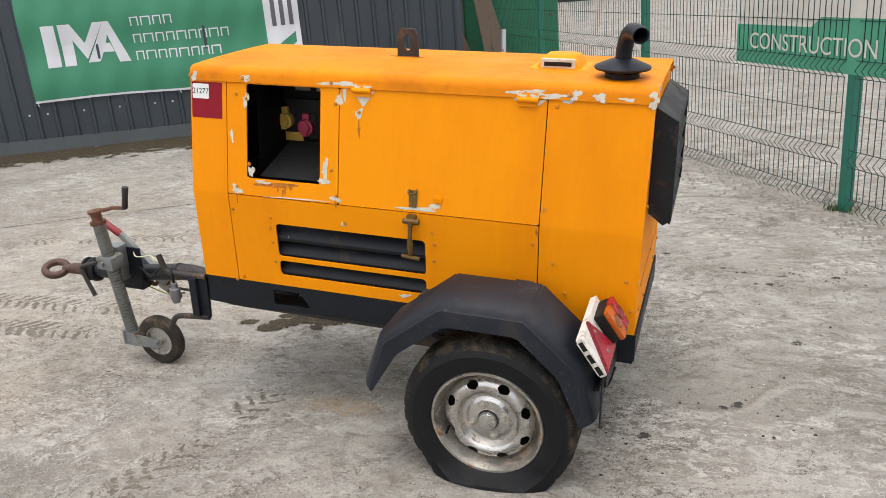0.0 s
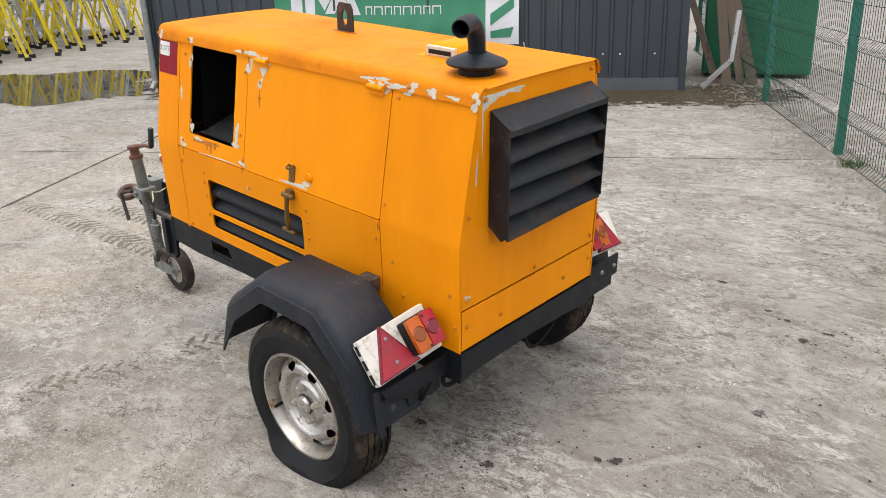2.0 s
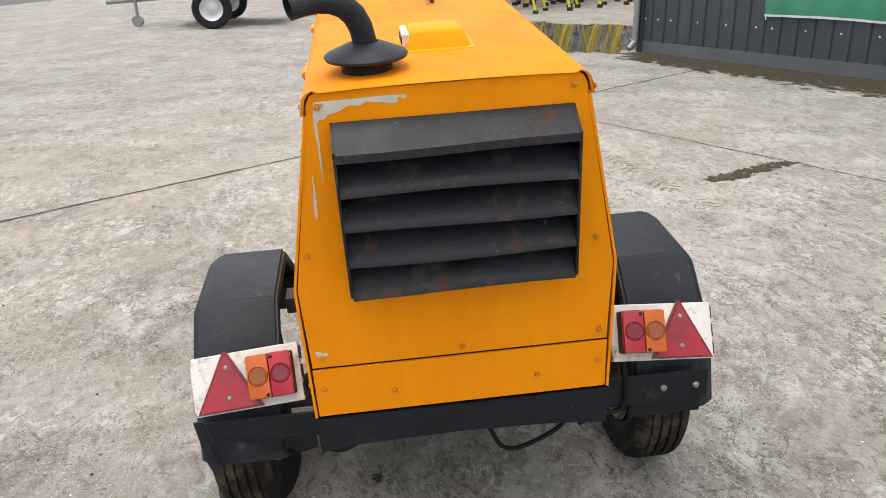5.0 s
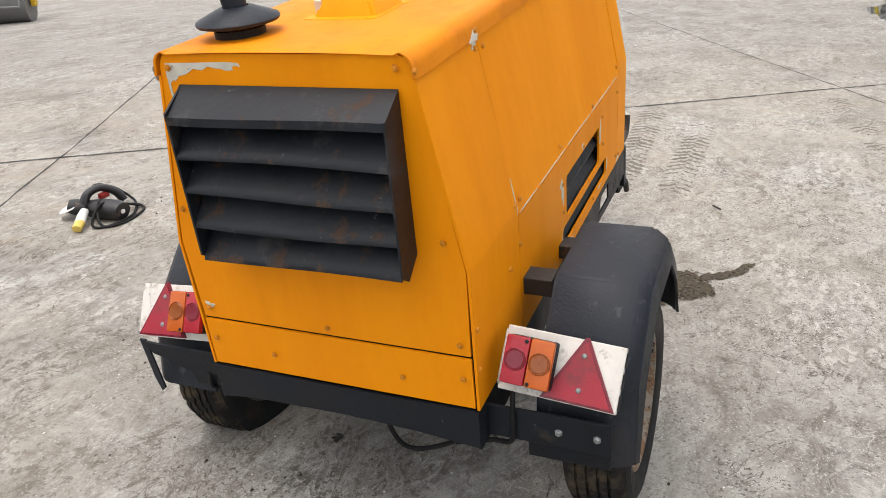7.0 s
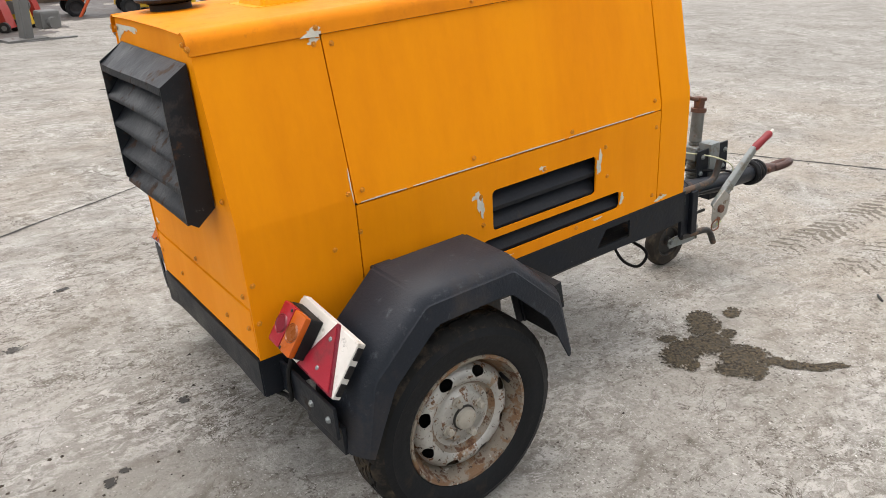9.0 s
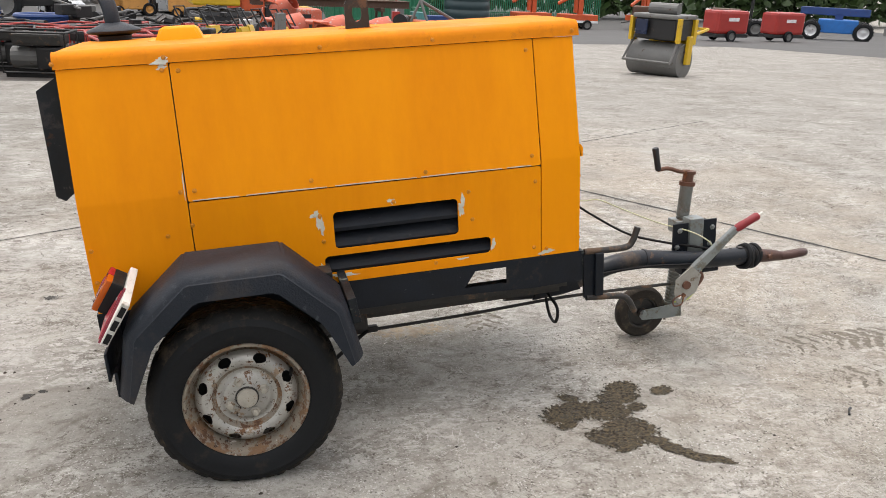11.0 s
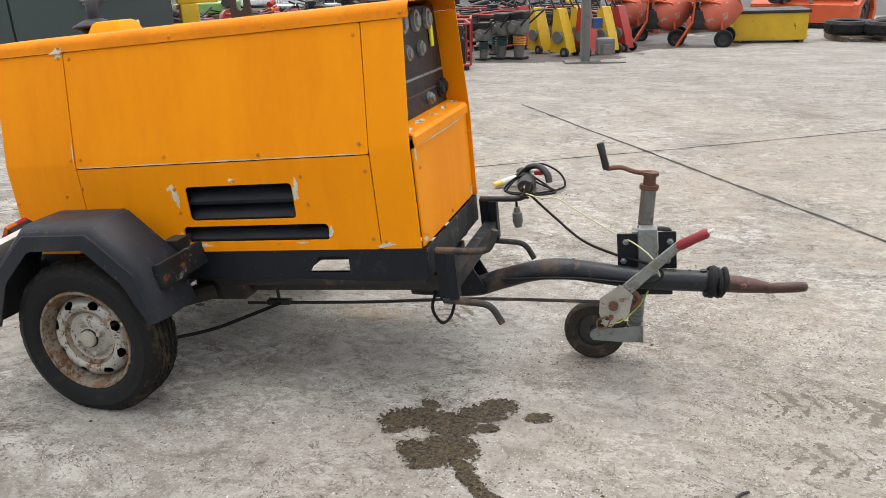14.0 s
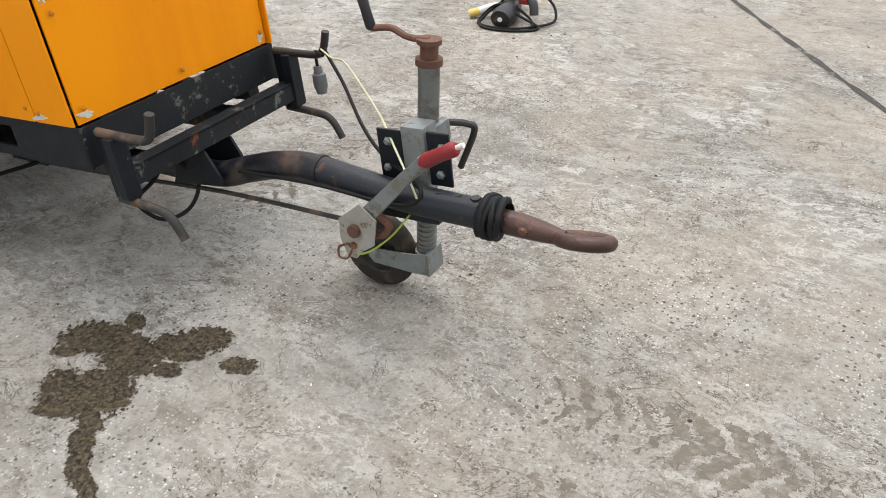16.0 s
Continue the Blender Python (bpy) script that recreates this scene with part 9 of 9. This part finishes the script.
bp_ = thing("blue_boom_lift", "bright blue boom lift with lugged tyres", "lift", at(-21.5, -21.0, 140))
bits(bp_, "body", paint("bright_blue", (0.01, 0.13, 0.42)), ("b", -1.0, 1.0, -0.8, 0.8, 0.4, 1.1, 0.05))
bits(bp_, "boom", P_BLUE, ("b", -2.0, 1.5, -0.2, 0.2, 1.3, 1.7, 0.03), ("b", -0.2, 0.2, -0.2, 0.2, 1.0, 1.4))
for x in (-1.3, 1.3):
    for y in (-0.85, 0.85):
        road_wheel(bp_, (x, y, 0.5), 0.5, 0.36, P_ALU, True)
for x, y in ((-18.2, -21.8), (-15.6, -22.6)):
    d_ = thing("dumper", "dark site dumper with lugged tyres", "dumper", at(x, y, 150), "site dumpers")
    bits(d_, "chassis", P_BLACK, ("b", -1.3, 1.3, -0.6, 0.6, 0.6, 0.95, 0.04))
    bits(d_, "skip", P_RUST, ("b", -1.6, 0.0, -0.85, 0.85, 0.95, 1.5, 0.08))
    bits(d_, "roll_bar", P_BLACK, ("t", [(0.6, -0.5, 0.95), (0.6, -0.5, 2.2), (0.6, 0.5, 2.2), (0.6, 0.5, 0.95)], 0.04))
    for xx in (-0.9, 0.9):
        for yy in (-0.75, 0.75):
            road_wheel(d_, (xx, yy, 0.48), 0.48, 0.36, P_GREY, True)

# green palisade and the hedge behind it
pf = thing("palisade_fence", "green steel palisade fence at the yard's edge", "fence", at(-10.0, -27.6, 4))
bm = bmesh.new()
box(bm, -0.035, 0.035, -0.012, 0.012, 0.05, 2.4, 0.0)
pale = part("pale", bm, P_DKGREEN, pf)
pale.matrix_basis = Matrix.Translation((-11, 0, 0))
for k in range(1, 140):
    again(pale, Matrix.Translation((-11 + 0.155 * k, 0, 0)))
bits(pf, "rail", P_DKGREEN, ("b", -11.1, 10.8, -0.05, -0.012, 0.4, 0.46, 0.0))
bits(pf, "rail", P_DKGREEN, ("b", -11.1, 10.8, -0.05, -0.012, 1.9, 1.96, 0.0))
LEAF = mat("hedge_leaf", (0.045, 0.085, 0.022), 0.55, 0, 0.5, 3, 0, 60)
rnd = random.Random(9)
verts, faces = [], []
for k in range(30000):
    x = rnd.uniform(-75, 50)
    top = 3.4 + 1.2 * noise.noise((x * 0.25, 0, 0)) + 0.6 * noise.noise((x * 1.1, 3, 0))
    z = rnd.uniform(0.05, 1) ** 0.8 * top
    y = -31 - 0.06 * abs(x + 10) + rnd.gauss(0, 0.7)
    a = Vector((rnd.uniform(-1, 1), rnd.uniform(-1, 1), rnd.uniform(-1, 1))).normalized() * rnd.uniform(0.30, 0.70)
    b = Vector((rnd.uniform(-1, 1), rnd.uniform(-1, 1), rnd.uniform(-1, 1))).normalized() * rnd.uniform(0.2, 0.45)
    fx, fy, fz = yard(x, y)
    p = Vector((fx, fy, fz + z * 1.5))
    i = len(verts)
    verts += [p - a, p + b, p + a, p - b]
    faces.append((i, i + 1, i + 2, i + 3))
me = bpy.data.meshes.new("hedge")
me.from_pydata([tuple(v) for v in verts], [], faces)
me.materials.append(LEAF)
tagged(new("hedge", me), "dense dark green hedge behind the yard", "hedge", kind="stuff")

# far buildings
wh = thing("warehouse", "pale grey warehouse with dark doorways beyond the fence", "building", at(-6, 42, 8))
bits(wh, "wall", P_CONC, ("b", -22, 22, 0, 12, 0, 6.5, 0.0))
for k in range(6):
    bits(wh, "door", P_BLACK, ("b", -19 + 7 * k, -15 + 7 * k, -0.1, 0.05, 0, 4.2, 0.0))
bits(wh, "roof", P_GREY, ("b", -22.4, 22.4, -0.5, 12.5, 6.5, 6.9, 0.0))
we = thing("west_barn", "long dark barn behind the ladders", "building", at(-42, 6, 90))
bits(we, "wall", SHED, ("b", -22, 22, 0, 9, 0, 6.0, 0.0))
bits(we, "roof", SHED, ("b", -22.4, 22.4, -0.5, 9.5, 6.0, 6.4, 0.0))

# things at the shed's open end
pk = thing("leaning_planks", "old timber planks leaning on the shed", "timber", at(-2.72, 7.60, 24))
for k, (x, dx, w) in enumerate(((0.0, 0.25, 0.11), (0.16, 0.30, 0.09), (0.30, 0.12, 0.12), (-0.12, 0.2, 0.08))):
    bm = bmesh.new()
    box(bm, -w / 2, w / 2, -0.02, 0.02, 0, 2.1, 0.004, Matrix.Translation((x, 0.05 * k, 0)) @ pose(0, 0, 0, -6, -8 - 4 * k, 0))
    part("plank", bm, P_WOOD, pk)
cb = thing("green_bin", "dark green steel bin beside the shed", "bin", at(-2.8, 8.8, 20))
bits(cb, "body", P_DKGREEN, ("b", -0.7, 0.6, -0.5, 0.6, 0.05, 1.3, 0.03))
bits(cb, "lid", P_BLACK, ("b", -0.72, 0.62, -0.52, 0.62, 1.3, 1.36, 0.02))
wm = thing("white_offcut", "bent white metal offcut on the ground", "scrap", at(-2.5, 7.15, 30))
bits(wm, "sheet", P_ALU, ("t", [(-0.3, 0, 0.05), (0.0, 0.05, 0.35), (0.05, 0.1, 0.9)], 0.035, 4))

# angle grinder left on the concrete
gd = thing("angle_grinder", "black angle grinder with white disc and coiled cable, on concrete", "grinder", Matrix.Translation((-1.505, -2.20, 0)) @ Matrix.Diagonal((0.95, 0.95, 0.80, 1)))
bits(gd, "motor_body", P_BLACK, ("t", [(-0.03, 0.09, 0.058), (-0.03, 0.05, 0.06), (-0.02, -0.04, 0.06), (0.0, -0.13, 0.06)], [0.054, 0.064, 0.063, 0.050], 16), smooth=True)
bits(gd, "vent_cap", P_WHITE, ("c", (-0.03, 0.090, 0.058), (-0.03, 0.094, 0.058), 0.014))
bits(gd, "gear_head", P_BLACK, ("t", [(0.0, -0.12, 0.06), (0.03, -0.17, 0.075), (0.05, -0.20, 0.085)], [0.046, 0.052, 0.040], 14), smooth=True)
bits(gd, "handle", P_BLACK, ("t", curve_pts([(0.02, -0.13, 0.09), (-0.02, -0.12, 0.15), (-0.09, -0.10, 0.165), (-0.15, -0.06, 0.12), (-0.17, -0.03, 0.06)]), 0.024, 12), smooth=True)
bits(gd, "switch", P_RED, ("b", -0.12, -0.06, -0.10, -0.07, 0.10, 0.135, 0.008))
bm = bmesh.new()
lathe(bm, [(0.0, 0.0), (0.078, 0.002), (0.080, 0.006), (0.078, 0.010), (0.04, 0.014), (0.0, 0.012)], 32, Matrix.Translation((0.02, -0.20, 0.070)) @ pose(0, 0, 0, 24, 16, 0))
part("disc", bm, P_WHITE, gd, "white grinding disc", smooth=True)
bits(gd, "plug", mat("pale_plug", (0.60, 0.60, 0.57), 0.5), ("t", [(0.06, -0.08, 0.075), (0.10, -0.06, 0.06), (0.15, -0.03, 0.042)], [0.022, 0.026, 0.027], 14), smooth=True)
bits(gd, "plug_collar", mat("plug_yellow", (0.62, 0.46, 0.10), 0.5), ("t", [(0.15, -0.03, 0.042), (0.20, -0.005, 0.028)], [0.027, 0.024], 14), smooth=True)
bm = bmesh.new()
tube(bm, curve_pts([(0.06, -0.08, 0.075), (0.0, -0.10, 0.15), (-0.10, -0.14, 0.175), (-0.22, -0.14, 0.11), (-0.27, -0.08, 0.03), (-0.22, 0.0, 0.012), (-0.08, 0.10, 0.012), (0.08, 0.09, 0.010), (0.12, 0.02, 0.02), (0.02, 0.0, 0.115), (-0.12, 0.02, 0.06), (-0.22, 0.03, 0.012), (-0.16, 0.10, 0.010), (0.02, 0.13, 0.010), (0.10, 0.06, 0.02), (0.0, -0.03, 0.118), (-0.14, -0.02, 0.05), (-0.20, 0.05, 0.02)]), 0.0075, 8)
part("cable", bm, CABLE, gd, smooth=True)
bm = bmesh.new()
tube(bm, curve_pts([(-2.64, 0.615, 0.006), (-2.62, 0.63, 0.008), (-2.60, 0.655, 0.005)]), 0.0045, 6)
part("dropped_bolt", bm, P_BLACK, None, "small rusty bar lying on the concrete", category="scrap")
